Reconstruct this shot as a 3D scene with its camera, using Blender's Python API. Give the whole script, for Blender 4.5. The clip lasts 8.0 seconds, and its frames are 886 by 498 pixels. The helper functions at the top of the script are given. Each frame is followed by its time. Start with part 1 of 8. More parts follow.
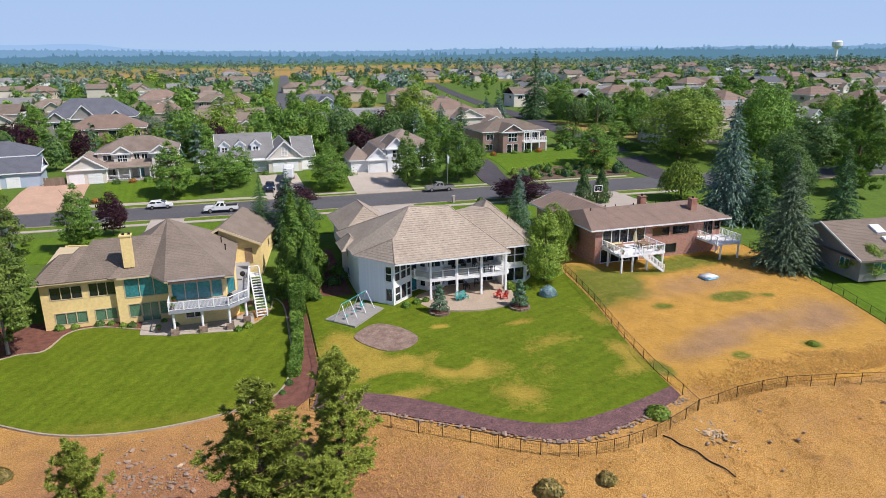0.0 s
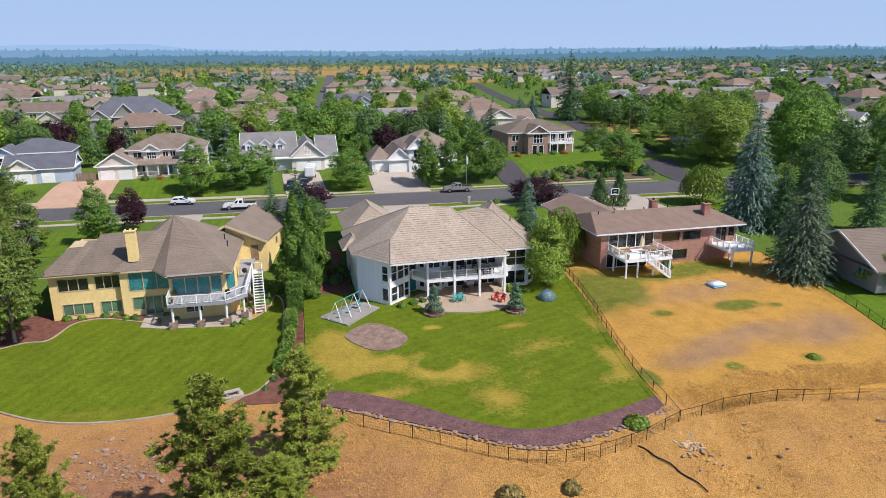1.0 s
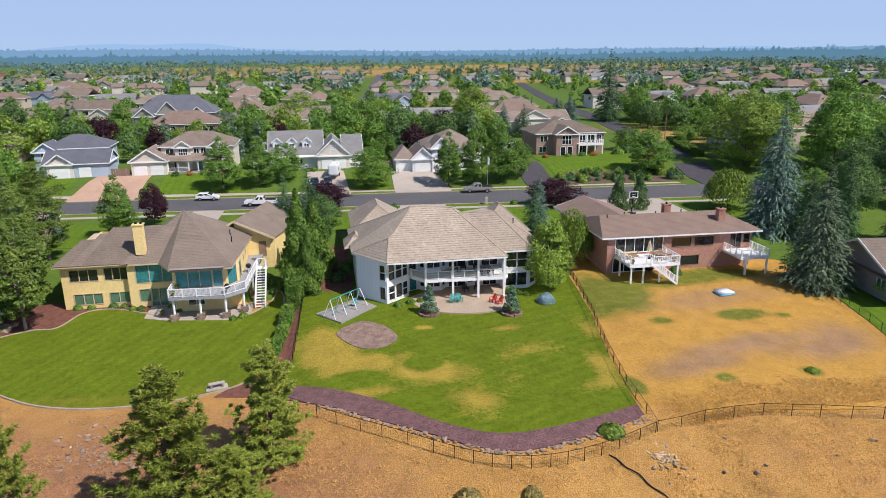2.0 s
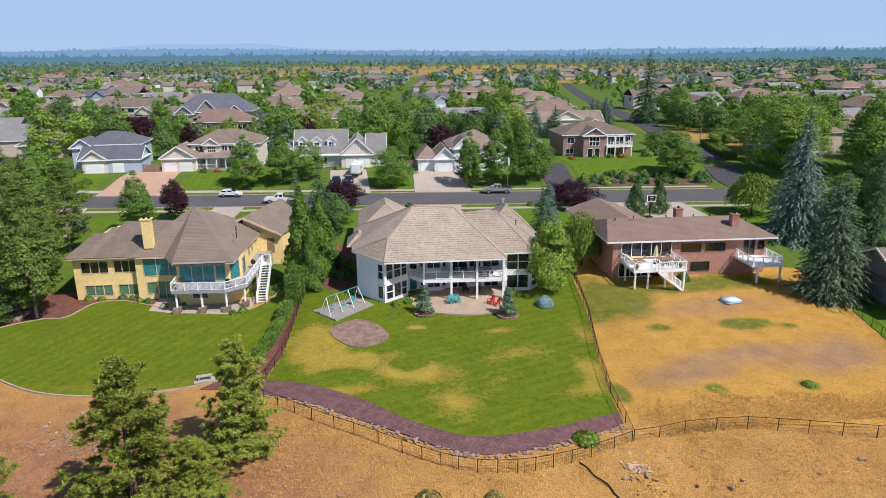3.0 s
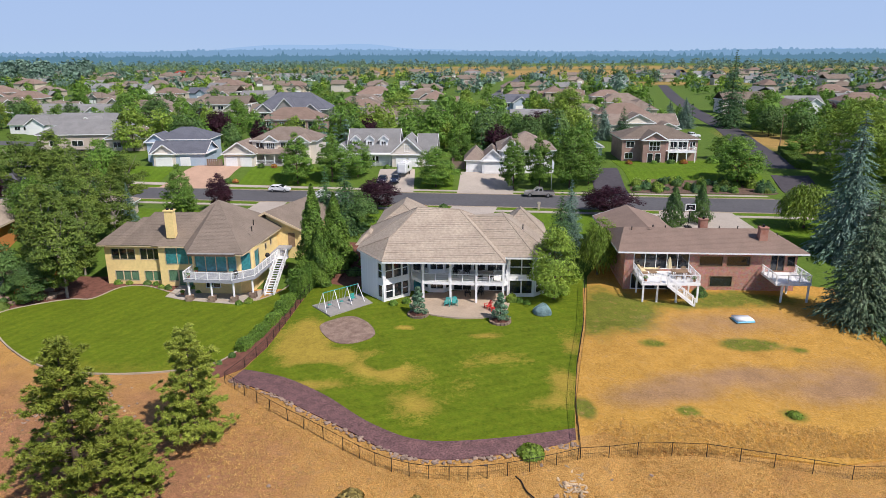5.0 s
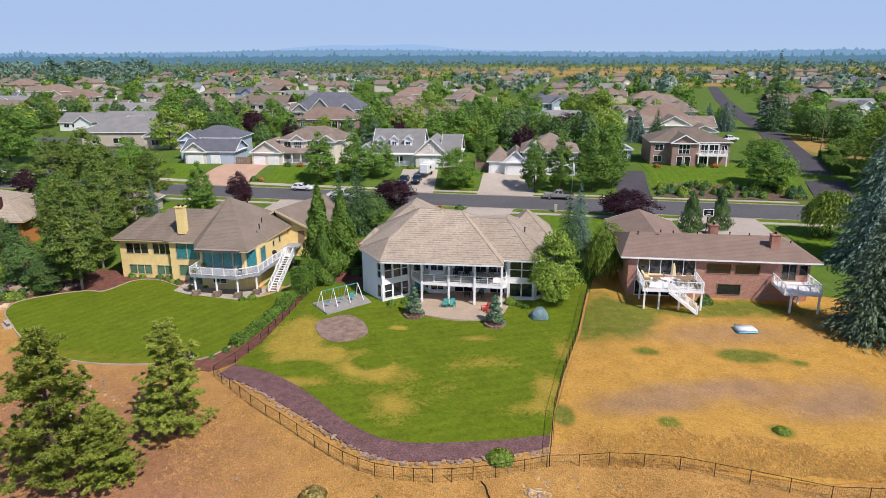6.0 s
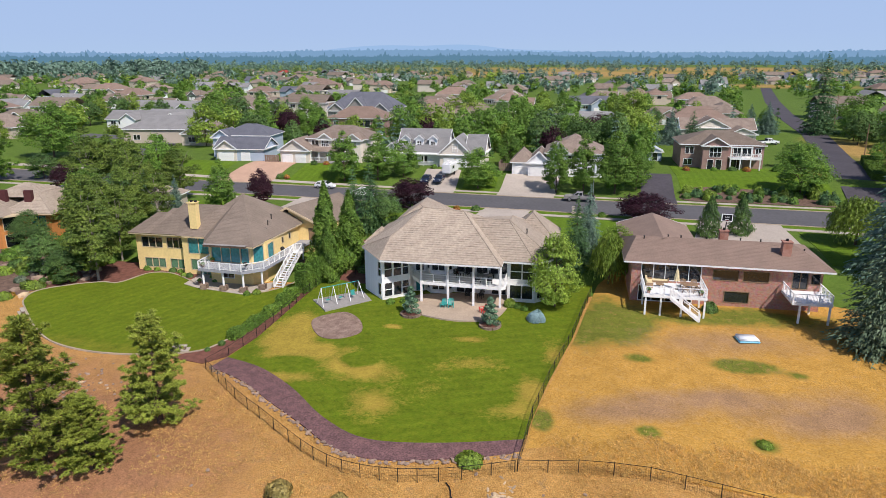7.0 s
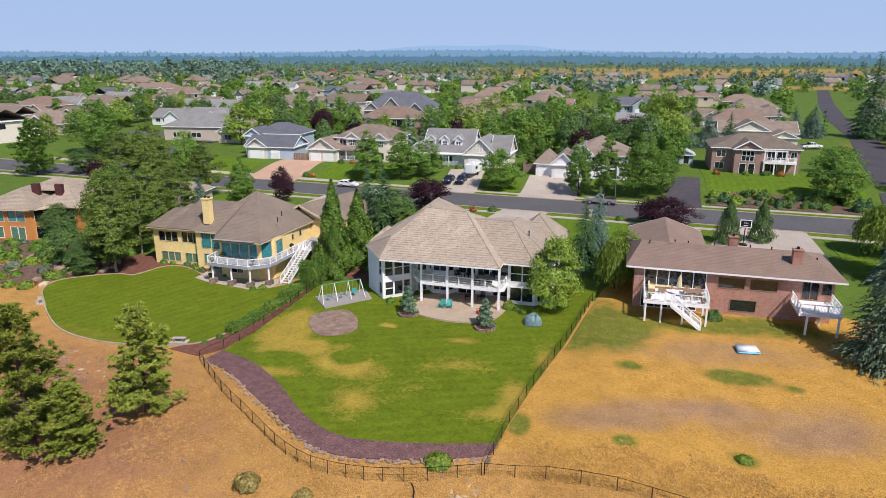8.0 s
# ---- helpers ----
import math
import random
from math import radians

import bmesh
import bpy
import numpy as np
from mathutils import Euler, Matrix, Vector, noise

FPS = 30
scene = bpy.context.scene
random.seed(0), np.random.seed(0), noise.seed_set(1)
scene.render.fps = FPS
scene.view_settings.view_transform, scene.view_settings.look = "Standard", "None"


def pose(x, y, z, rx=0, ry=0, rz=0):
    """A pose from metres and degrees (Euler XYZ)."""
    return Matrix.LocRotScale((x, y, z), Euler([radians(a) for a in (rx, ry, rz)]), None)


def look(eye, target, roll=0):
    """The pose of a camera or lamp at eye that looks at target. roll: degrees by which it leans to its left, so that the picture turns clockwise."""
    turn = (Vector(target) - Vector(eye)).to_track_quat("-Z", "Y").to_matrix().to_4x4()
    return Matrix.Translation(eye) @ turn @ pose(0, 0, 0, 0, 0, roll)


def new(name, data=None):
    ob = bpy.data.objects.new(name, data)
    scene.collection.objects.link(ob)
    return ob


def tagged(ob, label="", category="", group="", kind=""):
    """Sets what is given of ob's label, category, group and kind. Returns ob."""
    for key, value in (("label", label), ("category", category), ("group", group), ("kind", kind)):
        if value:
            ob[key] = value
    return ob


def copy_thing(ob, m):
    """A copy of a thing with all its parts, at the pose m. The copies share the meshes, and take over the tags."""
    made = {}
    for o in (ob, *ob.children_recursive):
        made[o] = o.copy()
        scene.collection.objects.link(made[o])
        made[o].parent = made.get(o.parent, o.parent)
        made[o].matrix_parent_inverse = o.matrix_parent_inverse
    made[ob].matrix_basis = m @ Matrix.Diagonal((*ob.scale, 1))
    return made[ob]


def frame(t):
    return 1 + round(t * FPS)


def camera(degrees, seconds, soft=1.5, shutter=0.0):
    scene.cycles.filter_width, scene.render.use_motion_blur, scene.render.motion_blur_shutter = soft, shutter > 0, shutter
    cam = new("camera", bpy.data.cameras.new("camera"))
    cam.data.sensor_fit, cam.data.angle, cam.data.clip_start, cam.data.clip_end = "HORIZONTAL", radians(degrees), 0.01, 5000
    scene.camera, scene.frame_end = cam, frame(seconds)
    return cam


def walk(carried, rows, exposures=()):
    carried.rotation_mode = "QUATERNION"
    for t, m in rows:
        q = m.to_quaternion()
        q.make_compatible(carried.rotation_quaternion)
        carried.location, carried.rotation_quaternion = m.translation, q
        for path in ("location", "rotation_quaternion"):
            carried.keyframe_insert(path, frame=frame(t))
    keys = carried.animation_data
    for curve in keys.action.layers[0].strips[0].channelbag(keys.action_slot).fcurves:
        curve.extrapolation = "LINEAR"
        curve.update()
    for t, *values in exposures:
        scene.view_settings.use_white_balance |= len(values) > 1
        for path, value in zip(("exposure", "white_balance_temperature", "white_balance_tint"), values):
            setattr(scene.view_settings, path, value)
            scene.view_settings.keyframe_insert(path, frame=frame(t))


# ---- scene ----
cam = camera(67.0, 8.0, soft=0.6)
METRES, EYE, TILT, LEAN, TURN = 48.0, 27.0, -16.2, 0.55, -18.7
ROWS = [
    (0.0, 0.0, 0.0, 0.0, -0.0, 0.0, 0.0),
    (0.5, 0.0612, 0.0013, 0.0016, 1.91, -0.02, -0.58),
    (1.0, 0.1236, 0.0057, 0.0044, 3.92, -0.05, -1.19),
    (1.5, 0.1912, 0.0123, 0.0073, 6.12, -0.12, -1.85),
    (3.0, 0.376, 0.046, 0.018, 12.21, -0.43, -3.72),
    (3.5, 0.4382, 0.062, 0.0233, 14.37, -0.58, -4.34),
    (4.0, 0.4966, 0.0791, 0.0293, 16.42, -0.75, -4.93),
    (4.5, 0.5567, 0.0993, 0.0363, 18.57, -0.93, -5.55),
    (6.0, 0.7266, 0.1719, 0.0597, 24.75, -1.57, -7.25),
    (6.5, 0.7818, 0.2003, 0.0682, 26.85, -1.84, -7.83),
    (7.0, 0.833, 0.2295, 0.0759, 28.88, -2.12, -8.38),
    (7.5, 0.8856, 0.2616, 0.0854, 31.01, -2.43, -8.96),
    (8.0, 0.9351, 0.2937, 0.0949, 33.07, -2.75, -9.49),
]
walk(cam, [(t, pose(0, 0, EYE, TILT, LEAN, TURN) @ pose(METRES * x, METRES * y, METRES * z, 90 + pitch, roll, yaw)) for t, x, y, z, yaw, pitch, roll in ROWS],
     exposures=[(0.0, 0.0, 6050, 17), (8.0, -0.06, 6150, 18)])

# ---- world and sun ----
SUN_AZ, SUN_EL = 132.0, 50.0   # degrees clockwise from the +y axis, and above the horizon
world = bpy.data.worlds.new("world")
scene.world = world
world.use_nodes = True
wn, wl = world.node_tree.nodes, world.node_tree.links
sky = wn.new("ShaderNodeTexSky")
sky.sky_type = "NISHITA"
sky.sun_disc = False
sky.sun_elevation, sky.sun_rotation = radians(SUN_EL), radians(SUN_AZ)
sky.air_density, sky.dust_density, sky.ozone_density = 1.0, 0.6, 3.0
wl.new(sky.outputs[0], wn["Background"].inputs[0])
wn["Background"].inputs[1].default_value = 0.095
sun_data = bpy.data.lights.new("sun", "SUN")
sun_data.energy, sun_data.angle, sun_data.color = 4.95, radians(0.6), (1.0, 0.93, 0.80)
sun = new("sun", sun_data)
_d = Vector((math.sin(radians(SUN_AZ)) * math.cos(radians(SUN_EL)), math.cos(radians(SUN_AZ)) * math.cos(radians(SUN_EL)), math.sin(radians(SUN_EL))))
sun.matrix_world = look(_d * 200, (0, 0, 0))


# ---- materials ----
def material(name, color, rough=0.8, metal=0.0, vary=0.15, scale=1.0, bump=0.0, second=None, island=0.0, objvary=0.0, spec=0.3, fine=12.0):
    """A principled surface, varied at two scales; second: a colour that shows in patches."""
    m = bpy.data.materials.new(name)
    m.use_nodes = True
    n, l = m.node_tree.nodes, m.node_tree.links
    b = n["Principled BSDF"]
    b.inputs["Roughness"].default_value, b.inputs["Metallic"].default_value = rough, metal
    b.inputs["Specular IOR Level"].default_value = spec
    co = n.new("ShaderNodeTexCoord")
    big, small = n.new("ShaderNodeTexNoise"), n.new("ShaderNodeTexNoise")
    for t, s in ((big, scale), (small, scale * fine)):
        t.inputs["Scale"].default_value, t.inputs["Detail"].default_value = s, 5
        l.new(co.outputs["Object"], t.inputs["Vector"])
    ramp = n.new("ShaderNodeMapRange")
    ramp.inputs[1].default_value, ramp.inputs[2].default_value = 0.38, 0.62
    l.new(big.outputs[0], ramp.inputs[0])
    mix = n.new("ShaderNodeMix")
    mix.data_type = "RGBA"
    c2 = second or tuple(c * (1 - vary) for c in color)
    mix.inputs[6].default_value, mix.inputs[7].default_value = (*color, 1), (*c2, 1)
    l.new(ramp.outputs[0], mix.inputs[0])
    hsv = n.new("ShaderNodeHueSaturation")
    l.new(mix.outputs[2], hsv.inputs["Color"])
    val = n.new("ShaderNodeMapRange")
    val.inputs[1].default_value, val.inputs[2].default_value = 0.3, 0.7
    val.inputs[3].default_value, val.inputs[4].default_value = 1 - vary, 1 + vary
    l.new(small.outputs[0], val.inputs[0])
    out = val.outputs[0]
    for amount, node, socket in ((island, "ShaderNodeNewGeometry", "Random Per Island"), (objvary, "ShaderNodeObjectInfo", "Random")):
        if amount:
            g, r, mul = n.new(node), n.new("ShaderNodeMapRange"), n.new("ShaderNodeMath")
            r.inputs[3].default_value, r.inputs[4].default_value = 1 - amount, 1 + amount
            mul.operation = "MULTIPLY"
            l.new(g.outputs[socket], r.inputs[0])
            l.new(out, mul.inputs[0])
            l.new(r.outputs[0], mul.inputs[1])
            out = mul.outputs[0]
    l.new(out, hsv.inputs["Value"])
    l.new(hsv.outputs[0], b.inputs["Base Color"])
    if bump:
        bn = n.new("ShaderNodeBump")
        bn.inputs["Strength"].default_value, bn.inputs["Distance"].default_value = bump, 0.05
        l.new(small.outputs[0], bn.inputs["Height"])
        l.new(bn.outputs[0], b.inputs["Normal"])
    return m


def leaf_material(name, color, second, rough=0.55, island=0.45, objvary=0.16, trans=0.27):
    m = material(name, color, rough, 0, 0.15, 0.35, 0, second, island, objvary, 0.25)
    n, l = m.node_tree.nodes, m.node_tree.links
    b, t, mx = n["Principled BSDF"], n.new("ShaderNodeBsdfTranslucent"), n.new("ShaderNodeMixShader")
    l.new(b.inputs["Base Color"].links[0].from_socket, t.inputs[0])
    mx.inputs[0].default_value = trans
    l.new(b.outputs[0], mx.inputs[1])
    l.new(t.outputs[0], mx.inputs[2])
    l.new(mx.outputs[0], n["Material Output"].inputs[0])
    return m


def brick_material(name):
    m = bpy.data.materials.new(name)
    m.use_nodes = True
    n, l = m.node_tree.nodes, m.node_tree.links
    b, co, mp, br, nz, mx = n["Principled BSDF"], n.new("ShaderNodeTexCoord"), n.new("ShaderNodeMapping"), n.new("ShaderNodeTexBrick"), n.new("ShaderNodeTexNoise"), n.new("ShaderNodeMix")
    mp.inputs["Rotation"].default_value = (radians(90), 0, 0)
    l.new(co.outputs["Object"], mp.inputs[0])
    l.new(mp.outputs[0], br.inputs["Vector"])
    br.inputs["Color1"].default_value, br.inputs["Color2"].default_value, br.inputs["Mortar"].default_value = (0.36, 0.13, 0.085, 1), (0.46, 0.22, 0.16, 1), (0.42, 0.34, 0.29, 1)
    br.inputs["Scale"].default_value, br.inputs["Brick Width"].default_value, br.inputs["Row Height"].default_value, br.inputs["Mortar Size"].default_value = 1.0, 0.22, 0.075, 0.008
    nz.inputs["Scale"].default_value, nz.inputs["Detail"].default_value = 3.0, 6
    l.new(co.outputs["Object"], nz.inputs["Vector"])
    mx.data_type, mx.blend_type = "RGBA", "OVERLAY"
    mx.inputs[0].default_value = 0.5
    l.new(br.outputs["Color"], mx.inputs[6])
    l.new(nz.outputs["Color"], mx.inputs[7])
    l.new(mx.outputs[2], b.inputs["Base Color"])
    b.inputs["Roughness"].default_value = 0.9
    return m


M = {
    "white": material("white_paint", (0.86, 0.86, 0.85), 0.5, vary=0.04, scale=0.4),
    "white_siding": material("white_lap_siding", (0.83, 0.84, 0.85), 0.6, vary=0.05, scale=0.3),
    "yellow_stucco": material("yellow_stucco", (0.86, 0.66, 0.29), 0.9, vary=0.07, scale=0.3, bump=0.2),
    "yellow_trim": material("tan_trim", (0.62, 0.50, 0.32), 0.7, vary=0.06),
    "orange_stucco": material("orange_stucco", (0.58, 0.24, 0.07), 0.9, vary=0.1, scale=0.3),
    "tile_roof": material("grey_tan_roof_tile", (0.385, 0.32, 0.25), 0.85, vary=0.16, scale=0.25, bump=0.3, second=(0.335, 0.275, 0.215), island=0.06, objvary=0.10),
    "brown_roof": material("brown_roof_shingle", (0.195, 0.155, 0.122), 0.95, vary=0.2, scale=0.5, bump=0.4, objvary=0.12, second=(0.225, 0.18, 0.142)),
    "tan_roof": material("tan_roof_shingle", (0.27, 0.215, 0.175), 0.95, vary=0.16, scale=0.5, bump=0.3, objvary=0.1, second=(0.22, 0.17, 0.135)),
    "red_roof": material("warm_brown_roof_shingle", (0.26, 0.185, 0.145), 0.95, vary=0.12, scale=0.5, objvary=0.1),
    "grey_roof": material("grey_roof_shingle", (0.26, 0.255, 0.25), 0.95, vary=0.12, scale=0.5, bump=0.3, objvary=0.1),
    "slate_roof": material("slate_blue_roof_shingle", (0.135, 0.14, 0.165), 0.9, vary=0.12, scale=0.5, objvary=0.1),
    "brick": material("red_brick", (0.36, 0.16, 0.11), 0.9, vary=0.2, scale=1.2, objvary=0.28, second=(0.44, 0.24, 0.18), bump=0.2),
    "mortar": brick_material("brick_wall"),
    "grey_wall": material("grey_siding", (0.30, 0.28, 0.26), 0.85, vary=0.06, scale=0.3),
    "blue_wall": material("light_blue_siding", (0.42, 0.50, 0.60), 0.8, vary=0.05, scale=0.3),
    "tan_wall": material("tan_siding", (0.55, 0.47, 0.38), 0.85, vary=0.06, scale=0.3, objvary=0.15),
    "cream_wall": material("cream_siding", (0.68, 0.62, 0.54), 0.85, vary=0.05, scale=0.3, objvary=0.1),
    "red_paint": material("red_paint", (0.42, 0.06, 0.05), 0.6, vary=0.08),
    "glass": material("dark_window_glass", (0.02, 0.025, 0.03), 0.06, vary=0.3, scale=0.5, spec=0.8),
    "teal_glass": material("teal_tinted_glass", (0.05, 0.26, 0.28), 0.10, vary=0.25, scale=0.3, spec=0.8),
    "green_glass": material("green_tinted_glass", (0.12, 0.24, 0.15), 0.12, vary=0.25, scale=0.6, spec=0.8),
    "asphalt": material("asphalt", (0.115, 0.112, 0.118), 0.9, vary=0.12, scale=0.15, bump=0.2),
    "dark_asphalt": material("dark_asphalt", (0.078, 0.07, 0.08), 0.9, vary=0.15, scale=0.15, bump=0.2),
    "concrete": material("concrete", (0.46, 0.40, 0.34), 0.9, vary=0.1, scale=0.3, bump=0.15),
    "grey_concrete": material("grey_concrete", (0.33, 0.31, 0.29), 0.9, vary=0.1, scale=0.3),
    "patio": material("tan_patio_concrete", (0.45, 0.355, 0.265), 0.85, vary=0.12, scale=0.4),
    "deck_grey": material("grey_deck_boards", (0.33, 0.34, 0.37), 0.7, vary=0.08, scale=0.5),
    "wood": material("weathered_wood", (0.30, 0.20, 0.12), 0.8, vary=0.2, scale=1.0),
    "dark_metal": material("black_painted_iron", (0.018, 0.016, 0.015), 0.5, vary=0.2),
    "metal": material("galvanised_steel", (0.55, 0.56, 0.57), 0.35, metal=0.8, vary=0.1),
    "stone": material("field_stone", (0.27, 0.195, 0.145), 0.9, vary=0.2, scale=2, island=0.3, objvary=0.25),
    "lava": material("purple_lava_gravel", (0.165, 0.088, 0.085), 0.95, vary=0.45, scale=1.2, bump=0.9, fine=6, second=(0.12, 0.066, 0.066), island=0.35),
    "bark": material("tree_bark", (0.13, 0.09, 0.065), 0.95, vary=0.25, scale=2),
    "bark_chips": material("brown_bark_mulch", (0.17, 0.11, 0.08), 0.95, vary=0.35, scale=1.5, bump=0.5, island=0.3),
    "chip_patch": material("weathered_bark_chips", (0.30, 0.215, 0.165), 0.95, vary=0.4, scale=1.2, bump=0.8, fine=8, second=(0.21, 0.14, 0.11)),
    "red_mulch": material("red_brown_mulch", (0.20, 0.085, 0.06), 0.95, vary=0.3, scale=1.5, bump=0.5),
    "curb": material("pale_concrete_edging", (0.44, 0.36, 0.27), 0.9, vary=0.2),
    "car_white": material("white_car_paint", (0.80, 0.81, 0.82), 0.2, vary=0.02, spec=0.6),
    "car_silver": material("champagne_car_paint", (0.42, 0.40, 0.38), 0.25, metal=0.4, vary=0.02, spec=0.6),
    "car_dark": material("dark_blue_car_paint", (0.02, 0.03, 0.06), 0.2, vary=0.02, spec=0.6),
    "tyre": material("black_rubber", (0.02, 0.02, 0.02), 0.8, vary=0.1),
    "rim": material("alloy_rim", (0.5, 0.5, 0.5), 0.3, metal=0.8, vary=0.05),
    "lamp_glass": material("lamp_lens", (0.7, 0.7, 0.68), 0.15, vary=0.05, spec=0.6),
    "tail_red": material("red_lamp_lens", (0.4, 0.02, 0.02), 0.2, vary=0.05, spec=0.6),
    "teal_paint": material("teal_plastic", (0.05, 0.33, 0.30), 0.5, vary=0.05),
    "red_plastic": material("red_plastic", (0.60, 0.06, 0.05), 0.5, vary=0.05),
    "cream_cloth": material("cream_canvas", (0.75, 0.63, 0.38), 0.9, vary=0.05),
    "white_vinyl": material("white_vinyl", (0.82, 0.84, 0.86), 0.35, vary=0.03),
    "blue_vinyl": material("light_blue_vinyl", (0.25, 0.62, 0.80), 0.35, vary=0.05),
    "pot": material("terracotta", (0.35, 0.16, 0.09), 0.8, vary=0.1),
    "leaf_mid": leaf_material("green_foliage", (0.125, 0.245, 0.038), (0.175, 0.295, 0.042)),
    "leaf_light": leaf_material("yellow_green_foliage", (0.25, 0.345, 0.045), (0.2, 0.305, 0.045)),
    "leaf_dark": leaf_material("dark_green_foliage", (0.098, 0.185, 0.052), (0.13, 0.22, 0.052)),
    "leaf_olive": leaf_material("olive_green_foliage", (0.125, 0.195, 0.034), (0.175, 0.24, 0.04)),
    "leaf_plum": leaf_material("dark_purple_foliage", (0.040, 0.012, 0.022), (0.055, 0.018, 0.026)),
    "needle": leaf_material("green_needles", (0.07, 0.15, 0.055), (0.09, 0.175, 0.06), 0.6, trans=0.1),
    # blue spruce needles; the farthest woods also take this colour as painted haze
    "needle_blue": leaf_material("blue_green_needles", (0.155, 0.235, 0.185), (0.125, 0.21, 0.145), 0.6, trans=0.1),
    "needle_pine": leaf_material("pine_needles", (0.22, 0.275, 0.036), (0.27, 0.315, 0.045), 0.6, trans=0.1),
    "needle_arb": leaf_material("cedar_foliage", (0.15, 0.25, 0.032), (0.105, 0.2, 0.03), 0.6, trans=0.12),
    "needle_grey": leaf_material("grey_green_needles", (0.15, 0.205, 0.115), (0.12, 0.185, 0.10), 0.6, trans=0.1),
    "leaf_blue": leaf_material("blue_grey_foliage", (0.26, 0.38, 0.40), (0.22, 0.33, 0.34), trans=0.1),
    "pink_concrete": material("pinkish_concrete", (0.52, 0.34, 0.24), 0.9, vary=0.1, scale=0.3, bump=0.15),
    "dark_red": material("dark_red_stucco", (0.09, 0.03, 0.03), 0.9, vary=0.15),
    "leaf_grey": leaf_material("silver_green_foliage", (0.22, 0.27, 0.18), (0.17, 0.22, 0.14)),
    "dry_brush": leaf_material("dry_brush", (0.34, 0.26, 0.08), (0.26, 0.22, 0.07)),
    "flower": leaf_material("yellow_orange_blossom", (0.45, 0.28, 0.03), (0.35, 0.12, 0.05)),
    "dry_blade": leaf_material("dry_grass_blades", (0.74, 0.50, 0.17), (0.62, 0.40, 0.13), 0.8, island=0.3, trans=0.45),
}


# ---- terrain ----
def step01(a, b, v):
    v = min(1.0, max(0.0, (v - a) / (b - a)))
    return v * v * (3 - 2 * v)


def ground_z(x, y):
    """Height of the natural ground."""
    yard = -2.8 + 0.4 * step01(4, 12, x) + 0.6 * step01(40, 48, x)
    if y < 82:
        z = yard - 0.04 * (74 - max(min(y, 74), 46)) - 0.10 * max(0, 46 - y) - 0.15 * max(0, 39 - y)
    else:
        z = yard * (1 - step01(82, 104, y))
    return z + 2.4 * step01(134, 150, y)


def kerb_far(x):
    return 133.0 - 0.065 * x


def kerb_near(x):
    return 121.4 - 0.08 * x


# ---- mesh helpers ----
def part(name, bm, mat, parent=None, label="", smooth=False):
    """Links a bmesh as one mesh object under a thing or a part."""
    me = bpy.data.meshes.new(name)
    bm.to_mesh(me)
    bm.free()
    for m in (mat if isinstance(mat, (list, tuple)) else [mat]):
        me.materials.append(m)
    if smooth:
        me.shade_smooth()
    ob = new(name, me)
    ob.parent = parent
    if label:
        tagged(ob, label)
    return ob


def mesh_part(name, verts, faces, mat, parent=None, label=""):
    me = bpy.data.meshes.new(name)
    me.from_pydata(verts, [], faces)
    me.materials.append(mat)
    ob = new(name, me)
    ob.parent = parent
    if label:
        tagged(ob, label)
    return ob


def thing(name, x, y, z, label, category, rz=0.0, group="", kind=""):
    ob = new(name)
    ob.matrix_world = pose(x, y, z, 0, 0, rz)
    return tagged(ob, label, category, group, kind)


def box(bm, x0, x1, y0, y1, z0, z1, m=None, idx=0):
    vs = [bm.verts.new((m @ Vector(p)) if m else p) for p in
          ((x0, y0, z0), (x1, y0, z0), (x1, y1, z0), (x0, y1, z0), (x0, y0, z1), (x1, y0, z1), (x1, y1, z1), (x0, y1, z1))]
    for f in ((0, 3, 2, 1), (4, 5, 6, 7), (0, 1, 5, 4), (1, 2, 6, 5), (2, 3, 7, 6), (3, 0, 4, 7)):
        bm.faces.new([vs[i] for i in f]).material_index = idx
    return vs


def boxes(*specs):
    bm = bmesh.new()
    for s in specs:
        box(bm, *s)
    return bm


def prism(bm, pts, z0, z1):
    """Upright prism over a counter-clockwise outline; z0 and z1 are numbers or functions of x, y."""
    f0 = z0 if callable(z0) else (lambda x, y: z0)
    f1 = z1 if callable(z1) else (lambda x, y: z1)
    a = [bm.verts.new((x, y, f0(x, y))) for x, y in pts]
    b = [bm.verts.new((x, y, f1(x, y))) for x, y in pts]
    n = len(pts)
    bm.faces.new(b)
    bm.faces.new(a[::-1])
    for i in range(n):
        bm.faces.new((a[i], a[(i + 1) % n], b[(i + 1) % n], b[i]))


def bar(bm, p, q, r=0.03, sides=6, r2=None):
    """A round bar from p to q."""
    p, q = Vector(p), Vector(q)
    d = q - p
    if d.length < 1e-6:
        return
    m = d.to_track_quat("Z", "Y").to_matrix()
    rings = []
    for c, rr in ((p, r), (q, r if r2 is None else r2)):
        rings.append([bm.verts.new(c + m @ Vector((rr * math.cos(k * math.tau / sides), rr * math.sin(k * math.tau / sides), 0))) for k in range(sides)])
    for k in range(sides):
        j = (k + 1) % sides
        bm.faces.new((rings[0][k], rings[0][j], rings[1][j], rings[1][k]))
    bm.faces.new(rings[0][::-1])
    bm.faces.new(rings[1])


def stick(bm, p, q, w=0.1, h=0.1):
    """A square bar from p to q."""
    p, q = Vector(p), Vector(q)
    d = q - p
    m = Matrix.Translation(p) @ d.to_track_quat("Y", "Z").to_matrix().to_4x4()
    box(bm, -w / 2, w / 2, 0, d.length, -h / 2, h / 2, m)


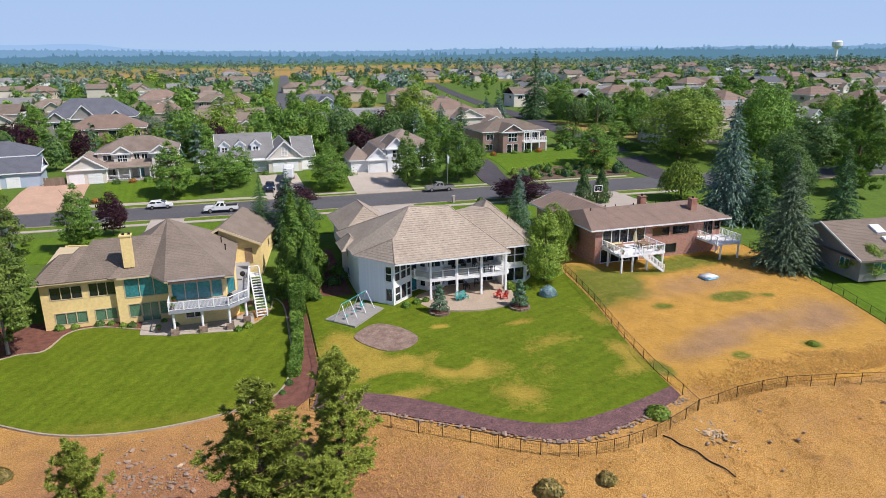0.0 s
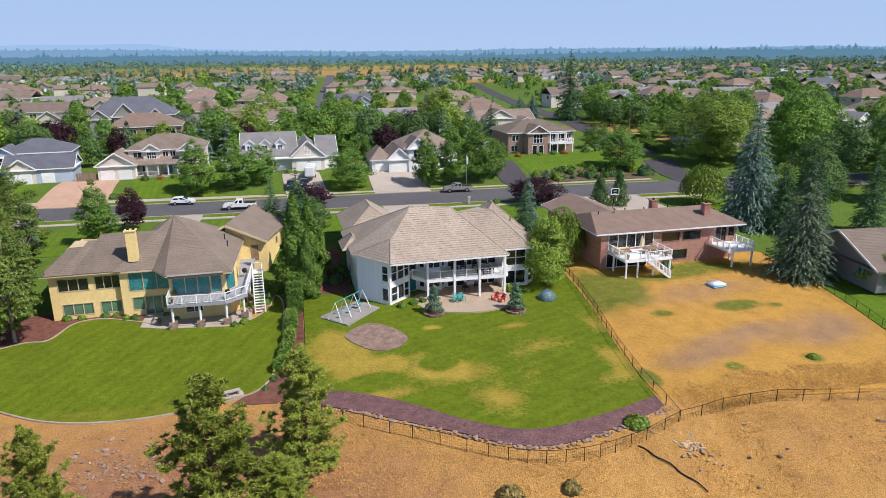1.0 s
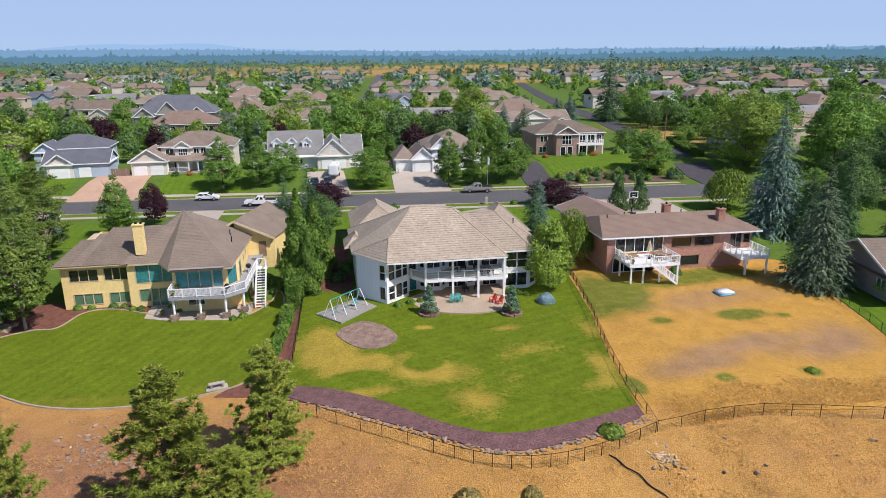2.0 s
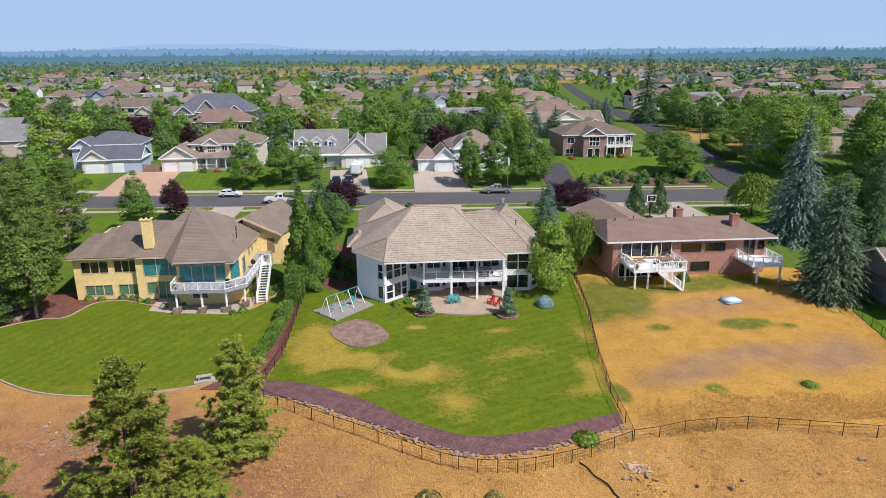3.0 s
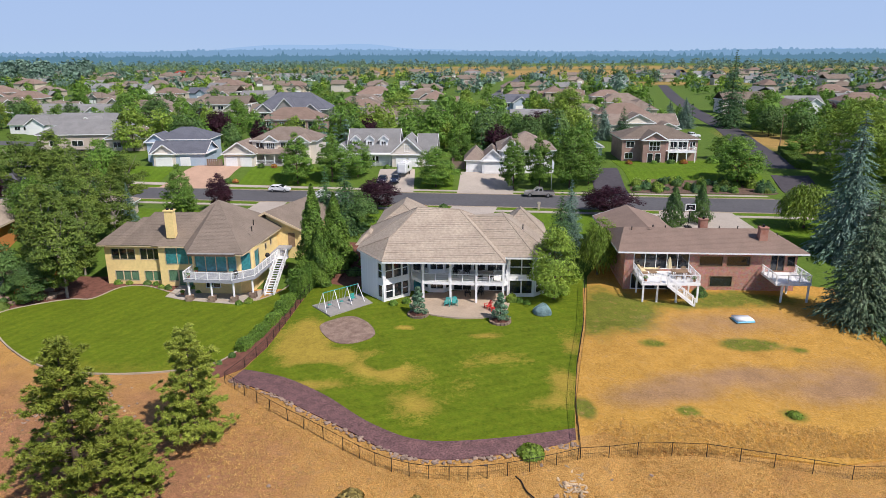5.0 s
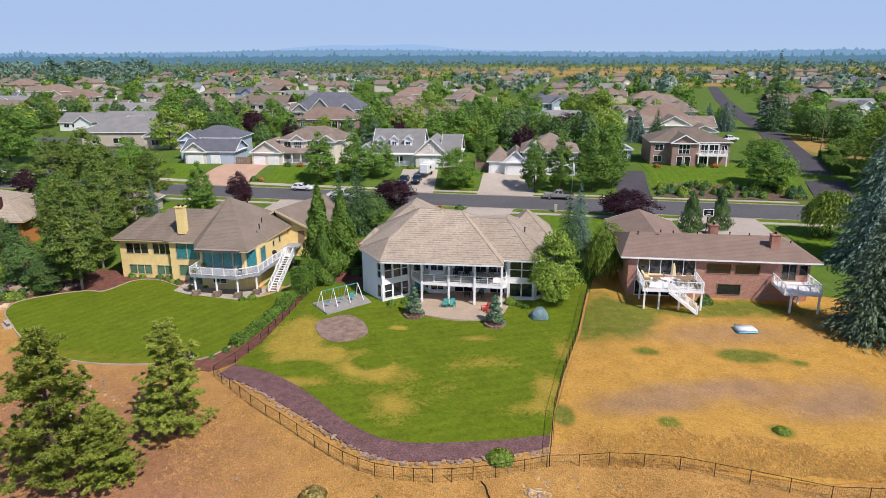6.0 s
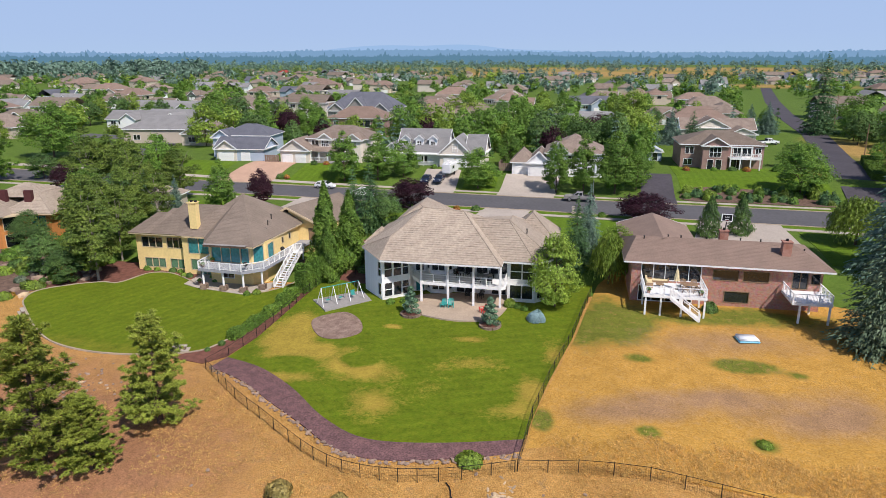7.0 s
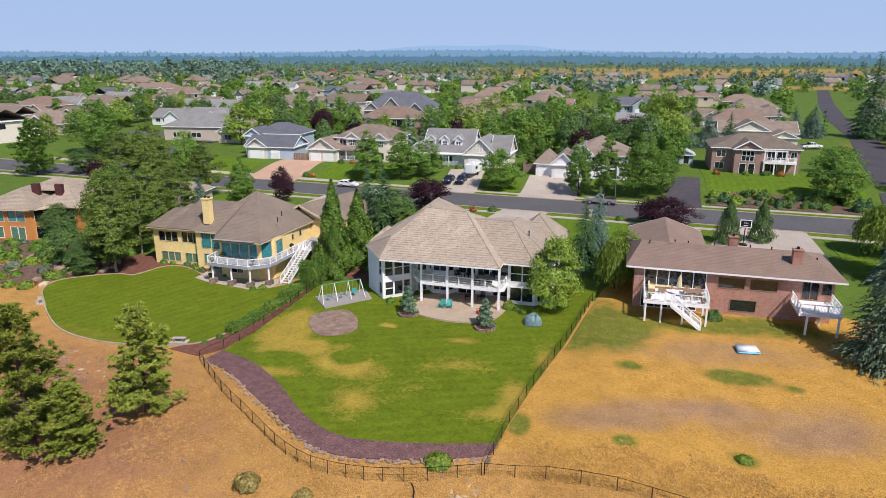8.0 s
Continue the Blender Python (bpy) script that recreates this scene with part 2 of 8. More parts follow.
def smooth_loop(pts, n=6, closed=True):
    """A curve through the points (Catmull-Rom)."""
    out, k = [], len(pts)
    for i in range(k if closed else k - 1):
        g = (lambda j: Vector((*pts[j % k], 0))) if closed else (lambda j: Vector((*pts[min(k - 1, max(0, j))], 0)))
        p0, p1, p2, p3 = g(i - 1), g(i), g(i + 1), g(i + 2)
        for s in range(n):
            t = s / n
            v = 0.5 * (2 * p1 + (p2 - p0) * t + (2 * p0 - 5 * p1 + 4 * p2 - p3) * t * t + (3 * p1 - p0 - 3 * p2 + p3) * t ** 3)
            out.append((v.x, v.y))
    if not closed:
        out.append(tuple(pts[-1]))
    return out


def inside(pts, x, y):
    c, n = False, len(pts)
    for i in range(n):
        (x1, y1), (x2, y2) = pts[i], pts[i - 1]
        if (y1 > y) != (y2 > y) and x < (x2 - x1) * (y - y1) / (y2 - y1) + x1:
            c = not c
    return c


def sheet(name, pts, mat, lift, label, category="ground", grid=1.0, kind="structure", thick=0.25):
    """A thin slab over the terrain inside an outline, cut into a grid so that it follows the ground."""
    bm = bmesh.new()
    f = bm.faces.new([bm.verts.new((x, y, 0)) for x, y in pts])
    if f.normal.z < 0 or sum(a[0] * b[1] - b[0] * a[1] for a, b in zip(pts, pts[1:] + pts[:1])) < 0:
        bmesh.ops.reverse_faces(bm, faces=[f])
    xs, ys = [p[0] for p in pts], [p[1] for p in pts]
    for axis, lo, hi in ((0, min(xs), max(xs)), (1, min(ys), max(ys))):
        v = math.ceil(lo / grid) * grid
        while v < hi:
            co, no = ((v + 0.003, 0, 0), (1, 0, 0)) if axis == 0 else ((0, v + 0.003, 0), (0, 1, 0))
            bmesh.ops.bisect_plane(bm, geom=bm.verts[:] + bm.edges[:] + bm.faces[:], plane_co=co, plane_no=no, dist=1e-4)
            v += grid
    for v in bm.verts:
        v.co.z = ground_z(v.co.x, v.co.y) + lift
    ret = bmesh.ops.extrude_face_region(bm, geom=bm.faces[:])
    low = set(v for v in ret["geom"] if isinstance(v, bmesh.types.BMVert))
    for v in bm.verts:
        if v not in low:
            v.co.z -= thick
    bmesh.ops.recalc_face_normals(bm, faces=bm.faces[:])
    return tagged(part(name, bm, mat), label, category, kind=kind)


def edging(name, pts, label, w=0.17, h=0.09, lift=0.05, mat=None, closed=False, category="edging"):
    """A low kerb along a line on the ground."""
    bm, n, prev = bmesh.new(), len(pts), None
    first = None
    for i, (x, y) in enumerate(pts):
        a, b = (pts[i - 1], pts[(i + 1) % n]) if closed else (pts[max(0, i - 1)], pts[min(n - 1, i + 1)])
        d = Vector((b[0] - a[0], b[1] - a[1], 0)).normalized()
        s = Vector((-d.y, d.x, 0)) * w / 2
        z = ground_z(x, y) + lift
        c = Vector((x, y, 0))
        ring = [bm.verts.new((c - s) + Vector((0, 0, z - 0.2))), bm.verts.new((c - s) + Vector((0, 0, z + h))),
                bm.verts.new((c + s) + Vector((0, 0, z + h))), bm.verts.new((c + s) + Vector((0, 0, z - 0.2)))]
        if prev:
            for k in range(3):
                bm.faces.new((prev[k], prev[k + 1], ring[k + 1], ring[k]))
        first = first or ring
        prev = ring
    if closed:
        for k in range(3):
            bm.faces.new((prev[k], prev[k + 1], first[k + 1], first[k]))
    bmesh.ops.recalc_face_normals(bm, faces=bm.faces[:])
    return tagged(part(name, bm, mat or M["curb"]), label, category, kind="structure")


# ---- ground, lawns, roads ----
def patch_material(name, base, base2, other, ellipses, soft=0.75, wobble=0.45, wscale=0.35, stripes=0.0, stripe_dir=0.0, bump=0.35, grain=0.26, edge=(0.15, 0.9), speck=None, other2=None, third=None, third_at=()):
    """Two-tone turf: 'other' shows inside the ellipses (cx, cy, rx, ry, strength), with ragged edges."""
    m = bpy.data.materials.new(name)
    m.use_nodes = True
    n, l = m.node_tree.nodes, m.node_tree.links
    b = n["Principled BSDF"]
    b.inputs["Roughness"].default_value, b.inputs["Specular IOR Level"].default_value = 0.95, 0.15
    co = n.new("ShaderNodeTexCoord").outputs["Object"]

    def noise_tex(scale, detail=6, rough=0.55):
        t = n.new("ShaderNodeTexNoise")
        t.inputs["Scale"].default_value, t.inputs["Detail"].default_value, t.inputs["Roughness"].default_value = scale, detail, rough
        l.new(co, t.inputs["Vector"])
        return t.outputs[0]

    def math_node(op, a, c):
        q = n.new("ShaderNodeMath")
        q.operation = op
        for i, v in enumerate((a, c)):
            if isinstance(v, (int, float)):
                q.inputs[i].default_value = v
            else:
                l.new(v, q.inputs[i])
        return q.outputs[0]

    def mix(f, a, c):
        q = n.new("ShaderNodeMix")
        q.data_type = "RGBA"
        for i, v in ((0, f), (6, a), (7, c)):
            if isinstance(v, tuple):
                q.inputs[i].default_value = (*v, 1)
            elif isinstance(v, (int, float)):
                q.inputs[i].default_value = v
            else:
                l.new(v, q.inputs[i])
        return q.outputs[2]

    def rng(v, a, c, lo=0.0, hi=1.0):
        q = n.new("ShaderNodeMapRange")
        for i, w in enumerate((a, c, lo, hi)):
            q.inputs[i + 1].default_value = w
        l.new(v, q.inputs[0])
        return q.outputs[0]

    n1, n2, n3 = noise_tex(wscale), noise_tex(2.2), noise_tex(9.0)
    total = None
    for cx, cy, rx, ry, st in ellipses:
        mp = n.new("ShaderNodeMapping")
        mp.inputs["Location"].default_value = (-cx / rx, -cy / ry, 0)
        mp.inputs["Scale"].default_value = (1 / rx, 1 / ry, 0)
        l.new(co, mp.inputs[0])
        ln = n.new("ShaderNodeVectorMath")
        ln.operation = "LENGTH"
        l.new(mp.outputs[0], ln.inputs[0])
        v = math_node("MULTIPLY", rng(ln.outputs["Value"], 1 + soft, 1 - soft), st)
        total = v if total is None else math_node("ADD", total, v)
    wob = math_node("MULTIPLY", math_node("SUBTRACT", n1, 0.5), wobble * 2)
    wob2 = math_node("MULTIPLY", math_node("SUBTRACT", n2, 0.5), wobble * 1.4)
    wob3 = math_node("MULTIPLY", math_node("SUBTRACT", n3, 0.5), wobble * 1.2)
    total = math_node("ADD", total if total is not None else 0.0, math_node("ADD", math_node("ADD", wob, wob2), wob3))
    mask = rng(total, *edge)
    turf = mix(rng(n2, 0.35, 0.65), base, base2)
    if stripes:
        w = n.new("ShaderNodeTexWave")
        w.inputs["Scale"].default_value, w.inputs["Distortion"].default_value, w.inputs["Detail"].default_value = 0.22, 0.5, 1
        mp = n.new("ShaderNodeMapping")
        mp.inputs["Rotation"].default_value = (0, 0, stripe_dir)
        l.new(co, mp.inputs[0])
        l.new(mp.outputs[0], w.inputs[0])
        turf = mix(math_node("MULTIPLY", w.outputs["Fac"], stripes), turf, tuple(c * 0.6 for c in base))
    dry = mix(rng(n2, 0.4, 0.6), other, other2 or tuple(c * 0.8 for c in other))
    col = mix(mask, turf, dry)
    if third:
        tot = None
        for cx, cy, rx, ry, st in third_at:
            mp = n.new("ShaderNodeMapping")
            mp.inputs["Location"].default_value = (-cx / rx, -cy / ry, 0)
            mp.inputs["Scale"].default_value = (1 / rx, 1 / ry, 0)
            l.new(co, mp.inputs[0])
            ln = n.new("ShaderNodeVectorMath")
            ln.operation = "LENGTH"
            l.new(mp.outputs[0], ln.inputs[0])
            v = math_node("MULTIPLY", rng(ln.outputs["Value"], 1.6, 0.3), st)
            tot = v if tot is None else math_node("ADD", tot, v)
        tot = math_node("ADD", tot, math_node("ADD", math_node("MULTIPLY", wob, 0.8), math_node("ADD", wob2, wob3)))
        col = mix(math_node("MULTIPLY", rng(tot, 0.1, 1.0), 0.8), col, third)
    if speck:
        col = mix(rng(noise_tex(1.1, 8, 0.75), 0.55, 0.72), col, speck)
    hsv = n.new("ShaderNodeHueSaturation")
    l.new(col, hsv.inputs["Color"])
    l.new(math_node("MULTIPLY", rng(n3, 0.3, 0.7, 1 - grain, 1 + grain), rng(noise_tex(0.55, 4), 0.3, 0.7, 0.88, 1.12)), hsv.inputs["Value"])
    l.new(hsv.outputs[0], b.inputs["Base Color"])
    bn = n.new("ShaderNodeBump")
    bn.inputs["Strength"].default_value, bn.inputs["Distance"].default_value = bump, 0.15
    l.new(n3, bn.inputs["Height"])
    l.new(bn.outputs[0], b.inputs["Normal"])
    return m


hill_mat = patch_material("dry_hillside", (0.46, 0.245, 0.068), (0.54, 0.308, 0.092), (0.40, 0.20, 0.10),
                          [(-8, 46, 16, 9, 0.9), (2, 38, 16, 6, 0.8), (60, 36, 20, 6, 0.3)], speck=(0.27, 0.165, 0.075), bump=1.0, grain=0.42)
town_mat = patch_material("town_turf", (0.085, 0.15, 0.02), (0.11, 0.17, 0.025), (0.40, 0.26, 0.08),
                          [(90, 1040, 330, 150, 1.2), (300, 1500, 700, 250, 0.9), (200, 640, 70, 40, 0.9), (118, 196, 9, 26, 1.2), (70, 330, 14, 40, 0.8)],
                          wscale=0.01, wobble=0.35)
lawn_yellow = patch_material("mown_green_lawn", (0.103, 0.155, 0.006), (0.145, 0.183, 0.009), (0.28, 0.23, 0.03), [(-10, 57, 14, 2, 0.35)], wobble=0.3, stripes=0.25, stripe_dir=0.5)
lawn_white = patch_material("green_lawn_with_dry_patches", (0.098, 0.150, 0.006), (0.142, 0.178, 0.009), (0.37, 0.275, 0.042),
                            [(10.8, 65.0, 2.6, 3.6, 1.1), (12.6, 60.5, 3.2, 2.6, 0.9), (17.0, 59.0, 4.6, 2.0, 0.8), (21.6, 56.4, 3.0, 1.7, 1.0), (20.7, 58.5, 1.3, 1.2, -1.6), (24.6, 51.0, 2.3, 2.6, 0.8), (21.9, 67.0, 1.0, 0.55, 1.1), (31.1, 65.2, 1.7, 0.7, 0.9),
                             (40.3, 63.5, 1.3, 2.4, 0.8), (38.6, 55.0, 1.4, 3.4, 0.9), (32.5, 59.8, 3.0, 1.6, 0.65), (14.2, 54.0, 4.0, 1.0, 0.75), (36.4, 51.2, 1.6, 1.4, 0.6), (14.2, 57.2, 1.7, 1.2, -0.9), (28.5, 55.0, 2.0, 3.0, 0.35)],
                            stripes=0.2, stripe_dir=1.2, wobble=0.6, edge=(0.3, 0.85), grain=0.32)
lawn_brick = patch_material("parched_yard", (0.45, 0.243, 0.045), (0.50, 0.288, 0.066), (0.165, 0.18, 0.024),
                            [(46.0, 73.5, 4.2, 6.6, 0.85), (62.5, 75.8, 8, 2.6, 0.95), (53, 73, 7, 1.6, 0.5), (58.8, 62.7, 2.6, 1.2, 1.5), (48.9, 62.8, 1.2, 0.8, 1.2), (63.5, 61.6, 0.8, 0.7, 1.0), (57.5, 49.1, 0.9, 0.8, 1.0), (48.6, 49.6, 0.9, 0.8, 1.3), (39.8, 50.8, 0.9, 1.6, 1.2), (48, 69, 3, 2.5, 0.55), (43.5, 68, 1.5, 4, 0.5)],
                            wobble=0.5, grain=0.4, edge=(0.25, 0.78), speck=(0.36, 0.21, 0.075), third=(0.30, 0.185, 0.115), third_at=[(62, 53.4, 5, 2.2, 1.0), (52, 55.0, 5, 1.6, 0.95), (57.5, 56.8, 4, 1.4, 0.9), (45.8, 52.4, 4, 2.0, 0.9), (50.5, 52.6, 3, 1.2, 0.5), (66.2, 56.4, 3.4, 3.0, 0.85), (61, 68.5, 6, 3, 0.6), (54, 67, 5, 3, 0.5)])
lawn_far = patch_material("front_lawn", (0.095, 0.175, 0.010), (0.125, 0.20, 0.014), (0.24, 0.22, 0.05), [], wobble=0.5, stripes=0.25)


def axis_lines(lo, hi, fine_lo, fine_hi, fine):
    v, out = fine_lo, []
    while v <= fine_hi:
        out.append(v)
        v += fine
    s, v = fine * 2, fine_lo
    while v > lo:
        v -= s
        s *= 1.35
        out.insert(0, v)
    s, v = fine * 2, fine_hi
    while v < hi:
        v += s
        s *= 1.35
        out.append(v)
    return out


gx, gy = axis_lines(-4500, 4500, -80, 130, 2.0), axis_lines(-900, 4800, 26, 170, 2.0)
gv, gf = [], []
for yy in gy:
    for xx in gx:
        rough = 0.0
        if yy < 58 and abs(xx) < 200:
            rough = 0.35 * noise.noise(Vector((xx * 0.12, yy * 0.12, 3))) + 0.12 * noise.noise(Vector((xx * 0.5, yy * 0.5, 7)))
            rough *= step01(50, 42, yy) if yy > 42 else 1.0
        gv.append((xx, yy, ground_z(xx, yy) + rough - 0.02))
for j in range(len(gy) - 1):
    for i in range(len(gx) - 1):
        k = j * len(gx) + i
        gf.append((k, k + 1, k + 1 + len(gx), k + len(gx)))
ground = mesh_part("ground", gv, gf, hill_mat)
tagged(ground, "dry tan hillside and green town ground to the horizon", "ground", kind="structure")
ground.data.materials.append(town_mat)
for p in ground.data.polygons:
    p.material_index = 1 if p.center.y > 79 else 0

W_FENCE = [(5.6, 54.6), (6.6, 57.5), (7.6, 62), (8.0, 70), (8.4, 80)]
E_FENCE = [(38.4, 43.3), (39.0, 50.8), (40.1, 57.6), (42.2, 67.4), (44.2, 79.8)]
PATH_IN = [(6.6, 57.2), (11.5, 55.1), (16.1, 52.0), (21.0, 47.6), (25.6, 45.3), (32.0, 45.8), (38.6, 47.5)]
PATH_OUT = [(5.9, 55.0), (11.0, 52.2), (14.6, 49.6), (19.0, 46.6), (23.0, 43.9), (27.1, 42.9), (33.0, 44.0), (38.4, 45.5)]
inner, outer = smooth_loop(PATH_IN, 6, False), smooth_loop(PATH_OUT, 6, False)
sheet("lawn_white_house", inner + [(39.0, 50.8), (40.1, 57.6), (42.2, 67.4), (44.6, 84), (12, 90), (8.4, 82), (8.0, 70), (7.6, 62)][:8], lawn_white, 0.05,
      "green lawn with straw-coloured dry patches", "lawn")
sheet("gravel_path", inner[::-1] + outer, M["lava"], 0.07, "curving path of purple lava gravel", "path")
LAWN_Y = smooth_loop([(-27.9, 71.0), (-22.4, 74.8), (-19.4, 75.2), (-17.9, 79.6), (-15.0, 80.4), (-11.0, 78.4), (-7.1, 75.9), (-2.0, 75.2), (1.8, 75.2), (4.2, 79.0), (5.0, 83), (5.9, 80), (5.7, 72.3), (5.2, 64.7), (3.6, 59.2), (1.0, 57.3),
                      (-4.0, 56.1), (-9.5, 56.0), (-15.0, 57.4), (-20.0, 60.6), (-24.5, 64.4), (-27.6, 67.5)], 5)
sheet("lawn_yellow_house", LAWN_Y, lawn_yellow, 0.06, "mown bright green lawn with faint mowing stripes", "lawn")
edging("lawn_edging", LAWN_Y, "pale concrete kerb edging round the lawn", closed=True)
sheet("yard_brick_house", [(39.1, 50.8), (38.7, 45), (45, 44.6), (58, 42.6), (69.0, 45.0), (69.5, 50.7), (71.6, 58.1), (73.5, 66.6), (75.5, 80), (48, 90), (45.2, 84), (42.5, 67.4), (40.4, 57.6)], lawn_brick, 0.055,
      "parched orange-tan yard with a few green tufts", "lawn")
sheet("lawn_neighbour", [(71.9, 58.1), (73.8, 66.6), (76, 80), (110, 80), (110, 40), (69.8, 44.0), (69.8, 50.7)], lawn_far, 0.05, "green lawn of the neighbouring house", "lawn")
sheet("planting_bed", [(-34, 76), (-28.2, 71.4), (-22.6, 75.1), (-19.6, 75.5), (-18.1, 79.9), (-15, 80.8), (-11, 78.8), (-8, 78.6), (-8, 83), (-22, 84), (-34, 84)], M["red_mulch"], 0.045, "red-brown mulch bed along the house", "planting bed")
sheet("rock_garden", [(-58, 68), (-40, 66.5), (-30, 68.5), (-28.4, 71.2), (-34.2, 76.0), (-34.2, 86), (-58, 86)], M["bark_chips"], 0.04, "brown earth of the rock garden", "planting bed")
sheet("planting_bed", [(3.0, 58.9), (5.2, 64.7), (5.9, 72.3), (6.1, 82), (8.3, 82), (7.9, 70), (7.5, 62), (6.4, 57.4), (4.6, 55.6), (0.5, 56.3)], M["red_mulch"], 0.048, "red-brown mulch strip along the fence", "planting bed")
sheet("planting_bed", [(8.6, 82), (9, 96), (14.6, 96), (14.8, 80), (12, 80.5)], M["red_mulch"], 0.06, "mulched side bed beside the white house", "planting bed")

road_x = [-420, -200, -80, -40, 0, 40, 80, 94, 120, 260, 420]
road = sheet("road", [(x, kerb_near(x)) for x in road_x] + [(x, kerb_far(x)) for x in road_x[::-1]], M["asphalt"], 0.03, "grey asphalt residential street", "road", grid=8)
SIDE_C = [(95.5, 124.5), (99, 150), (107, 190), (118, 240), (130, 320), (150, 420), (190, 600)]
side_l = [(x - 4.0, y) for x, y in SIDE_C]
side_r = [(x + 4.0, y) for x, y in SIDE_C]
sheet("side_road", side_l + side_r[::-1], M["dark_asphalt"], 0.05, "grey asphalt side street running away", "road", grid=8)
north_c = [(26, 330), (38, 385), (60, 600), (86, 860), (92, 930)]
sheet("far_road", [(x - 5, y) for x, y in north_c] + [(x + 5, y) for x, y in north_c[::-1]], M["asphalt"], 0.06, "distant straight asphalt street", "road", grid=20)
sheet("far_road", [(-120, 190), (-96, 186), (-75, 172), (-73, 177), (-95, 194), (-120, 199)], M["asphalt"], 0.06, "curving asphalt street among houses", "road", grid=6)
sheet("far_road", [(-75, 128), (-66, 127), (-73, 177), (-82, 178)], M["asphalt"], 0.06, "asphalt side street joining the main street", "road", grid=6)
edging("kerb", [(x, kerb_near(x)) for x in road_x[1:-1]], "pale concrete kerb along the street", 0.3, 0.1, 0.05)
edging("kerb", [(x, kerb_far(x)) for x in (-200, -80, -40, 0, 40, 80, 88)], "pale concrete kerb along the street", 0.3, 0.1, 0.05)
edging("kerb", [(x, kerb_far(x)) for x in (102, 120, 200)], "pale concrete kerb along the street", 0.3, 0.1, 0.05)
for f, o0, o1, nm in ((kerb_near, -3.6, -2.2, "pavement"), (kerb_far, 2.2, 3.6, "pavement")):
    sheet(nm, [(x, f(x) + o0) for x in (-100, -40, 0, 40, 80, 88)] + [(x, f(x) + o1) for x in (88, 80, 40, 0, -40, -100)], M["concrete"], 0.06, "pale concrete pavement beside the street", "pavement", grid=6)
    s = -1 if f is kerb_near else 1
    a, b = sorted((0.15 * s, 2.1 * s))
    sheet("verge", [(x, f(x) + a) for x in (-100, -40, 0, 40, 80, 88)] + [(x, f(x) + b) for x in (88, 80, 40, 0, -40, -100)], lawn_far, 0.055, "strip of mown grass between kerb and pavement", "lawn", grid=6)
for pts, mt, lb in (
        ([(-13, 99), (-7.5, 98), (-6.5, 121.9), (-12, 122.3)], "concrete", "concrete driveway of the yellow house"),
        ([(22, 100), (30.5, 100), (34, 118.7), (25.5, 119.3)], "concrete", "concrete driveway of the white house"),
        ([(57.5, 92), (75, 94), (75.5, 115.4), (63, 116.4)], "concrete", "concrete driveway of the brick house"),
        ([(26.5, 146), (38.5, 146), (37.5, 130.6), (26.0, 131.3)], "concrete", "wide pale concrete driveway"),
        ([(-36, 152), (-25, 152), (-25.5, 134.7), (-38.5, 135.5)], "pink_concrete", "pinkish concrete driveway"),
        ([(8, 148), (16, 148), (17, 131.9), (8.5, 132.4)], "concrete", "concrete driveway with a parked trailer"),
        ([(55.5, 150), (62, 150), (61, 129.0), (54.5, 129.5)], "dark_asphalt", "dark asphalt driveway")):
    sheet("driveway", pts, M[mt], 0.08, lb, "driveway", grid=3)
for pts in ([(-22, 151), (-9, 150), (-4, 148), (-4, 137), (-22, 138.2)], [(-70, 150), (-40, 150), (-40, 139), (-70, 141)], [(18, 150), (25, 147), (25, 135.2), (18, 135.8)], [(63, 162), (94, 162), (91, 133), (63, 133.5)],
            [(-60, 117), (-14, 115), (-14, 100), (-60, 104)], [(-5, 117), (9, 116), (9, 104), (-5, 104)], [(8, 116), (25, 115), (22, 102), (8, 104)], [(36, 114), (61, 112.4), (57, 98), (36, 100)], [(77, 111), (88, 110), (88, 95), (77, 95)]):
    sheet("front_lawn", pts, lawn_far, 0.05, "mown green front lawn", "lawn", grid=3)


# ---- building parts ----
def shell(bm, us, vs, solid, y0, y1, m):
    """A slab of grid cells between y0 and y1, open where a cell is not solid."""
    made = {}

    def at(i, k, s):
        if (i, k, s) not in made:
            made[i, k, s] = bm.verts.new(m @ Vector((us[i], (y0, y1)[s], vs[k])))
        return made[i, k, s]

    for i, k in sorted(solid):
        bm.faces.new((at(i, k, 0), at(i + 1, k, 0), at(i + 1, k + 1, 0), at(i, k + 1, 0)))
        bm.faces.new((at(i, k, 1), at(i, k + 1, 1), at(i + 1, k + 1, 1), at(i + 1, k, 1)))
        for di, dk, (a, b) in ((-1, 0, ((0, 0), (0, 1))), (1, 0, ((1, 1), (1, 0))), (0, -1, ((1, 0), (0, 0))), (0, 1, ((0, 1), (1, 1)))):
            if (i + di, k + dk) not in solid:
                bm.faces.new((at(i + a[0], k + a[1], 0), at(i + b[0], k + b[1], 0), at(i + b[0], k + b[1], 1), at(i + a[0], k + a[1], 1)))
    bmesh.ops.recalc_face_normals(bm, faces=bm.faces[:])


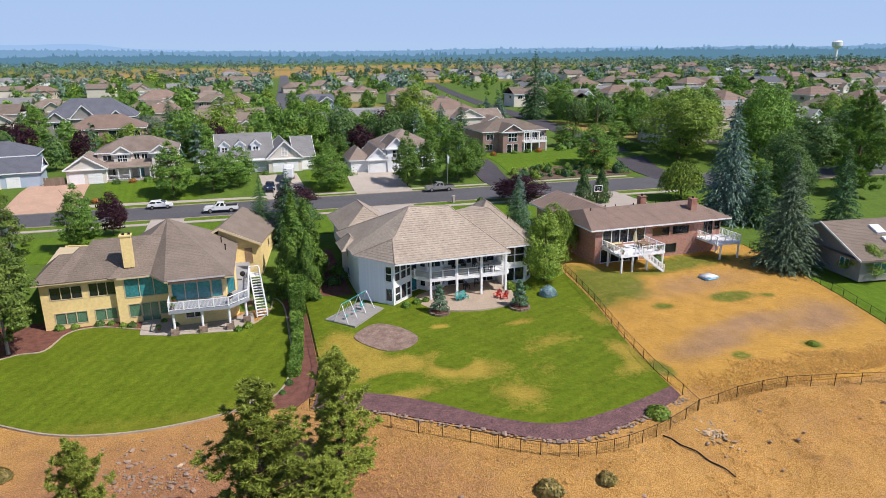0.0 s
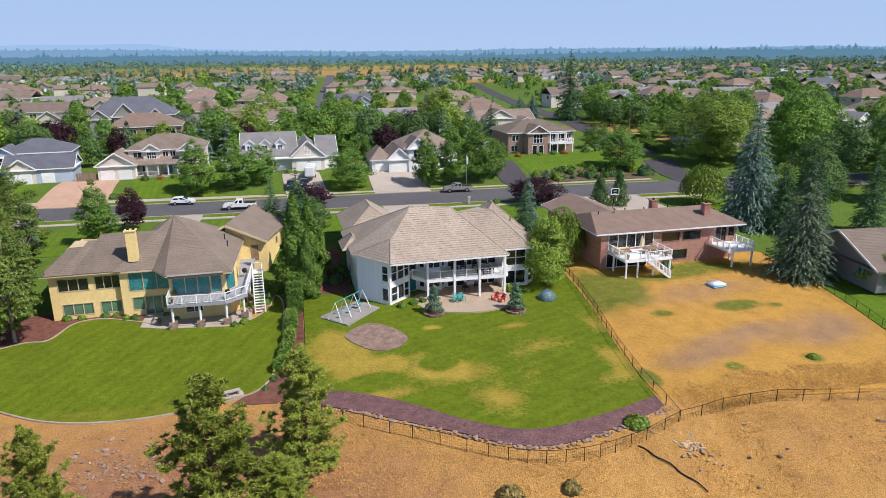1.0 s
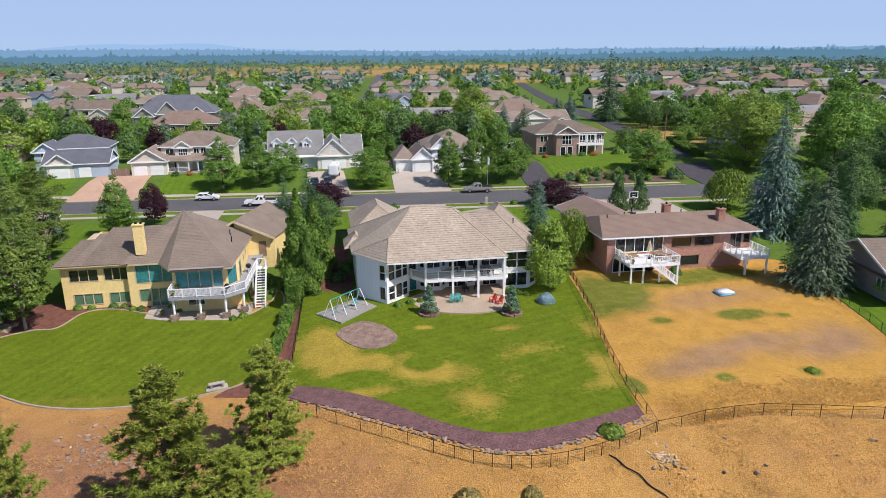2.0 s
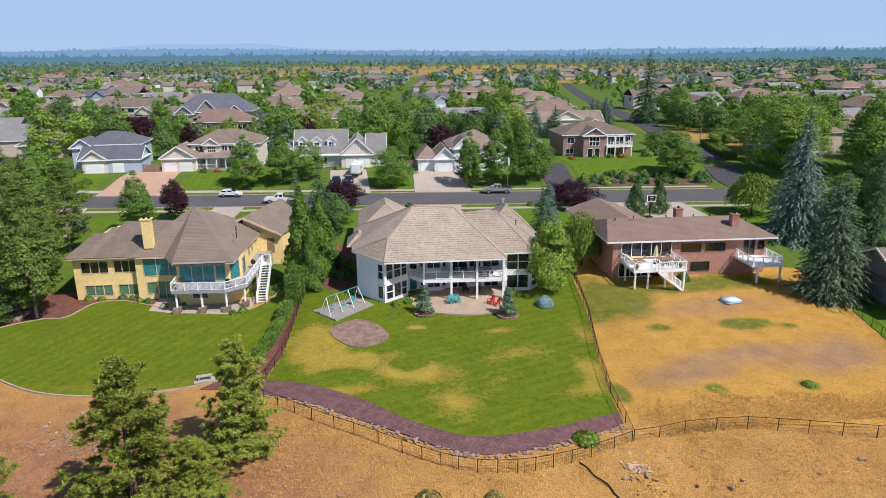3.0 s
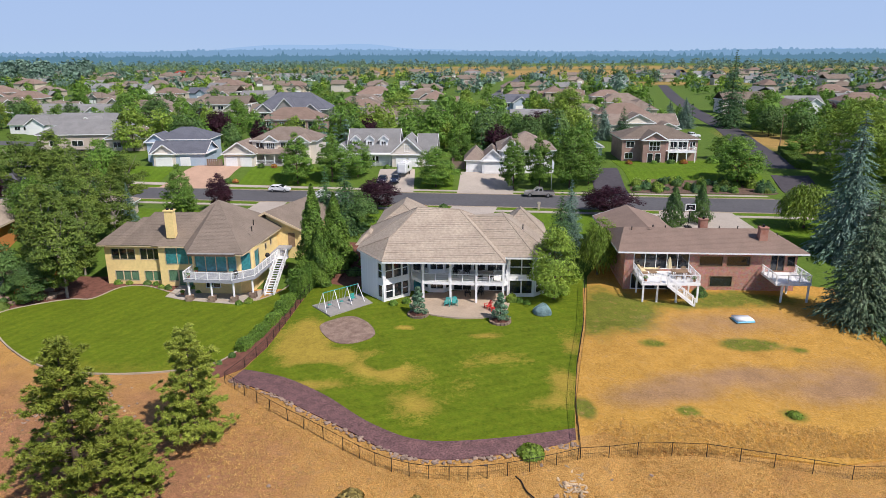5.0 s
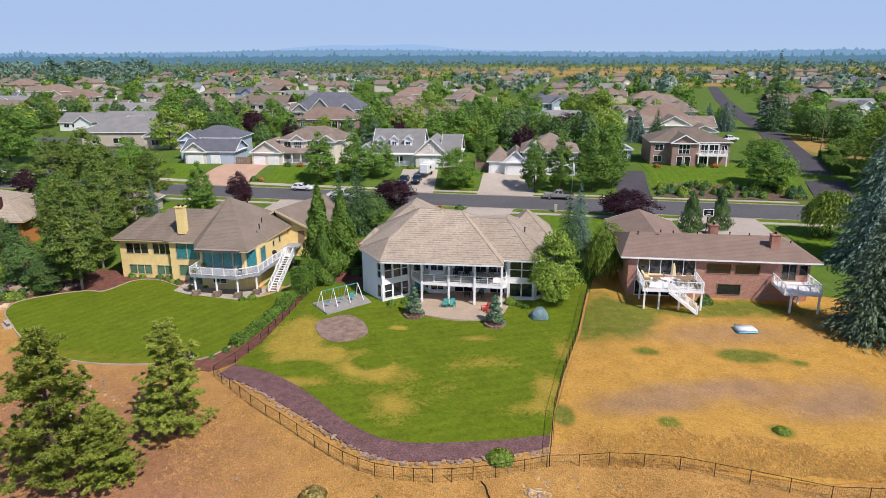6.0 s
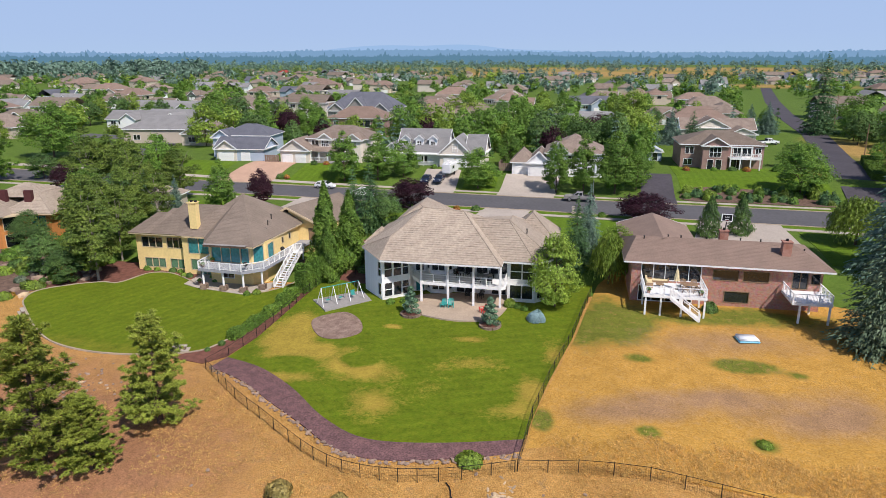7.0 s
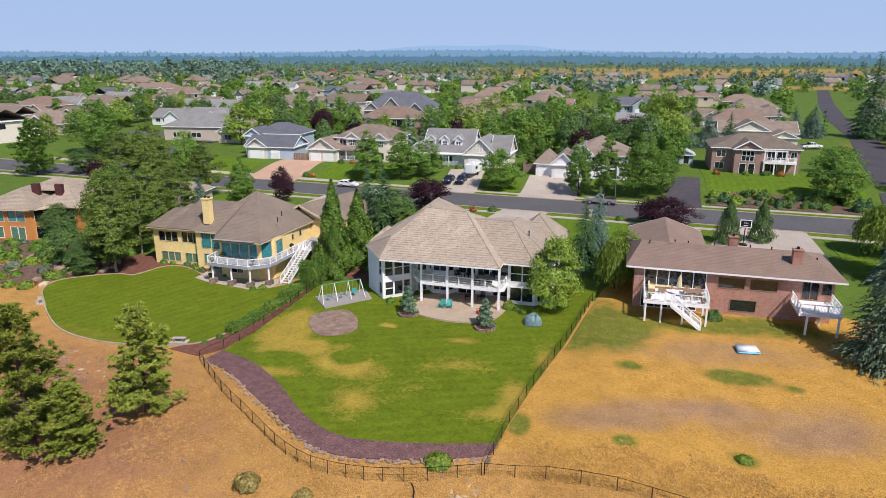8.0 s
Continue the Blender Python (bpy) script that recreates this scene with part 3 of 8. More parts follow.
def wall(parent, p0, p1, z0, z1, mat, openings=(), t=0.25, name="wall", label=""):
    """A wall from p0 to p1 (outside on its right), with openings (u0, u1, v0, v1, glass, panes, frame) cut through and glazed."""
    p0, p1 = Vector((*p0, 0)), Vector((*p1, 0))
    d = p1 - p0
    ln = d.length
    m = Matrix.Translation((p0.x, p0.y, z0)) @ Matrix.Rotation(math.atan2(d.y, d.x), 4, "Z")
    us = sorted({0.006, ln - 0.006, *[o[0] for o in openings], *[o[1] for o in openings]})
    vs = sorted({0, z1 - z0, *[o[2] for o in openings], *[o[3] for o in openings]})
    bm = bmesh.new()
    nu, nv = len(us) - 1, len(vs) - 1
    solid = {(i, k) for i in range(nu) for k in range(nv)
             if not any(o[0] <= (us[i] + us[i + 1]) / 2 <= o[1] and o[2] <= (vs[k] + vs[k + 1]) / 2 <= o[3] for o in openings)}
    shell(bm, us, vs, solid, 0, t, m)
    w = part(name, bm, mat, parent, label)
    for o in openings:
        glazing(parent, m, *o)
    return w


def glazing(parent, m, u0, u1, v0, v1, glass="glass", panes=(1, 1), frame="white", name="window"):
    fr = bmesh.new()
    w, b = 0.09, 0.04
    nx, nz = panes
    us, vs = [u0 - w, u0], [v0 - w, v0]
    for i in range(1, nx):
        us += [u0 + (u1 - u0) * i / nx - b, u0 + (u1 - u0) * i / nx + b]
    for i in range(1, nz):
        vs += [v0 + (v1 - v0) * i / nz - b, v0 + (v1 - v0) * i / nz + b]
    us, vs = us + [u1, u1 + w], vs + [v1, v1 + w]
    solid = {(i, k) for i in range(len(us) - 1) for k in range(len(vs) - 1) if i % 2 == 0 or k % 2 == 0}
    shell(fr, us, vs, solid, -0.05, 0.12, m)
    f = part(name, fr, M[frame], parent)
    for i in range(nx):
        for k in range(nz):
            bm = bmesh.new()
            a, b = u0 + (u1 - u0) * i / nx, u0 + (u1 - u0) * (i + 1) / nx
            c, e = v0 + (v1 - v0) * k / nz, v0 + (v1 - v0) * (k + 1) / nz
            box(bm, a, b, 0.06, 0.085, c, e, m)
            part("pane", bm, M[glass], f)


def clip(poly, n, d, keep):
    out = []
    for i, p in enumerate(poly):
        q = poly[(i + 1) % len(poly)]
        a, b = (p.dot(n) - d) * keep, (q.dot(n) - d) * keep
        if a >= -1e-6:
            out.append(p)
        if (a > 1e-6 and b < -1e-6) or (a < -1e-6 and b > 1e-6):
            out.append(p + (q - p) * (a / (a - b)))
    return out


def roof(parent, faces, mat, course=0.36, lift=0.04, name="roof", ridges=True, label=""):
    """Sloping faces, each laid in overlapping courses from eave to ridge, with ridge caps along the shared edges."""
    verts, polys = [], []
    edges = {}
    for f in faces:
        f = [Vector(p) for p in f]
        nrm = (f[1] - f[0]).cross(f[2] - f[0]).normalized()
        if nrm.z < 0:
            f, nrm = f[::-1], -nrm
        for i, p in enumerate(f):
            q = f[(i + 1) % len(f)]
            key = frozenset((tuple(round(c, 2) for c in p), tuple(round(c, 2) for c in q)))
            edges[key] = edges.get(key, 0) + 1
        up = Vector((0, 0, 1)) - nrm * nrm.z
        if up.length < 1e-4:
            continue
        up.normalize()
        s0, s1 = min(p.dot(up) for p in f), max(p.dot(up) for p in f)
        s = s0
        while s < s1 - 1e-3:
            e = min(s + course, s1)
            b = clip(clip(f, up, s, 1), up, e, -1)
            if len(b) >= 3:
                k = len(verts)
                n = len(b)
                low = [p for p in b if p.dot(up) < s + 1e-3]
                verts += [tuple(p + nrm * (0.02 + lift * (1 - (p.dot(up) - s) / course))) for p in b]
                polys.append(tuple(range(k, k + n)))
                if len(low) >= 2:
                    k = len(verts)
                    a, c = low[0], low[-1]
                    verts += [tuple(a + nrm * (0.02 + lift)), tuple(c + nrm * (0.02 + lift)), tuple(c + nrm * (0.02 if s > s0 else -0.03)), tuple(a + nrm * (0.02 if s > s0 else -0.03))]
                    polys.append((k, k + 1, k + 2, k + 3))
            s = e
    r = mesh_part(name, verts, polys, mat, parent, label)
    bm = bmesh.new()
    bm.from_mesh(r.data)
    bmesh.ops.remove_doubles(bm, verts=bm.verts[:], dist=0.002)
    bm.to_mesh(r.data)
    bm.free()
    if ridges:
        for key, cnt in edges.items():
            if cnt == 2 and len(key) == 2:
                p, q = sorted(key)
                bm = bmesh.new()
                bar(bm, p, q, 0.11 if lift > 0.03 else 0.035, 6)
                part("ridge_cap", bm, mat, r)
    return r


def hip_faces(x0, x1, y0, y1, z, rise, inset=None):
    """A hipped roof over a rectangle; the ridge follows the longer side."""
    if x1 - x0 >= y1 - y0:
        i = inset or (y1 - y0) / 2
        a, b = (x0 + i, (y0 + y1) / 2, z + rise), (x1 - i, (y0 + y1) / 2, z + rise)
        return [[(x0, y0, z), (x1, y0, z), b, a], [(x1, y1, z), (x0, y1, z), a, b], [(x0, y1, z), (x0, y0, z), a], [(x1, y0, z), (x1, y1, z), b]]
    i = inset or (x1 - x0) / 2
    a, b = ((x0 + x1) / 2, y0 + i, z + rise), ((x0 + x1) / 2, y1 - i, z + rise)
    return [[(x0, y0, z), (x1, y0, z), a], [(x1, y1, z), (x0, y1, z), b], [(x1, y0, z), (x1, y1, z), b, a], [(x0, y1, z), (x0, y0, z), a, b]]


def gable_faces(x0, x1, y0, y1, z, rise, along="y"):
    if along == "y":
        c = (x0 + x1) / 2
        return [[(x0, y1, z), (x0, y0, z), (c, y0, z + rise), (c, y1, z + rise)], [(x1, y0, z), (x1, y1, z), (c, y1, z + rise), (c, y0, z + rise)]]
    c = (y0 + y1) / 2
    return [[(x0, y0, z), (x1, y0, z), (x1, c, z + rise), (x0, c, z + rise)], [(x1, y1, z), (x0, y1, z), (x0, c, z + rise), (x1, c, z + rise)]]


def gable_wall(parent, x0, x1, y0, y1, z, rise, mat, along="y", over=0.4):
    """The triangle of wall under a gable, at both ends, with pale barge boards in front."""
    k = rise * 2 / ((x1 - x0) if along == "y" else (y1 - y0))
    for e, s in (((y0, 1), (y1, -1)) if along == "y" else ((x0, 1), (x1, -1))):
        bm = bmesh.new()
        t = 0.25 * s
        b0, b1 = (x0, x1) if along == "y" else (y0, y1)
        c = (b0 + b1) / 2
        def P(u, w, v):
            return (u, w, v) if along == "y" else (w, u, v)
        f = e + over * s
        a = [bm.verts.new(P(u, f, v)) for u, v in ((b0 + 0.3, z), (b1 - 0.3, z), (c, z + rise - 0.3 * k))]
        g = [bm.verts.new(P(u, f + t, v)) for u, v in ((b0 + 0.3, z), (b1 - 0.3, z), (c, z + rise - 0.3 * k))]
        bm.faces.new(a)
        bm.faces.new(g[::-1])
        for i in range(3):
            bm.faces.new((a[i], a[(i + 1) % 3], g[(i + 1) % 3], g[i]))
        bmesh.ops.recalc_face_normals(bm, faces=bm.faces[:])
        part("gable", bm, mat, parent)
        bm = bmesh.new()
        stick(bm, P(b0, e, z - 0.08), P(c, e, z + rise - 0.08), 0.08, 0.26)
        stick(bm, P(b1, e, z - 0.08), P(c, e, z + rise - 0.08), 0.08, 0.26)
        part("barge_board", bm, M["white"], parent)


def soffit(parent, pts, z, mat, t=0.22):
    bm = bmesh.new()
    prism(bm, pts, z - t, z - 0.002)
    bmesh.ops.recalc_face_normals(bm, faces=bm.faces[:])
    return part("eave", bm, mat, parent)


def railing(parent, pts, z, mat, h=1.05, post=1.6, fill="bars"):
    """Posts, rails and filling along a line of points at one height, or at heights given with the points."""
    P3 = [(p[0], p[1], p[2] if len(p) > 2 else z) for p in pts]
    fillm = bmesh.new()
    for a, b in zip(P3, P3[1:]):
        a, b = Vector(a), Vector(b)
        n = max(1, round((b - a).length / post))
        for rail, v, rw, rh in (("handrail", h, 0.1, 0.08), ("bottom_rail", 0.12, 0.06, 0.06)):
            bm = bmesh.new()
            stick(bm, a + Vector((0, 0, v)), b + Vector((0, 0, v)), rw, rh)
            part(rail, bm, mat, parent)
        for i in range(0 if (a - Vector(P3[0])).length < 1e-6 else 1, n + 1):
            p = a.lerp(b, i / n)
            bm = bmesh.new()
            box(bm, p.x - 0.06, p.x + 0.06, p.y - 0.06, p.y + 0.06, p.z, p.z + h + 0.06)
            part("post", bm, mat, parent)
        if fill == "bars":
            k = int((b - a).length / 0.14)
            for i in range(1, k):
                p = a.lerp(b, i / k)
                box(fillm, p.x - 0.009, p.x + 0.009, p.y - 0.009, p.y + 0.009, p.z + 0.12, p.z + h)
        else:
            for v in (0.4, 0.68):
                stick(fillm, a + Vector((0, 0, v)), b + Vector((0, 0, v)), 0.025, 0.025)
    tagged(part("infill", fillm, mat, parent), kind="stuff")


def stairs(parent, top, bottom, width, mat, n=14):
    """Open stairs from top to bottom with two stringers, treads and handrails."""
    a, b = Vector(top), Vector(bottom)
    d = Vector((b.x - a.x, b.y - a.y, 0)).normalized()
    s = Vector((-d.y, d.x, 0)) * width / 2
    for k in (-1, 1):
        bm = bmesh.new()
        stick(bm, a + s * k, b + s * k, 0.07, 0.28)
        part("stringer", bm, mat, parent)
    for i in range(n):
        bm = bmesh.new()
        p = a.lerp(b, (i + 0.5) / n)
        stick(bm, p - s, p + s, 0.28, 0.05)
        part("tread", bm, mat, parent)
    for k in (-1, 1):
        railing(parent, [tuple(a + s * k), tuple(b + s * k)], 0, mat, 0.95, 1.3)


def garage_door(parent, u0, u1, y, z, h=2.15, mat="white"):
    d = bmesh.new()
    box(d, u0, u1, y - 0.04, y + 0.06, z, z + h)
    g = part("garage_door", d, M[mat], parent)
    for i in range(4):
        for k in range(max(2, round((u1 - u0) / 0.7))):
            n = max(2, round((u1 - u0) / 0.7))
            bm = bmesh.new()
            a = u0 + (u1 - u0) * k / n
            box(bm, a + 0.07, a + (u1 - u0) / n - 0.07, y - 0.065, y - 0.035, z + h * i / 4 + 0.07, z + h * (i + 1) / 4 - 0.06)
            part("panel", bm, M[mat], g)


def roof_vent(parent, x, y, z, h=0.4, r=0.07):
    bm = bmesh.new()
    bar(bm, (x, y, z - 0.3), (x, y, z + h), r, 8)
    bar(bm, (x, y, z + h), (x, y, z + h + 0.06), r * 1.5, 8)
    part("roof_vent", bm, M["dark_metal"], parent)


# ---- white house ----
def white_house():
    h = thing("white_house", 0, 0, -2.4, "white two-storey house with grey-tan tile roof and balcony", "house")
    E, F = 5.58, 2.7     # eave and upper floor above the patio
    A, B, C, D = (18.6, 74.4), (15.2, 78.2), (15.2, 90), (21.6, 76.9)
    wn, g2 = M["white_siding"], (1, 2)
    wall(h, C, B, 0, E, wn, [(4.2, 5.4, 0.9, 2.1, "glass", (1, 1)), (4.2, 5.2, 3.6, 4.6, "glass", (1, 1))])
    wall(h, B, A, 0, E, wn, [(4.0, 4.85, 0.55, 2.1, "glass", (1, 1)), (4.0, 4.85, 3.05, 4.9, "glass", (1, 2))])
    L = math.dist(A, D)
    wall(h, A, D, 0, E, M["white"], [(0.35, 1.35, 0.45, 2.2, "glass", g2), (1.6, 2.65, 0.45, 2.2, "glass", (1, 1)), (2.85, L - 0.25, 0.45, 2.2, "glass", g2),
                                     (0.35, 1.35, 3.0, 5.0, "glass", g2), (1.6, 2.65, 3.0, 5.0, "glass", g2), (2.85, L - 0.25, 3.0, 5.0, "glass", g2)])
    wall(h, D, (21.6, 78.6), 0, E, M["white"])
    # recessed wall behind the balcony, with two bays
    wall(h, (21.6, 78.6), (23.2, 79.2), 0, E, M["white"], [(0.35, 1.35, 0.1, 2.15, "teal_glass", (1, 1)), (0.35, 1.35, 2.85, 4.95, "glass", (1, 1))])
    wall(h, (23.2, 79.2), (24.0, 78.2), 0, E, M["white"], [(0.25, 1.0, 0.6, 2.1, "glass", (1, 1)), (0.25, 1.0, 3.2, 4.9, "glass", (1, 1))])
    wall(h, (24.0, 78.2), (26.0, 78.2), 0, E, M["white"], [(0.2, 1.8, 0.6, 2.1, "glass", (2, 1)), (0.2, 1.8, 3.2, 4.9, "glass", (2, 1))])
    wall(h, (26.0, 78.2), (26.8, 79.2), 0, E, M["white"], [(0.25, 1.0, 0.6, 2.1, "glass", (1, 1)), (0.25, 1.0, 3.2, 4.9, "glass", (1, 1))])
    wall(h, (26.8, 79.2), (34.0, 79.2), 0, E, M["white"], [(0.4, 2.6, 0.1, 2.15, "glass", (2, 1)), (3.0, 4.4, 0.6, 2.15, "glass", (2, 1)), (5.0, 6.8, 0.1, 2.15, "glass", (2, 1)),
                                                         (0.4, 2.6, 2.85, 4.95, "glass", (2, 1)), (3.0, 4.4, 2.85, 4.95, "glass", (2, 1)), (4.8, 6.9, 2.85, 4.95, "glass", (2, 1))])
    wall(h, (34.0, 79.2), (34.0, 77.0), 0, E, M["white"])
    wall(h, (34.0, 77.0), (37.4, 77.0), 0, E, M["white"], [(0.35, 1.7, 0.5, 2.2, "glass", (1, 1)), (1.85, 3.1, 0.5, 2.2, "glass", (1, 1)), (0.35, 1.7, 3.0, 5.0, "glass", g2), (1.85, 3.1, 3.0, 5.0, "glass", g2)])
    wall(h, (37.4, 77.0), (38.9, 78.6), 0, E, M["white"], [(0.4, 1.8, 0.5, 2.2, "glass", g2), (0.4, 1.8, 3.0, 5.0, "glass", g2)])
    wall(h, (38.9, 78.6), (38.9, 92), 0, E, wn, [(3, 4.4, 3.2, 4.8, "glass", (1, 1))])
    wall(h, (38.9, 92), (22.5, 92), 2, E, wn)
    wall(h, (22.5, 92), (22.5, 101.0), 2, E, wn)
    wall(h, (22.5, 101.0), (16.0, 101.0), 2, E, wn)
    wall(h, (16.0, 101.0), (16.0, 90), 2, E, wn)
    wall(h, (16.0, 90.2), (15.2, 90.2), 0, E, wn)
    # eaves
    a, b, c = (14.65, 78.9), (18.6, 73.4), (33.6, 73.5)
    pts = [a, b, c, (33.6, 75.8), (37.5, 75.8), (39.5, 78.0), (39.5, 92.6), (23.3, 92.6), (23.3, 101.8), (15.2, 101.8), (15.2, 91), (14.65, 91)]
    soffit(h, pts, E + 0.02, M["white"])
    z = E + 0.02
    T = M["tile_roof"]
    a3, b3, c3, d3, e3, p3 = (*a, z), (*b, z), (*c, z), (33.6, 92.6, z), (14.65, 91, z), (14.65, 81.4, z)
    K, K2, R1, R2 = (19.2, 76.6, 7.85), (19.95, 77.4, 8.3), (22.6, 80.9, 10.75), (27.85, 80.7, 10.5)
    roof(h, [[b3, c3, R2, R1, K2, K], [a3, b3, K], [p3, a3, K, K2, R1], [c3, d3, R2], [d3, e3, R1, R2], [e3, p3, R1]], T)
    r0, r1, r2 = (28.6, 81.0, 9.62), (33.7, 80.8, 9.6), (33.6, 86.5, 8.8)
    roof(h, [[(29.5, 75.8, z), (37.5, 75.8, z), r1, r0], [(37.5, 75.8, z), (39.5, 78.0, z), r1], [(39.5, 78.0, z), (39.5, 92.6, z), r2, r1], [(39.5, 92.6, z), (29.5, 92.6, z), r2], [r0, r1, r2]], T)
    roof(h, hip_faces(32.6, 39.9, 84.4, 93.0, z + 0.1, 3.3), T)
    roof(h, hip_faces(15.2, 23.3, 89, 101.8, z, 2.9), T)
    roof(h, hip_faces(13.9, 17.0, 82.2, 87.0, z - 0.4, 1.5), T)
    # lap siding on the end wall
    dv = Vector((A[0] - B[0], A[1] - B[1], 0))
    rot = Matrix.Translation((B[0], B[1], 0)) @ Matrix.Rotation(math.atan2(dv.y, dv.x), 4, "Z")
    board = bmesh.new()
    vs = box(board, 0.05, 3.85, -0.035, -0.004, 0, 0.17, rot)
    for k in (4, 5):
        vs[k].co += rot.to_3x3() @ Vector((0, 0.02, 0))
    bmd = bpy.data.meshes.new("siding_board")
    board.to_mesh(bmd)
    board.free()
    bmd.materials.append(wn)
    for k in range(30):
        o = new("siding_board", bmd)
        o.location = (0, 0, 0.12 + 0.175 * k)
        o.parent = h
    roof_vent(h, 22.5, 78.0, 7.8), roof_vent(h, 25.6, 77.2, 7.3), roof_vent(h, 36.0, 80.0, 8.3)
    # balcony
    bal = [(21.9, 76.9), (23.4, 74.9), (33.4, 74.4), (34.0, 74.9), (34.0, 79.2), (21.7, 79.2)]
    bm = bmesh.new()
    prism(bm, bal, F - 0.38, F)
    part("balcony_floor", bm, M["white"], h)
    for x, y in ((23.5, 75.0), (26.9, 74.8), (30.1, 74.6), (33.4, 74.5)):
        bm = bmesh.new()
        box(bm, x - 0.13, x + 0.13, y - 0.13, y + 0.13, 0, E - 0.15)
        part("column", bm, M["white"], h)
    railing(h, [(21.9, 76.7), (23.4, 74.95), (33.35, 74.45), (33.9, 74.95), (33.9, 76.9)], F, M["white"], 1.0, 1.7, "wires")
    return h


white_house()
bm = bmesh.new()
prism(bm, smooth_loop([(21.9, 76.6), (22.6, 72.0), (25, 70.4), (28.4, 69.6), (32.0, 70.2), (33.9, 72.6), (34.0, 79), (28, 79.1)], 5), -3.0, -2.34)
tagged(part("patio", bm, M["patio"]), "tan concrete patio under the balcony", "patio", kind="structure")


# ---- yellow house ----
def yellow_house():
    h = thing("yellow_house", 0, 0, -2.8, "yellow stucco house with brown shingle roof and deck", "house")
    Y, E = M["yellow_stucco"], 5.75
    fr = "yellow_trim"
    wall(h, (-20.4, 81.3), (-12.6, 81.3), 0, E, Y, [(1.2, 4.4, 0.6, 1.9, "green_glass", (3, 1), fr), (5.3, 7.5, 0.6, 1.9, "green_glass", (2, 1), fr), (1.0, 4.2, 3.6, 5.0, "glass", (3, 1), fr), (5.0, 7.7, 3.6, 5.1, "glass", (3, 1), fr)])
    wall(h, (-12.6, 81.3), (-12.6, 80.6), 0, E, Y)
    wall(h, (-12.6, 80.6), (-6.8, 80.6), 0, E, Y, [(1.2, 2.5, 0.8, 2.3, "green_glass", (1, 1), fr), (2.5, 4.4, 0.1, 2.3, "green_glass", (2, 1), fr), (4.4, 5.5, 0.8, 2.3, "green_glass", (1, 1), fr), (1.0, 5.6, 3.2, 5.4, "teal_glass", (3, 1), fr)])
    wall(h, (-6.8, 80.6), (-6.8, 77.8), 0, E, Y)
    wall(h, (-6.8, 77.8), (-0.6, 77.8), 0, E, Y, [(1.6, 3.4, 0.9, 1.9, "glass", (2, 1), "white"), (0.4, 4.5, 3.1, 5.3, "teal_glass", (3, 1), fr), (4.7, 5.8, 3.1, 5.3, "teal_glass", (1, 1), fr)])
    wall(h, (-0.6, 77.8), (0.7, 79.6), 0, E, Y, [(0.3, 1.75, 3.1, 5.3, "teal_glass", (1, 1), fr)])
    wall(h, (0.7, 79.6), (0.7, 90.6), 0, E, Y, [(0.5, 2.2, 3.0, 5.2, "teal_glass", (1, 1), fr), (5.0, 5.6, 4.2, 5.0, "glass", (1, 1), fr), (7.4, 8.0, 4.2, 5.0, "glass", (1, 1), fr)])
    wall(h, (0.7, 90.6), (-20.4, 98), 2, E, Y)
    wall(h, (-20.4, 98), (-20.4, 81.3), 0, E, Y)
    z = E + 0.02
    soffit(h, [(-21.0, 80.55), (-12.3, 80.55), (-12.3, 80.1), (-8.7, 80.1), (-7.0, 76.92), (0.38, 76.62), (1.45, 92), (-21.0, 97)], z, M["yellow_trim"])
    T, Q = (-6.75, 88.3, 10.4), M["brown_roof"]
    roof(h, [[(-13.2, 80.1, z), (-8.7, 80.1, z), T], [(-8.7, 80.1, z), (-7.0, 76.9, z), T], [(-7.0, 76.9, z), (0.4, 76.6, z), T], [(0.4, 76.6, z), (1.6, 94.0, z), T], [(1.6, 94.0, z), (-13.2, 95, z), T], [(-13.2, 95, z), (-13.2, 80.1, z), T]], Q, 0.3, 0.015)
    # stepped ridges of the long wing
    for x0, y1, zr in ((-17.6, 91.4, 9.08), (-19.0, 90.0, 8.5), (-21.0, 88.4, 8.0)):
        yr, xe = (80.5 + y1) / 2, x0 + 2.6
        roof(h, [[(x0, 80.5, z), (-6.8, 80.5, z), (-6.8, yr, zr), (xe, yr, zr)], [(-6.8, y1, z), (x0, y1, z), (xe, yr, zr), (-6.8, yr, zr)], [(x0, y1, z), (x0, 80.5, z), (xe, yr, zr)]], Q, 0.3, 0.015)
    aw = part("awning_box", boxes((-6.6, -0.6, 76.05, 76.5, z - 0.12, z + 0.16)), M["bark"], h, "dark awning cassette along the eave")
    part("awning_lid", boxes((-6.65, -0.55, 76.0, 76.6, z + 0.165, z + 0.19)), M["grey_concrete"], aw)
    # chimney
    bm = boxes((-11.45, -10.35, 81.2, 82.2, 6.6, 10.25), (-11.55, -10.25, 81.1, 82.3, 10.25, 10.4))
    ch = part("chimney", bm, Y, h)
    for a in (-11.3, -10.7):
        bm = boxes((a + 0.05, a + 0.3, 81.5, 81.9, 10.4, 10.62))
        part("flue", bm, M["dark_metal"], ch)
    for x, y, zz in ((-19, 84.5, 7.2), (-15, 83, 6.8), (-0.2, 82.5, 7.6), (-0.6, 84.5, 8.0)):
        roof_vent(h, x, y, zz, 0.35)
    # garage wing towards the street
    wall(h, (-0.6, 91.0), (4.4, 91.0), 0, 5.4, Y)
    wall(h, (4.4, 91.0), (7.4, 103), 1.0, 5.4, Y, [(5, 6, 2.6, 3.6, "glass", (1, 1), fr)])
    g = bmesh.new()
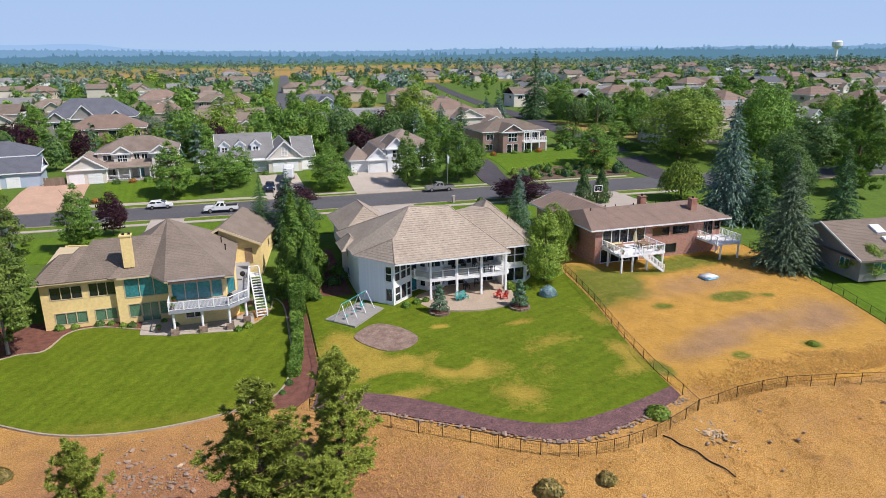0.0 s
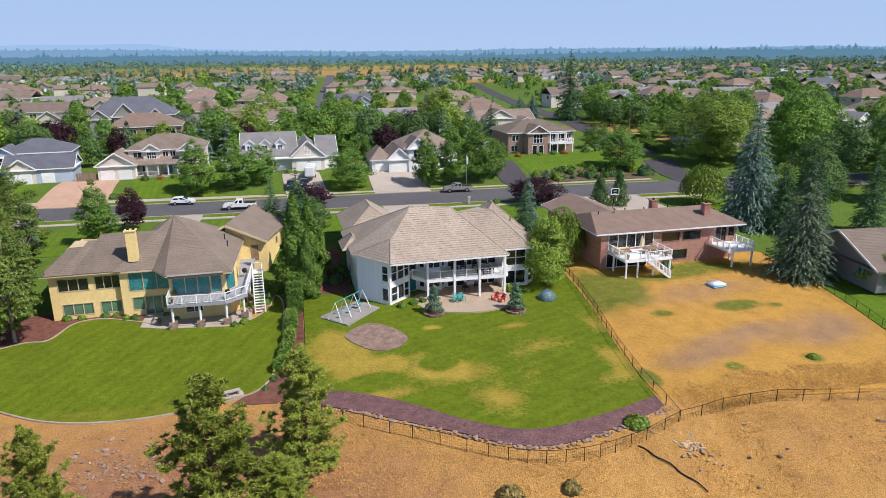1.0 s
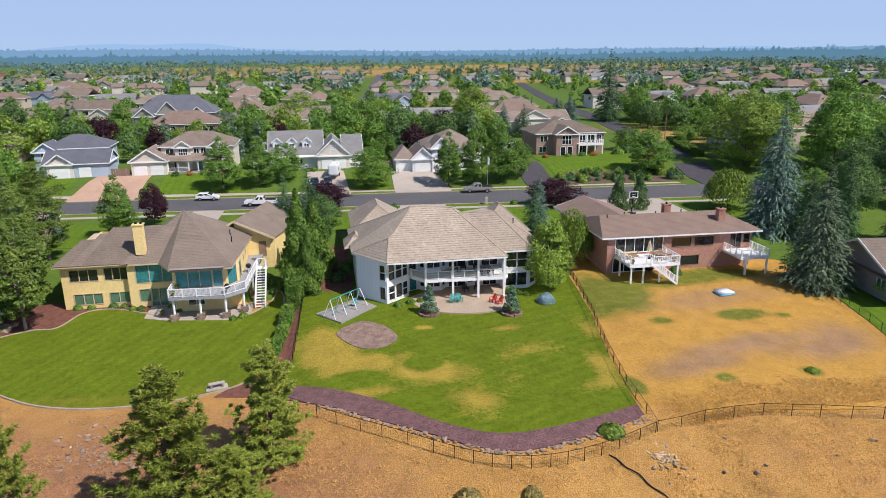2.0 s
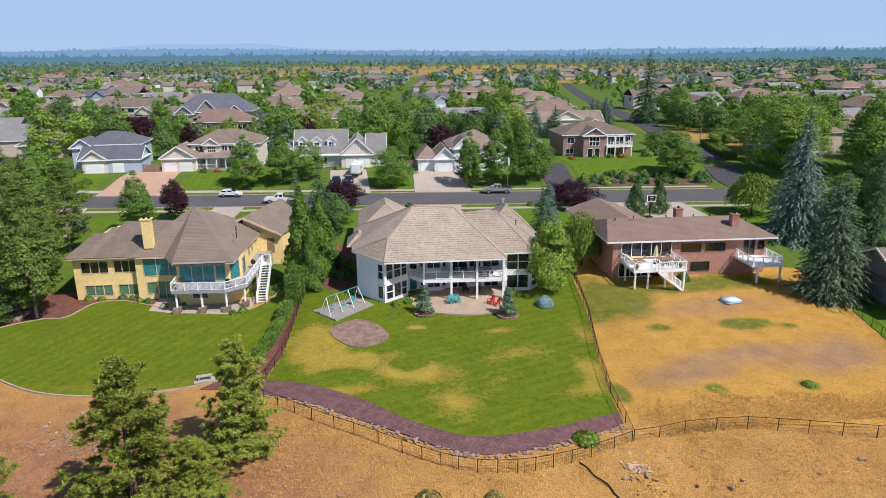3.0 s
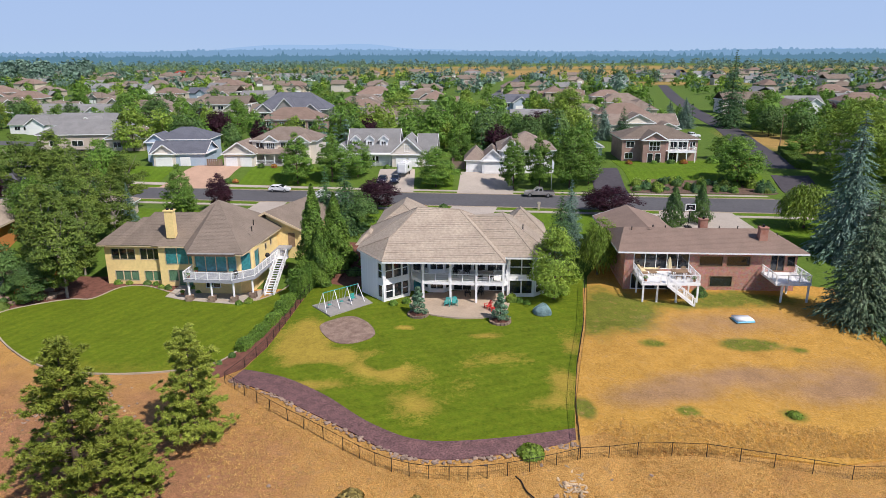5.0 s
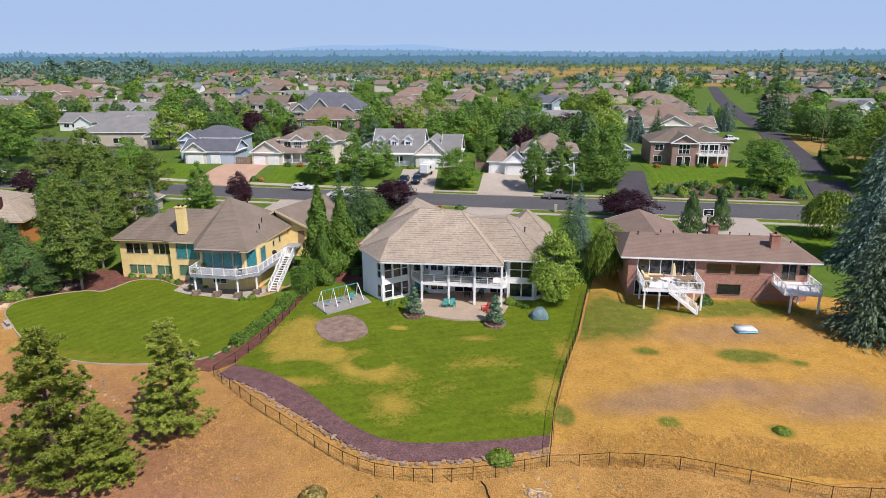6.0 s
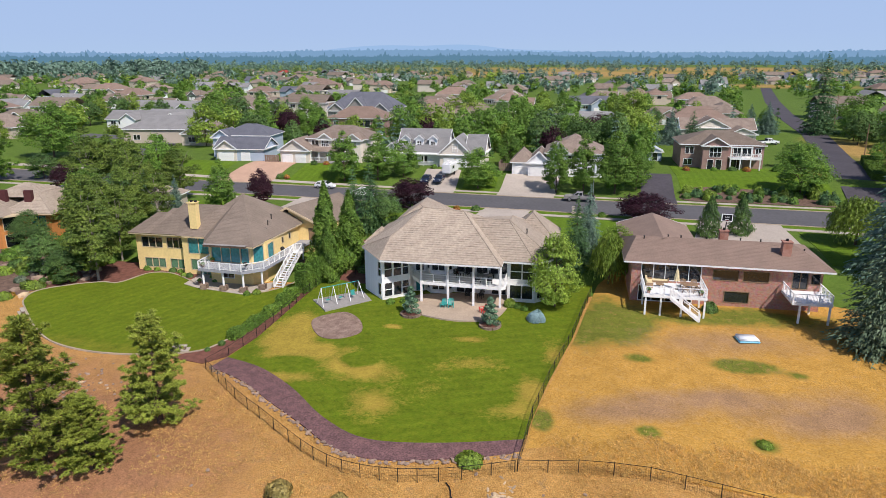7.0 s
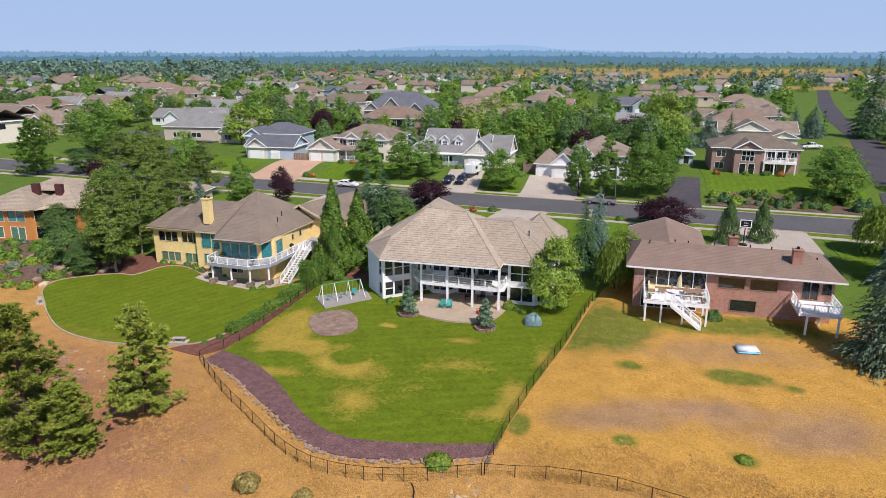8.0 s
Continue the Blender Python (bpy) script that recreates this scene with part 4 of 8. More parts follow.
    v = [g.verts.new(p) for p in ((-1.0, 91.0, 5.4), (4.4, 91.0, 5.4), (-0.9, 91.0, 8.0), (-1.0, 91.25, 5.4), (4.4, 91.25, 5.4), (-0.9, 91.25, 8.0))]
    for f in ((0, 1, 2), (5, 4, 3), (0, 2, 5, 3), (1, 4, 5, 2), (0, 3, 4, 1)):
        g.faces.new([v[i] for i in f])
    part("gable", g, Y, h)
    e0, e1, pk = (4.5, 90.3, 5.5), (8.0, 103.2, 5.2), (-0.9, 90.3, 8.15)
    pk1 = (2.8, 103.2, 8.1)
    roof(h, [[e0, e1, pk1, pk], [(-0.5, 103.2, 5.3), (-4.2, 90.3, 6.2), pk, pk1]], M["brown_roof"], 0.3, 0.015)
    bm = bmesh.new()
    stick(bm, Vector(pk) + Vector((0, -0.05, -0.1)), Vector(e0) + Vector((0, -0.05, -0.1)), 0.08, 0.3)
    stick(bm, Vector(pk) + Vector((0, -0.05, -0.1)), (-4.2, 90.25, 6.1), 0.08, 0.3)
    part("barge_board", bm, M["yellow_trim"], h)
    bm = boxes((2.2, 3.2, 90.93, 91.05, 2.8, 4.9))
    part("door", bm, M["wood"], h, "brown side door")
    # deck
    F = 3.0
    deck = [(-6.8, 74.7), (-0.4, 74.3), (1.9, 76.3), (2.7, 91.0), (0.75, 91.0), (0.75, 79.6), (-0.6, 77.75), (-6.8, 77.75)]
    bm = bmesh.new()
    prism(bm, deck, F - 0.35, F)
    part("deck_floor", bm, M["deck_grey"], h, "grey deck floor")
    railing(h, [(-6.75, 78.2), (-6.75, 74.75), (-0.45, 74.35), (1.8, 76.35), (2.35, 85.0)], F, M["white"], 1.0, 1.5)
    for x, y in ((-6.4, 75.1), (-3.4, 74.9), (-0.5, 74.8), (1.4, 76.4), (2.0, 82), (2.3, 88)):
        bm = bmesh.new()
        bar(bm, (x, y, 0.8), (x, y, F - 0.3), 0.14, 10)
        col = part("column", bm, M["white"], h)
        bm = bmesh.new()
        rnd = random.Random(int(x * 10 + y))
        for k in range(4):
            for sx in (-0.28, 0, 0.28):
                for sy in (-0.28, 0.28):
                    w = 0.14
                    box(bm, x + sx - w, x + sx + w, y + sy - w, y + sy + w, k * 0.24 - 0.15, k * 0.24 + 0.1 + rnd.uniform(-0.02, 0.0))
        part("stone_pier", bm, M["stone"], col, "field stone pier")
    st_t, st_b = (3.0, 84.6, F), (3.2, 77.3, 0.1)
    stairs(h, st_t, st_b, 1.2, M["white"], 15)
    railing(h, [(2.4, 85.4), (3.6, 85.4), (3.6, 84.6)], F, M["white"], 1.0, 1.2)
    bm = boxes((2.3, 3.7, 84.5, 85.5, F - 0.2, F))
    part("landing", bm, M["white"], h)
    return h


yellow_house()
bm = bmesh.new()
prism(bm, [(-10.2, 80.5), (-10.2, 76.3), (-7.6, 75.2), (-0.2, 73.9), (2.2, 76.0), (2.2, 79.6), (-0.7, 77.7), (-6.9, 77.7), (-6.9, 80.5)], -3.3, -2.69)
tagged(part("patio", bm, M["concrete"]), "pale concrete patio under the deck", "patio", kind="structure")


# ---- brick house ----
def brick_house():
    h = thing("brick_house", 0, 0, -1.8, "low red brick house with brown roof and decks", "house")
    B, E, fr = M["mortar"], 5.2, "wood"
    wall(h, (48.9, 78.75), (70.3, 78.75), 0, E, B, [(1.2, 8.0, 2.9, 4.8, "glass", (5, 1), "white"), (1.0, 7.2, 0.2, 2.1, "glass", (4, 1), "white"), (9.4, 12.2, 3.3, 4.5, "glass", (1, 1), fr), (12.8, 15.6, 3.3, 4.5, "glass", (1, 1), fr), (10.9, 13.6, 0.6, 1.9, "glass", (1, 1), fr),
                                                 (18.2, 19.8, 2.75, 4.7, "glass", (2, 1), fr), (20.2, 21.1, 3.4, 4.6, "glass", (1, 1), fr)])
    wall(h, (70.3, 78.75), (70.3, 89), 0, E, B)
    wall(h, (70.3, 89), (57.0, 89), 0.5, E, B)
    wall(h, (57.0, 89), (57.0, 97), 1, E, B)
    wall(h, (57.0, 97), (48.9, 97), 1, E, B)
    wall(h, (48.9, 97), (48.9, 78.75), 0, E, B)
    z = E + 0.02
    soffit(h, [(47.9, 78.2), (71.3, 77.8), (71.3, 89.8), (57.8, 89.8), (57.8, 97.8), (47.9, 97.8)], z, M["white"])
    zr = 7.0
    roof(h, [[(47.9, 78.2, z), (71.3, 77.8, z), (67.8, 83.4, zr), (49.6, 83.6, zr)], [(71.3, 77.8, z), (71.3, 89.8, z), (67.8, 83.4, zr)], [(71.3, 89.8, z), (47.9, 89.8, z), (49.6, 83.6, zr), (67.8, 83.4, zr)], [(47.9, 89.8, z), (47.9, 78.2, z), (49.6, 83.6, zr)]], M["red_roof"], 0.3, 0.012)
    roof(h, gable_faces(47.9, 57.8, 83.0, 97.8, z, 1.75, "y"), M["red_roof"], 0.3, 0.012)
    gable_wall(h, 47.9, 57.8, 84.0, 97.8, z, 1.7, M["grey_wall"])
    for x, y, z0, z1 in ((66.6, 81.0, 5.6, 7.75), (60.2, 84.6, 6.4, 7.9)):
        bm = boxes((x - 0.5, x + 0.5, y - 0.45, y + 0.45, z0, z1), (x - 0.58, x + 0.58, y - 0.53, y + 0.53, z1, z1 + 0.12))
        c = part("chimney", bm, M["brick"], h)
        bm = bmesh.new()
        bar(bm, (x, y, z1 + 0.1), (x, y, z1 + 0.4), 0.16, 8)
        part("flue", bm, M["dark_metal"], c)
    for x, y, zz in ((50.5, 83, 6.9), (53.5, 84, 6.9), (55, 83.6, 6.95), (58, 83.5, 6.95), (62, 83.6, 6.95), (64.3, 83.4, 6.95), (69, 82.3, 6.3)):
        roof_vent(h, x, y, zz, 0.3)
    F = 2.55
    # large deck
    bm = boxes((50.0, 57.0, 73.9, 78.72, F - 0.3, F))
    part("deck_floor", bm, M["white"], h)
    for x, y in ((50.3, 74.1), (52.0, 74.1), (54.3, 74.1), (56.8, 74.1), (50.3, 77.5), (56.8, 77.5)):
        bm = boxes((x - 0.1, x + 0.1, y - 0.1, y + 0.1, -0.2, F - 0.28))
        part("column", bm, M["white"], h)
    railing(h, [(50.1, 79.4), (50.1, 74.0), (52.3, 74.0)], F, M["white"], 1.0, 1.6)
    railing(h, [(53.3, 74.0), (56.9, 74.0), (56.9, 79.4)], F, M["white"], 1.0, 1.6)
    stairs(h, (52.9, 73.5, F), (56.2, 73.3, 0.05), 1.0, M["white"], 13)
    # small deck
    bm = boxes((66.0, 70.2, 74.3, 78.72, F - 0.3, F))
    part("deck_floor", bm, M["white"], h)
    for x, y in ((66.9, 74.5), (70.0, 74.5), (69.0, 77.8)):
        bm = boxes((x - 0.1, x + 0.1, y - 0.1, y + 0.1, -0.3, F - 0.28))
        part("column", bm, M["white"], h)
    railing(h, [(66.1, 79.4), (66.1, 74.4), (70.1, 74.4), (70.1, 79.4)], F, M["white"], 1.0, 1.4)
    return h


BRICK = brick_house()


# ---- brown-roofed neighbour ----
def grey_house():
    h = thing("grey_house", 77.5, 61.0, -2.0, "grey-sided house with a brown shingle roof", "house", rz=-8)
    E = 3.1
    wall(h, (0, 14), (0, 0), 0, E, M["grey_wall"], [(10.5, 12.0, 1.4, 2.5, "teal_glass", (2, 1), "white")])
    wall(h, (0, 0), (16, 0), 0, E, M["grey_wall"], [(2.0, 4.2, 0.9, 2.4, "teal_glass", (2, 1), "white"), (7.0, 10, 0.3, 2.4, "teal_glass", (3, 1), "white")])
    wall(h, (16, 0), (16, 14), 0, E, M["grey_wall"])
    wall(h, (16, 14), (0, 14), 0, E, M["grey_wall"])
    soffit(h, [(-0.9, -0.9), (16.9, -0.9), (16.9, 14.9), (-0.9, 14.9)], E, M["brown_roof"])
    roof(h, gable_faces(-0.9, 16.9, -0.9, 14.9, E, 3.4, "x"), M["brown_roof"], 0.3, 0.015)
    gable_wall(h, -0.9, 16.9, -0.9, 14.9, E, 3.4, M["grey_wall"], "x", 0.85)
    for x, y, z in ((6.0, 4.6, 5.6), (6.0, 2.2, 4.6)):
        bm = bmesh.new()
        m = Matrix.Translation((x, y, z)) @ Matrix.Rotation(math.atan2(3.4, 7.9), 4, "X")
        box(bm, -0.7, 0.7, -0.9, 0.9, -0.2, 0.18, m)
        part("skylight", bm, M["white"], h, "white-framed skylight")
    return h


grey_house()


# ---- orange house ----
def orange_house():
    h = thing("orange_house", -51.0, 85.5, -2.6, "orange stucco house with pale grey tile roofs", "house", rz=10)
    O, E = M["orange_stucco"], 5.4
    wall(h, (-6, 0), (3, 0), 0, E, O, [(1.0, 4.0, 3.2, 5.0, "teal_glass", (2, 1), "yellow_trim"), (4.8, 7.8, 3.2, 5.0, "teal_glass", (2, 1), "yellow_trim"), (1.5, 3.6, 0.4, 2.2, "green_glass", (2, 1), "white"), (5.0, 7.5, 0.1, 2.2, "green_glass", (2, 1), "white")])
    wall(h, (3, 0), (5.5, 3.0), 0, E, O, [(0.5, 3.2, 3.0, 5.0, "glass", (1, 1), "yellow_trim"), (0.5, 3.2, 0.2, 2.2, "glass", (1, 1), "yellow_trim")])
    wall(h, (5.5, 3.0), (9.5, 3.0), 0, E, O, [(0.8, 3.2, 3.0, 4.8, "teal_glass", (2, 1), "yellow_trim"), (0.8, 2.2, 0.2, 2.2, "teal_glass", (1, 1), "white")])
    wall(h, (9.5, 3.0), (9.5, 15), 0, E, O)
    wall(h, (9.5, 15), (-6, 15), 0, E, O)
    wall(h, (-6, 15), (-6, 0), 0, E, O)
    z = E + 0.02
    soffit(h, [(-6.8, -0.9), (3.4, -0.9), (6.0, 2.1), (10.4, 2.1), (10.4, 15.8), (-6.8, 15.8)], z, M["yellow_trim"])
    roof(h, hip_faces(-6.8, 4.0, -0.9, 12, z, 2.6), M["tile_roof"])
    roof(h, hip_faces(1.5, 10.4, 2.1, 15.8, z, 2.4), M["tile_roof"])
    roof(h, hip_faces(-2.5, 6.5, 6, 14, z + 1.9, 1.7), M["tile_roof"])
    for x, y in ((0.8, 5.2), (5.2, 5.0)):
        bm = boxes((x - 0.6, x + 0.6, y - 0.4, y + 0.4, 6.5, 8.7))
        part("chimney", bm, M["dark_red"], h, "dark red chimney block")
    return h


orange_house()


# ---- trees ----
def quads(c, n, u, w, h, rng):
    """Leaf blades: centres c, facing n, long axis near u, half width w and half length h; one small rhombus each."""
    n = n / np.linalg.norm(n, axis=1, keepdims=True)
    a = np.cross(n, u)
    a /= np.linalg.norm(a, axis=1, keepdims=True) + 1e-9
    b = np.cross(a, n)
    w, h = w[:, None], h[:, None]
    v = np.stack([c - b * h * 0.8 - a * w, c - b * h * 0.8 + a * w, c + b * h * 1.2], 1).reshape(-1, 3)
    f = np.arange(len(v)).reshape(-1, 3)
    return v, f


def leaf_mesh(name, v, f, mat):
    me = bpy.data.meshes.new(name)
    me.from_pydata(v.tolist(), [], f.tolist())
    me.materials.append(mat)
    return me


def unit(rng, k):
    v = rng.normal(size=(k, 3))
    return v / np.linalg.norm(v, axis=1, keepdims=True)


def crown_broad(rng, H, W, leaves, base=0.06, leaf=0.05, top=1.0, clumps=80, lobes=0.30, low=0.72):
    """Clumps of leaves over an upright ovoid, widest below the middle, with an uneven outline."""
    z0 = H * base
    t = rng.beta(1.25, 1.35, clumps)
    prof = np.sin(np.pi * np.clip(t, 0.02, 0.985) ** low) ** (0.62 * top)
    a = rng.uniform(0, math.tau, clumps)
    lob = 1 + 0.16 * np.sin(a * 2 + rng.uniform(0, 6)) + 0.12 * np.sin(a * 3 + t * 9 + rng.uniform(0, 6))
    r = W / 2 * prof * lob * np.sqrt(rng.uniform(0.3, 1.0, clumps)) * (1 - 0.45 * lobes)
    cc = np.stack([np.cos(a) * r, np.sin(a) * r, z0 + (H - z0) * (0.05 + 0.90 * t)], 1)
    cr = rng.uniform(0.55, 1.2, clumps) * lobes * W * 0.5 * (0.45 + 0.6 * prof)
    which = rng.choice(clumps, leaves, p=cr ** 2 / (cr ** 2).sum())
    o = unit(rng, leaves)
    o[:, 2] = np.abs(o[:, 2]) * 0.5 + o[:, 2] * 0.6
    c = cc[which] + o * (cr[which] * rng.uniform(0.45, 1.15, leaves) ** 0.6)[:, None] * np.array([1, 1, 1.05])
    s = leaf * W * rng.uniform(0.6, 1.3, leaves)
    out = (c - np.array([0, 0, H * 0.4])) * np.array([1, 1, 0.5])
    out = out / (np.linalg.norm(out, axis=1, keepdims=True) + 1e-6)
    nrm = o * 0.8 + out * 0.6 + rng.normal(size=o.shape) * 0.5 + np.array([0, 0, 0.25])
    return quads(c, nrm, unit(rng, leaves) + np.array([0, 0, 0.4]), s * 0.6, s, rng)


def crown_spruce(rng, H, W, levels=26, per=13, along=8, droop=0.30, size=0.05, base=0.03, power=0.85):
    """Tiers of drooping sprays on a narrowing cone."""
    C, N, U, S = [], [], [], []
    for i in range(levels):
        t = (i + rng.uniform(-0.3, 0.3)) / levels
        z = H * (base + (1 - base) * max(0, t))
        R = W / 2 * (1 - t) ** power * rng.uniform(0.82, 1.1) + 0.1
        k = max(4, int(per * (1 - t) ** 0.6))
        for j in range(k):
            a = rng.uniform(0, math.tau)
            L = R * rng.uniform(0.72, 1.12)
            dirv = np.array([math.cos(a), math.sin(a), 0])
            side = np.array([-dirv[1], dirv[0], 0])
            m = max(3, int(along * (0.35 + 0.65 * (1 - t))))
            for q in range(m):
                s = (q + 0.6) / m
                wob = rng.uniform(-1, 1)
                p = dirv * L * s + side * wob * L * 0.20 * (1.15 - s) + np.array([0, 0, z - droop * L * s * s + 0.10 * L * s - abs(wob) * 0.05 * L])
                C.append(p)
                N.append(np.array([0, 0, 1.0]) + dirv * rng.uniform(0.0, 0.9) + side * wob * 0.9 + rng.normal(size=3) * 0.5)
                U.append(dirv + side * wob * 0.8 - np.array([0, 0, droop * s]))
                S.append(size * W * rng.uniform(0.7, 1.3) * (0.55 + 0.45 * (1 - t)))
    C, N, U, S = map(np.array, (C, N, U, S))
    return quads(C, N, U, S * 0.62, S * 1.5, rng)


def crown_cedar(rng, H, W, leaves, base=0.0, size=0.035):
    """Upright sprays over a tall narrow cone with bulges."""
    t = rng.uniform(0, 1, leaves) ** 1.25
    a = rng.uniform(0, math.tau, leaves)
    bulge = 0.82 + 0.18 * np.sin(a * 3 + t * 17) + 0.10 * np.sin(a * 7 - t * 40)
    R = W / 2 * (1 - t) ** 0.8 * bulge * (0.75 + 0.25 * np.clip(t / 0.12, 0, 1)) * rng.uniform(0.72, 1.05, leaves)
    o = np.stack([np.cos(a), np.sin(a), np.full(leaves, 0.25)], 1)
    c = np.stack([np.cos(a) * R, np.sin(a) * R, H * (base + t * (1 - base))], 1)
    s = size * H * 0.55 * rng.uniform(0.6, 1.3, leaves)
    u = np.tile([0.0, 0, 1.0], (leaves, 1)) + o * 0.3 + rng.normal(size=(leaves, 3)) * 0.2
    return quads(c, o + rng.normal(size=o.shape) * 0.5, u, s * 0.4, s, rng)


def crown_pine(rng, H, W, branches=110, needles=40, needle=0.31, per=1.0):
    """Upswept branches carrying round brushes of needles, with gaps between; also returns the branches."""
    C, N, U, S, limbs = [], [], [], [], []
    for i in range(branches):
        t = 0.05 + 0.93 * (i + rng.uniform(0, 1)) / branches
        z = H * t
        R = W / 2 * (1.03 - t) ** 0.6 * rng.uniform(0.36, 1.2) * (0.7 + 0.3 * min(1, t / 0.2))
        a = i * 2.4 + rng.uniform(-0.5, 0.5)
        dirv = np.array([math.cos(a), math.sin(a), 0])
        side = np.array([-dirv[1], dirv[0], 0])
        rise = rng.uniform(0.0, 0.3) + 0.45 * t
        tip = np.array([0, 0, z]) + dirv * R + np.array([0, 0, R * rise])
        limbs.append((np.array([0, 0, z - 0.1]), tip, 0.035 * (1.2 - t) * H / 12))
        for q in range(max(3, int((2 + R * 2.4) * per))):
            s = rng.uniform(0.35, 1.03)
            wob = rng.uniform(-1, 1)
            p = np.array([0, 0, z]) + dirv * R * s + side * wob * R * 0.36 * (1.1 - s * 0.5) + np.array([0, 0, R * rise * s * s + rng.uniform(-0.05, 0.3)])
            d = unit(rng, needles) + np.array([0, 0, 0.45]) + dirv * 0.35
            d /= np.linalg.norm(d, axis=1, keepdims=True)
            ln = needle * rng.uniform(0.75, 1.2, needles) * rng.uniform(0.85, 1.2)
            C.append(p + d * (ln * 0.62)[:, None])
            U.append(d)
            N.append(np.cross(d, unit(rng, needles)) + np.array([0.1, -0.15, 0.45]))
            S.append(ln)
    C, N, U, S = map(np.concatenate, (C, N, U, S))
    v, f = quads(C, N, U, S * 0.17, S * 0.6, rng)
    return v, f, limbs


def crown_weeping(rng, H, W, strands=150, along=12, leaf=0.05):
    """Leaves along strands that arch out and hang."""
    C, U = [], []
    for i in range(strands):
        a, r = rng.uniform(0, math.tau), W / 2 * math.sqrt(rng.uniform(0.05, 1))
        zt = H * (0.62 + 0.36 * (1 - (2 * r / W) ** 2)) * rng.uniform(0.85, 1.02)
        ln = H * rng.uniform(0.2, 0.5)
        for q in range(along):
            s = q / along
            C.append((math.cos(a) * r * (0.85 + 0.2 * s) + rng.normal() * 0.12, math.sin(a) * r * (0.85 + 0.2 * s) + rng.normal() * 0.12, max(0.12 * H, zt - ln * s)))
            U.append((math.cos(a) * 0.3, math.sin(a) * 0.3, -1))
    C, U = np.array(C), np.array(U)
    s = leaf * W * rng.uniform(0.6, 1.3, len(C))
    nn = C * np.array([1, 1, 0]) + rng.normal(size=C.shape) * W * 0.15 + np.array([0, 0, 0.3])
    return quads(C, nn, U, s * 0.45, s * 1.2, rng)


def trunk_bm(H, r, limbs=(), rng=None, top=0.8):
    bm = bmesh.new()
    n, prev = 6, None
    off = (0.0, 0.0)
    for i in range(n):
        a, b = H * top * i / n, H * top * (i + 1) / n
        o2 = (off[0] + (rng.uniform(-0.03, 0.03) * H * 0.1 if rng is not None else 0), off[1] + (rng.uniform(-0.03, 0.03) * H * 0.1 if rng is not None else 0))
        bar(bm, (off[0], off[1], a - (0.4 if i == 0 else 0.02)), (o2[0], o2[1], b), r * (1 - 0.85 * i / n) * (1.25 if i == 0 else 1), 7, r * (1 - 0.85 * (i + 1) / n))
        off = o2
    for p, q, w in limbs:
        bar(bm, p, q, w, 4, w * 0.3)
    return bm


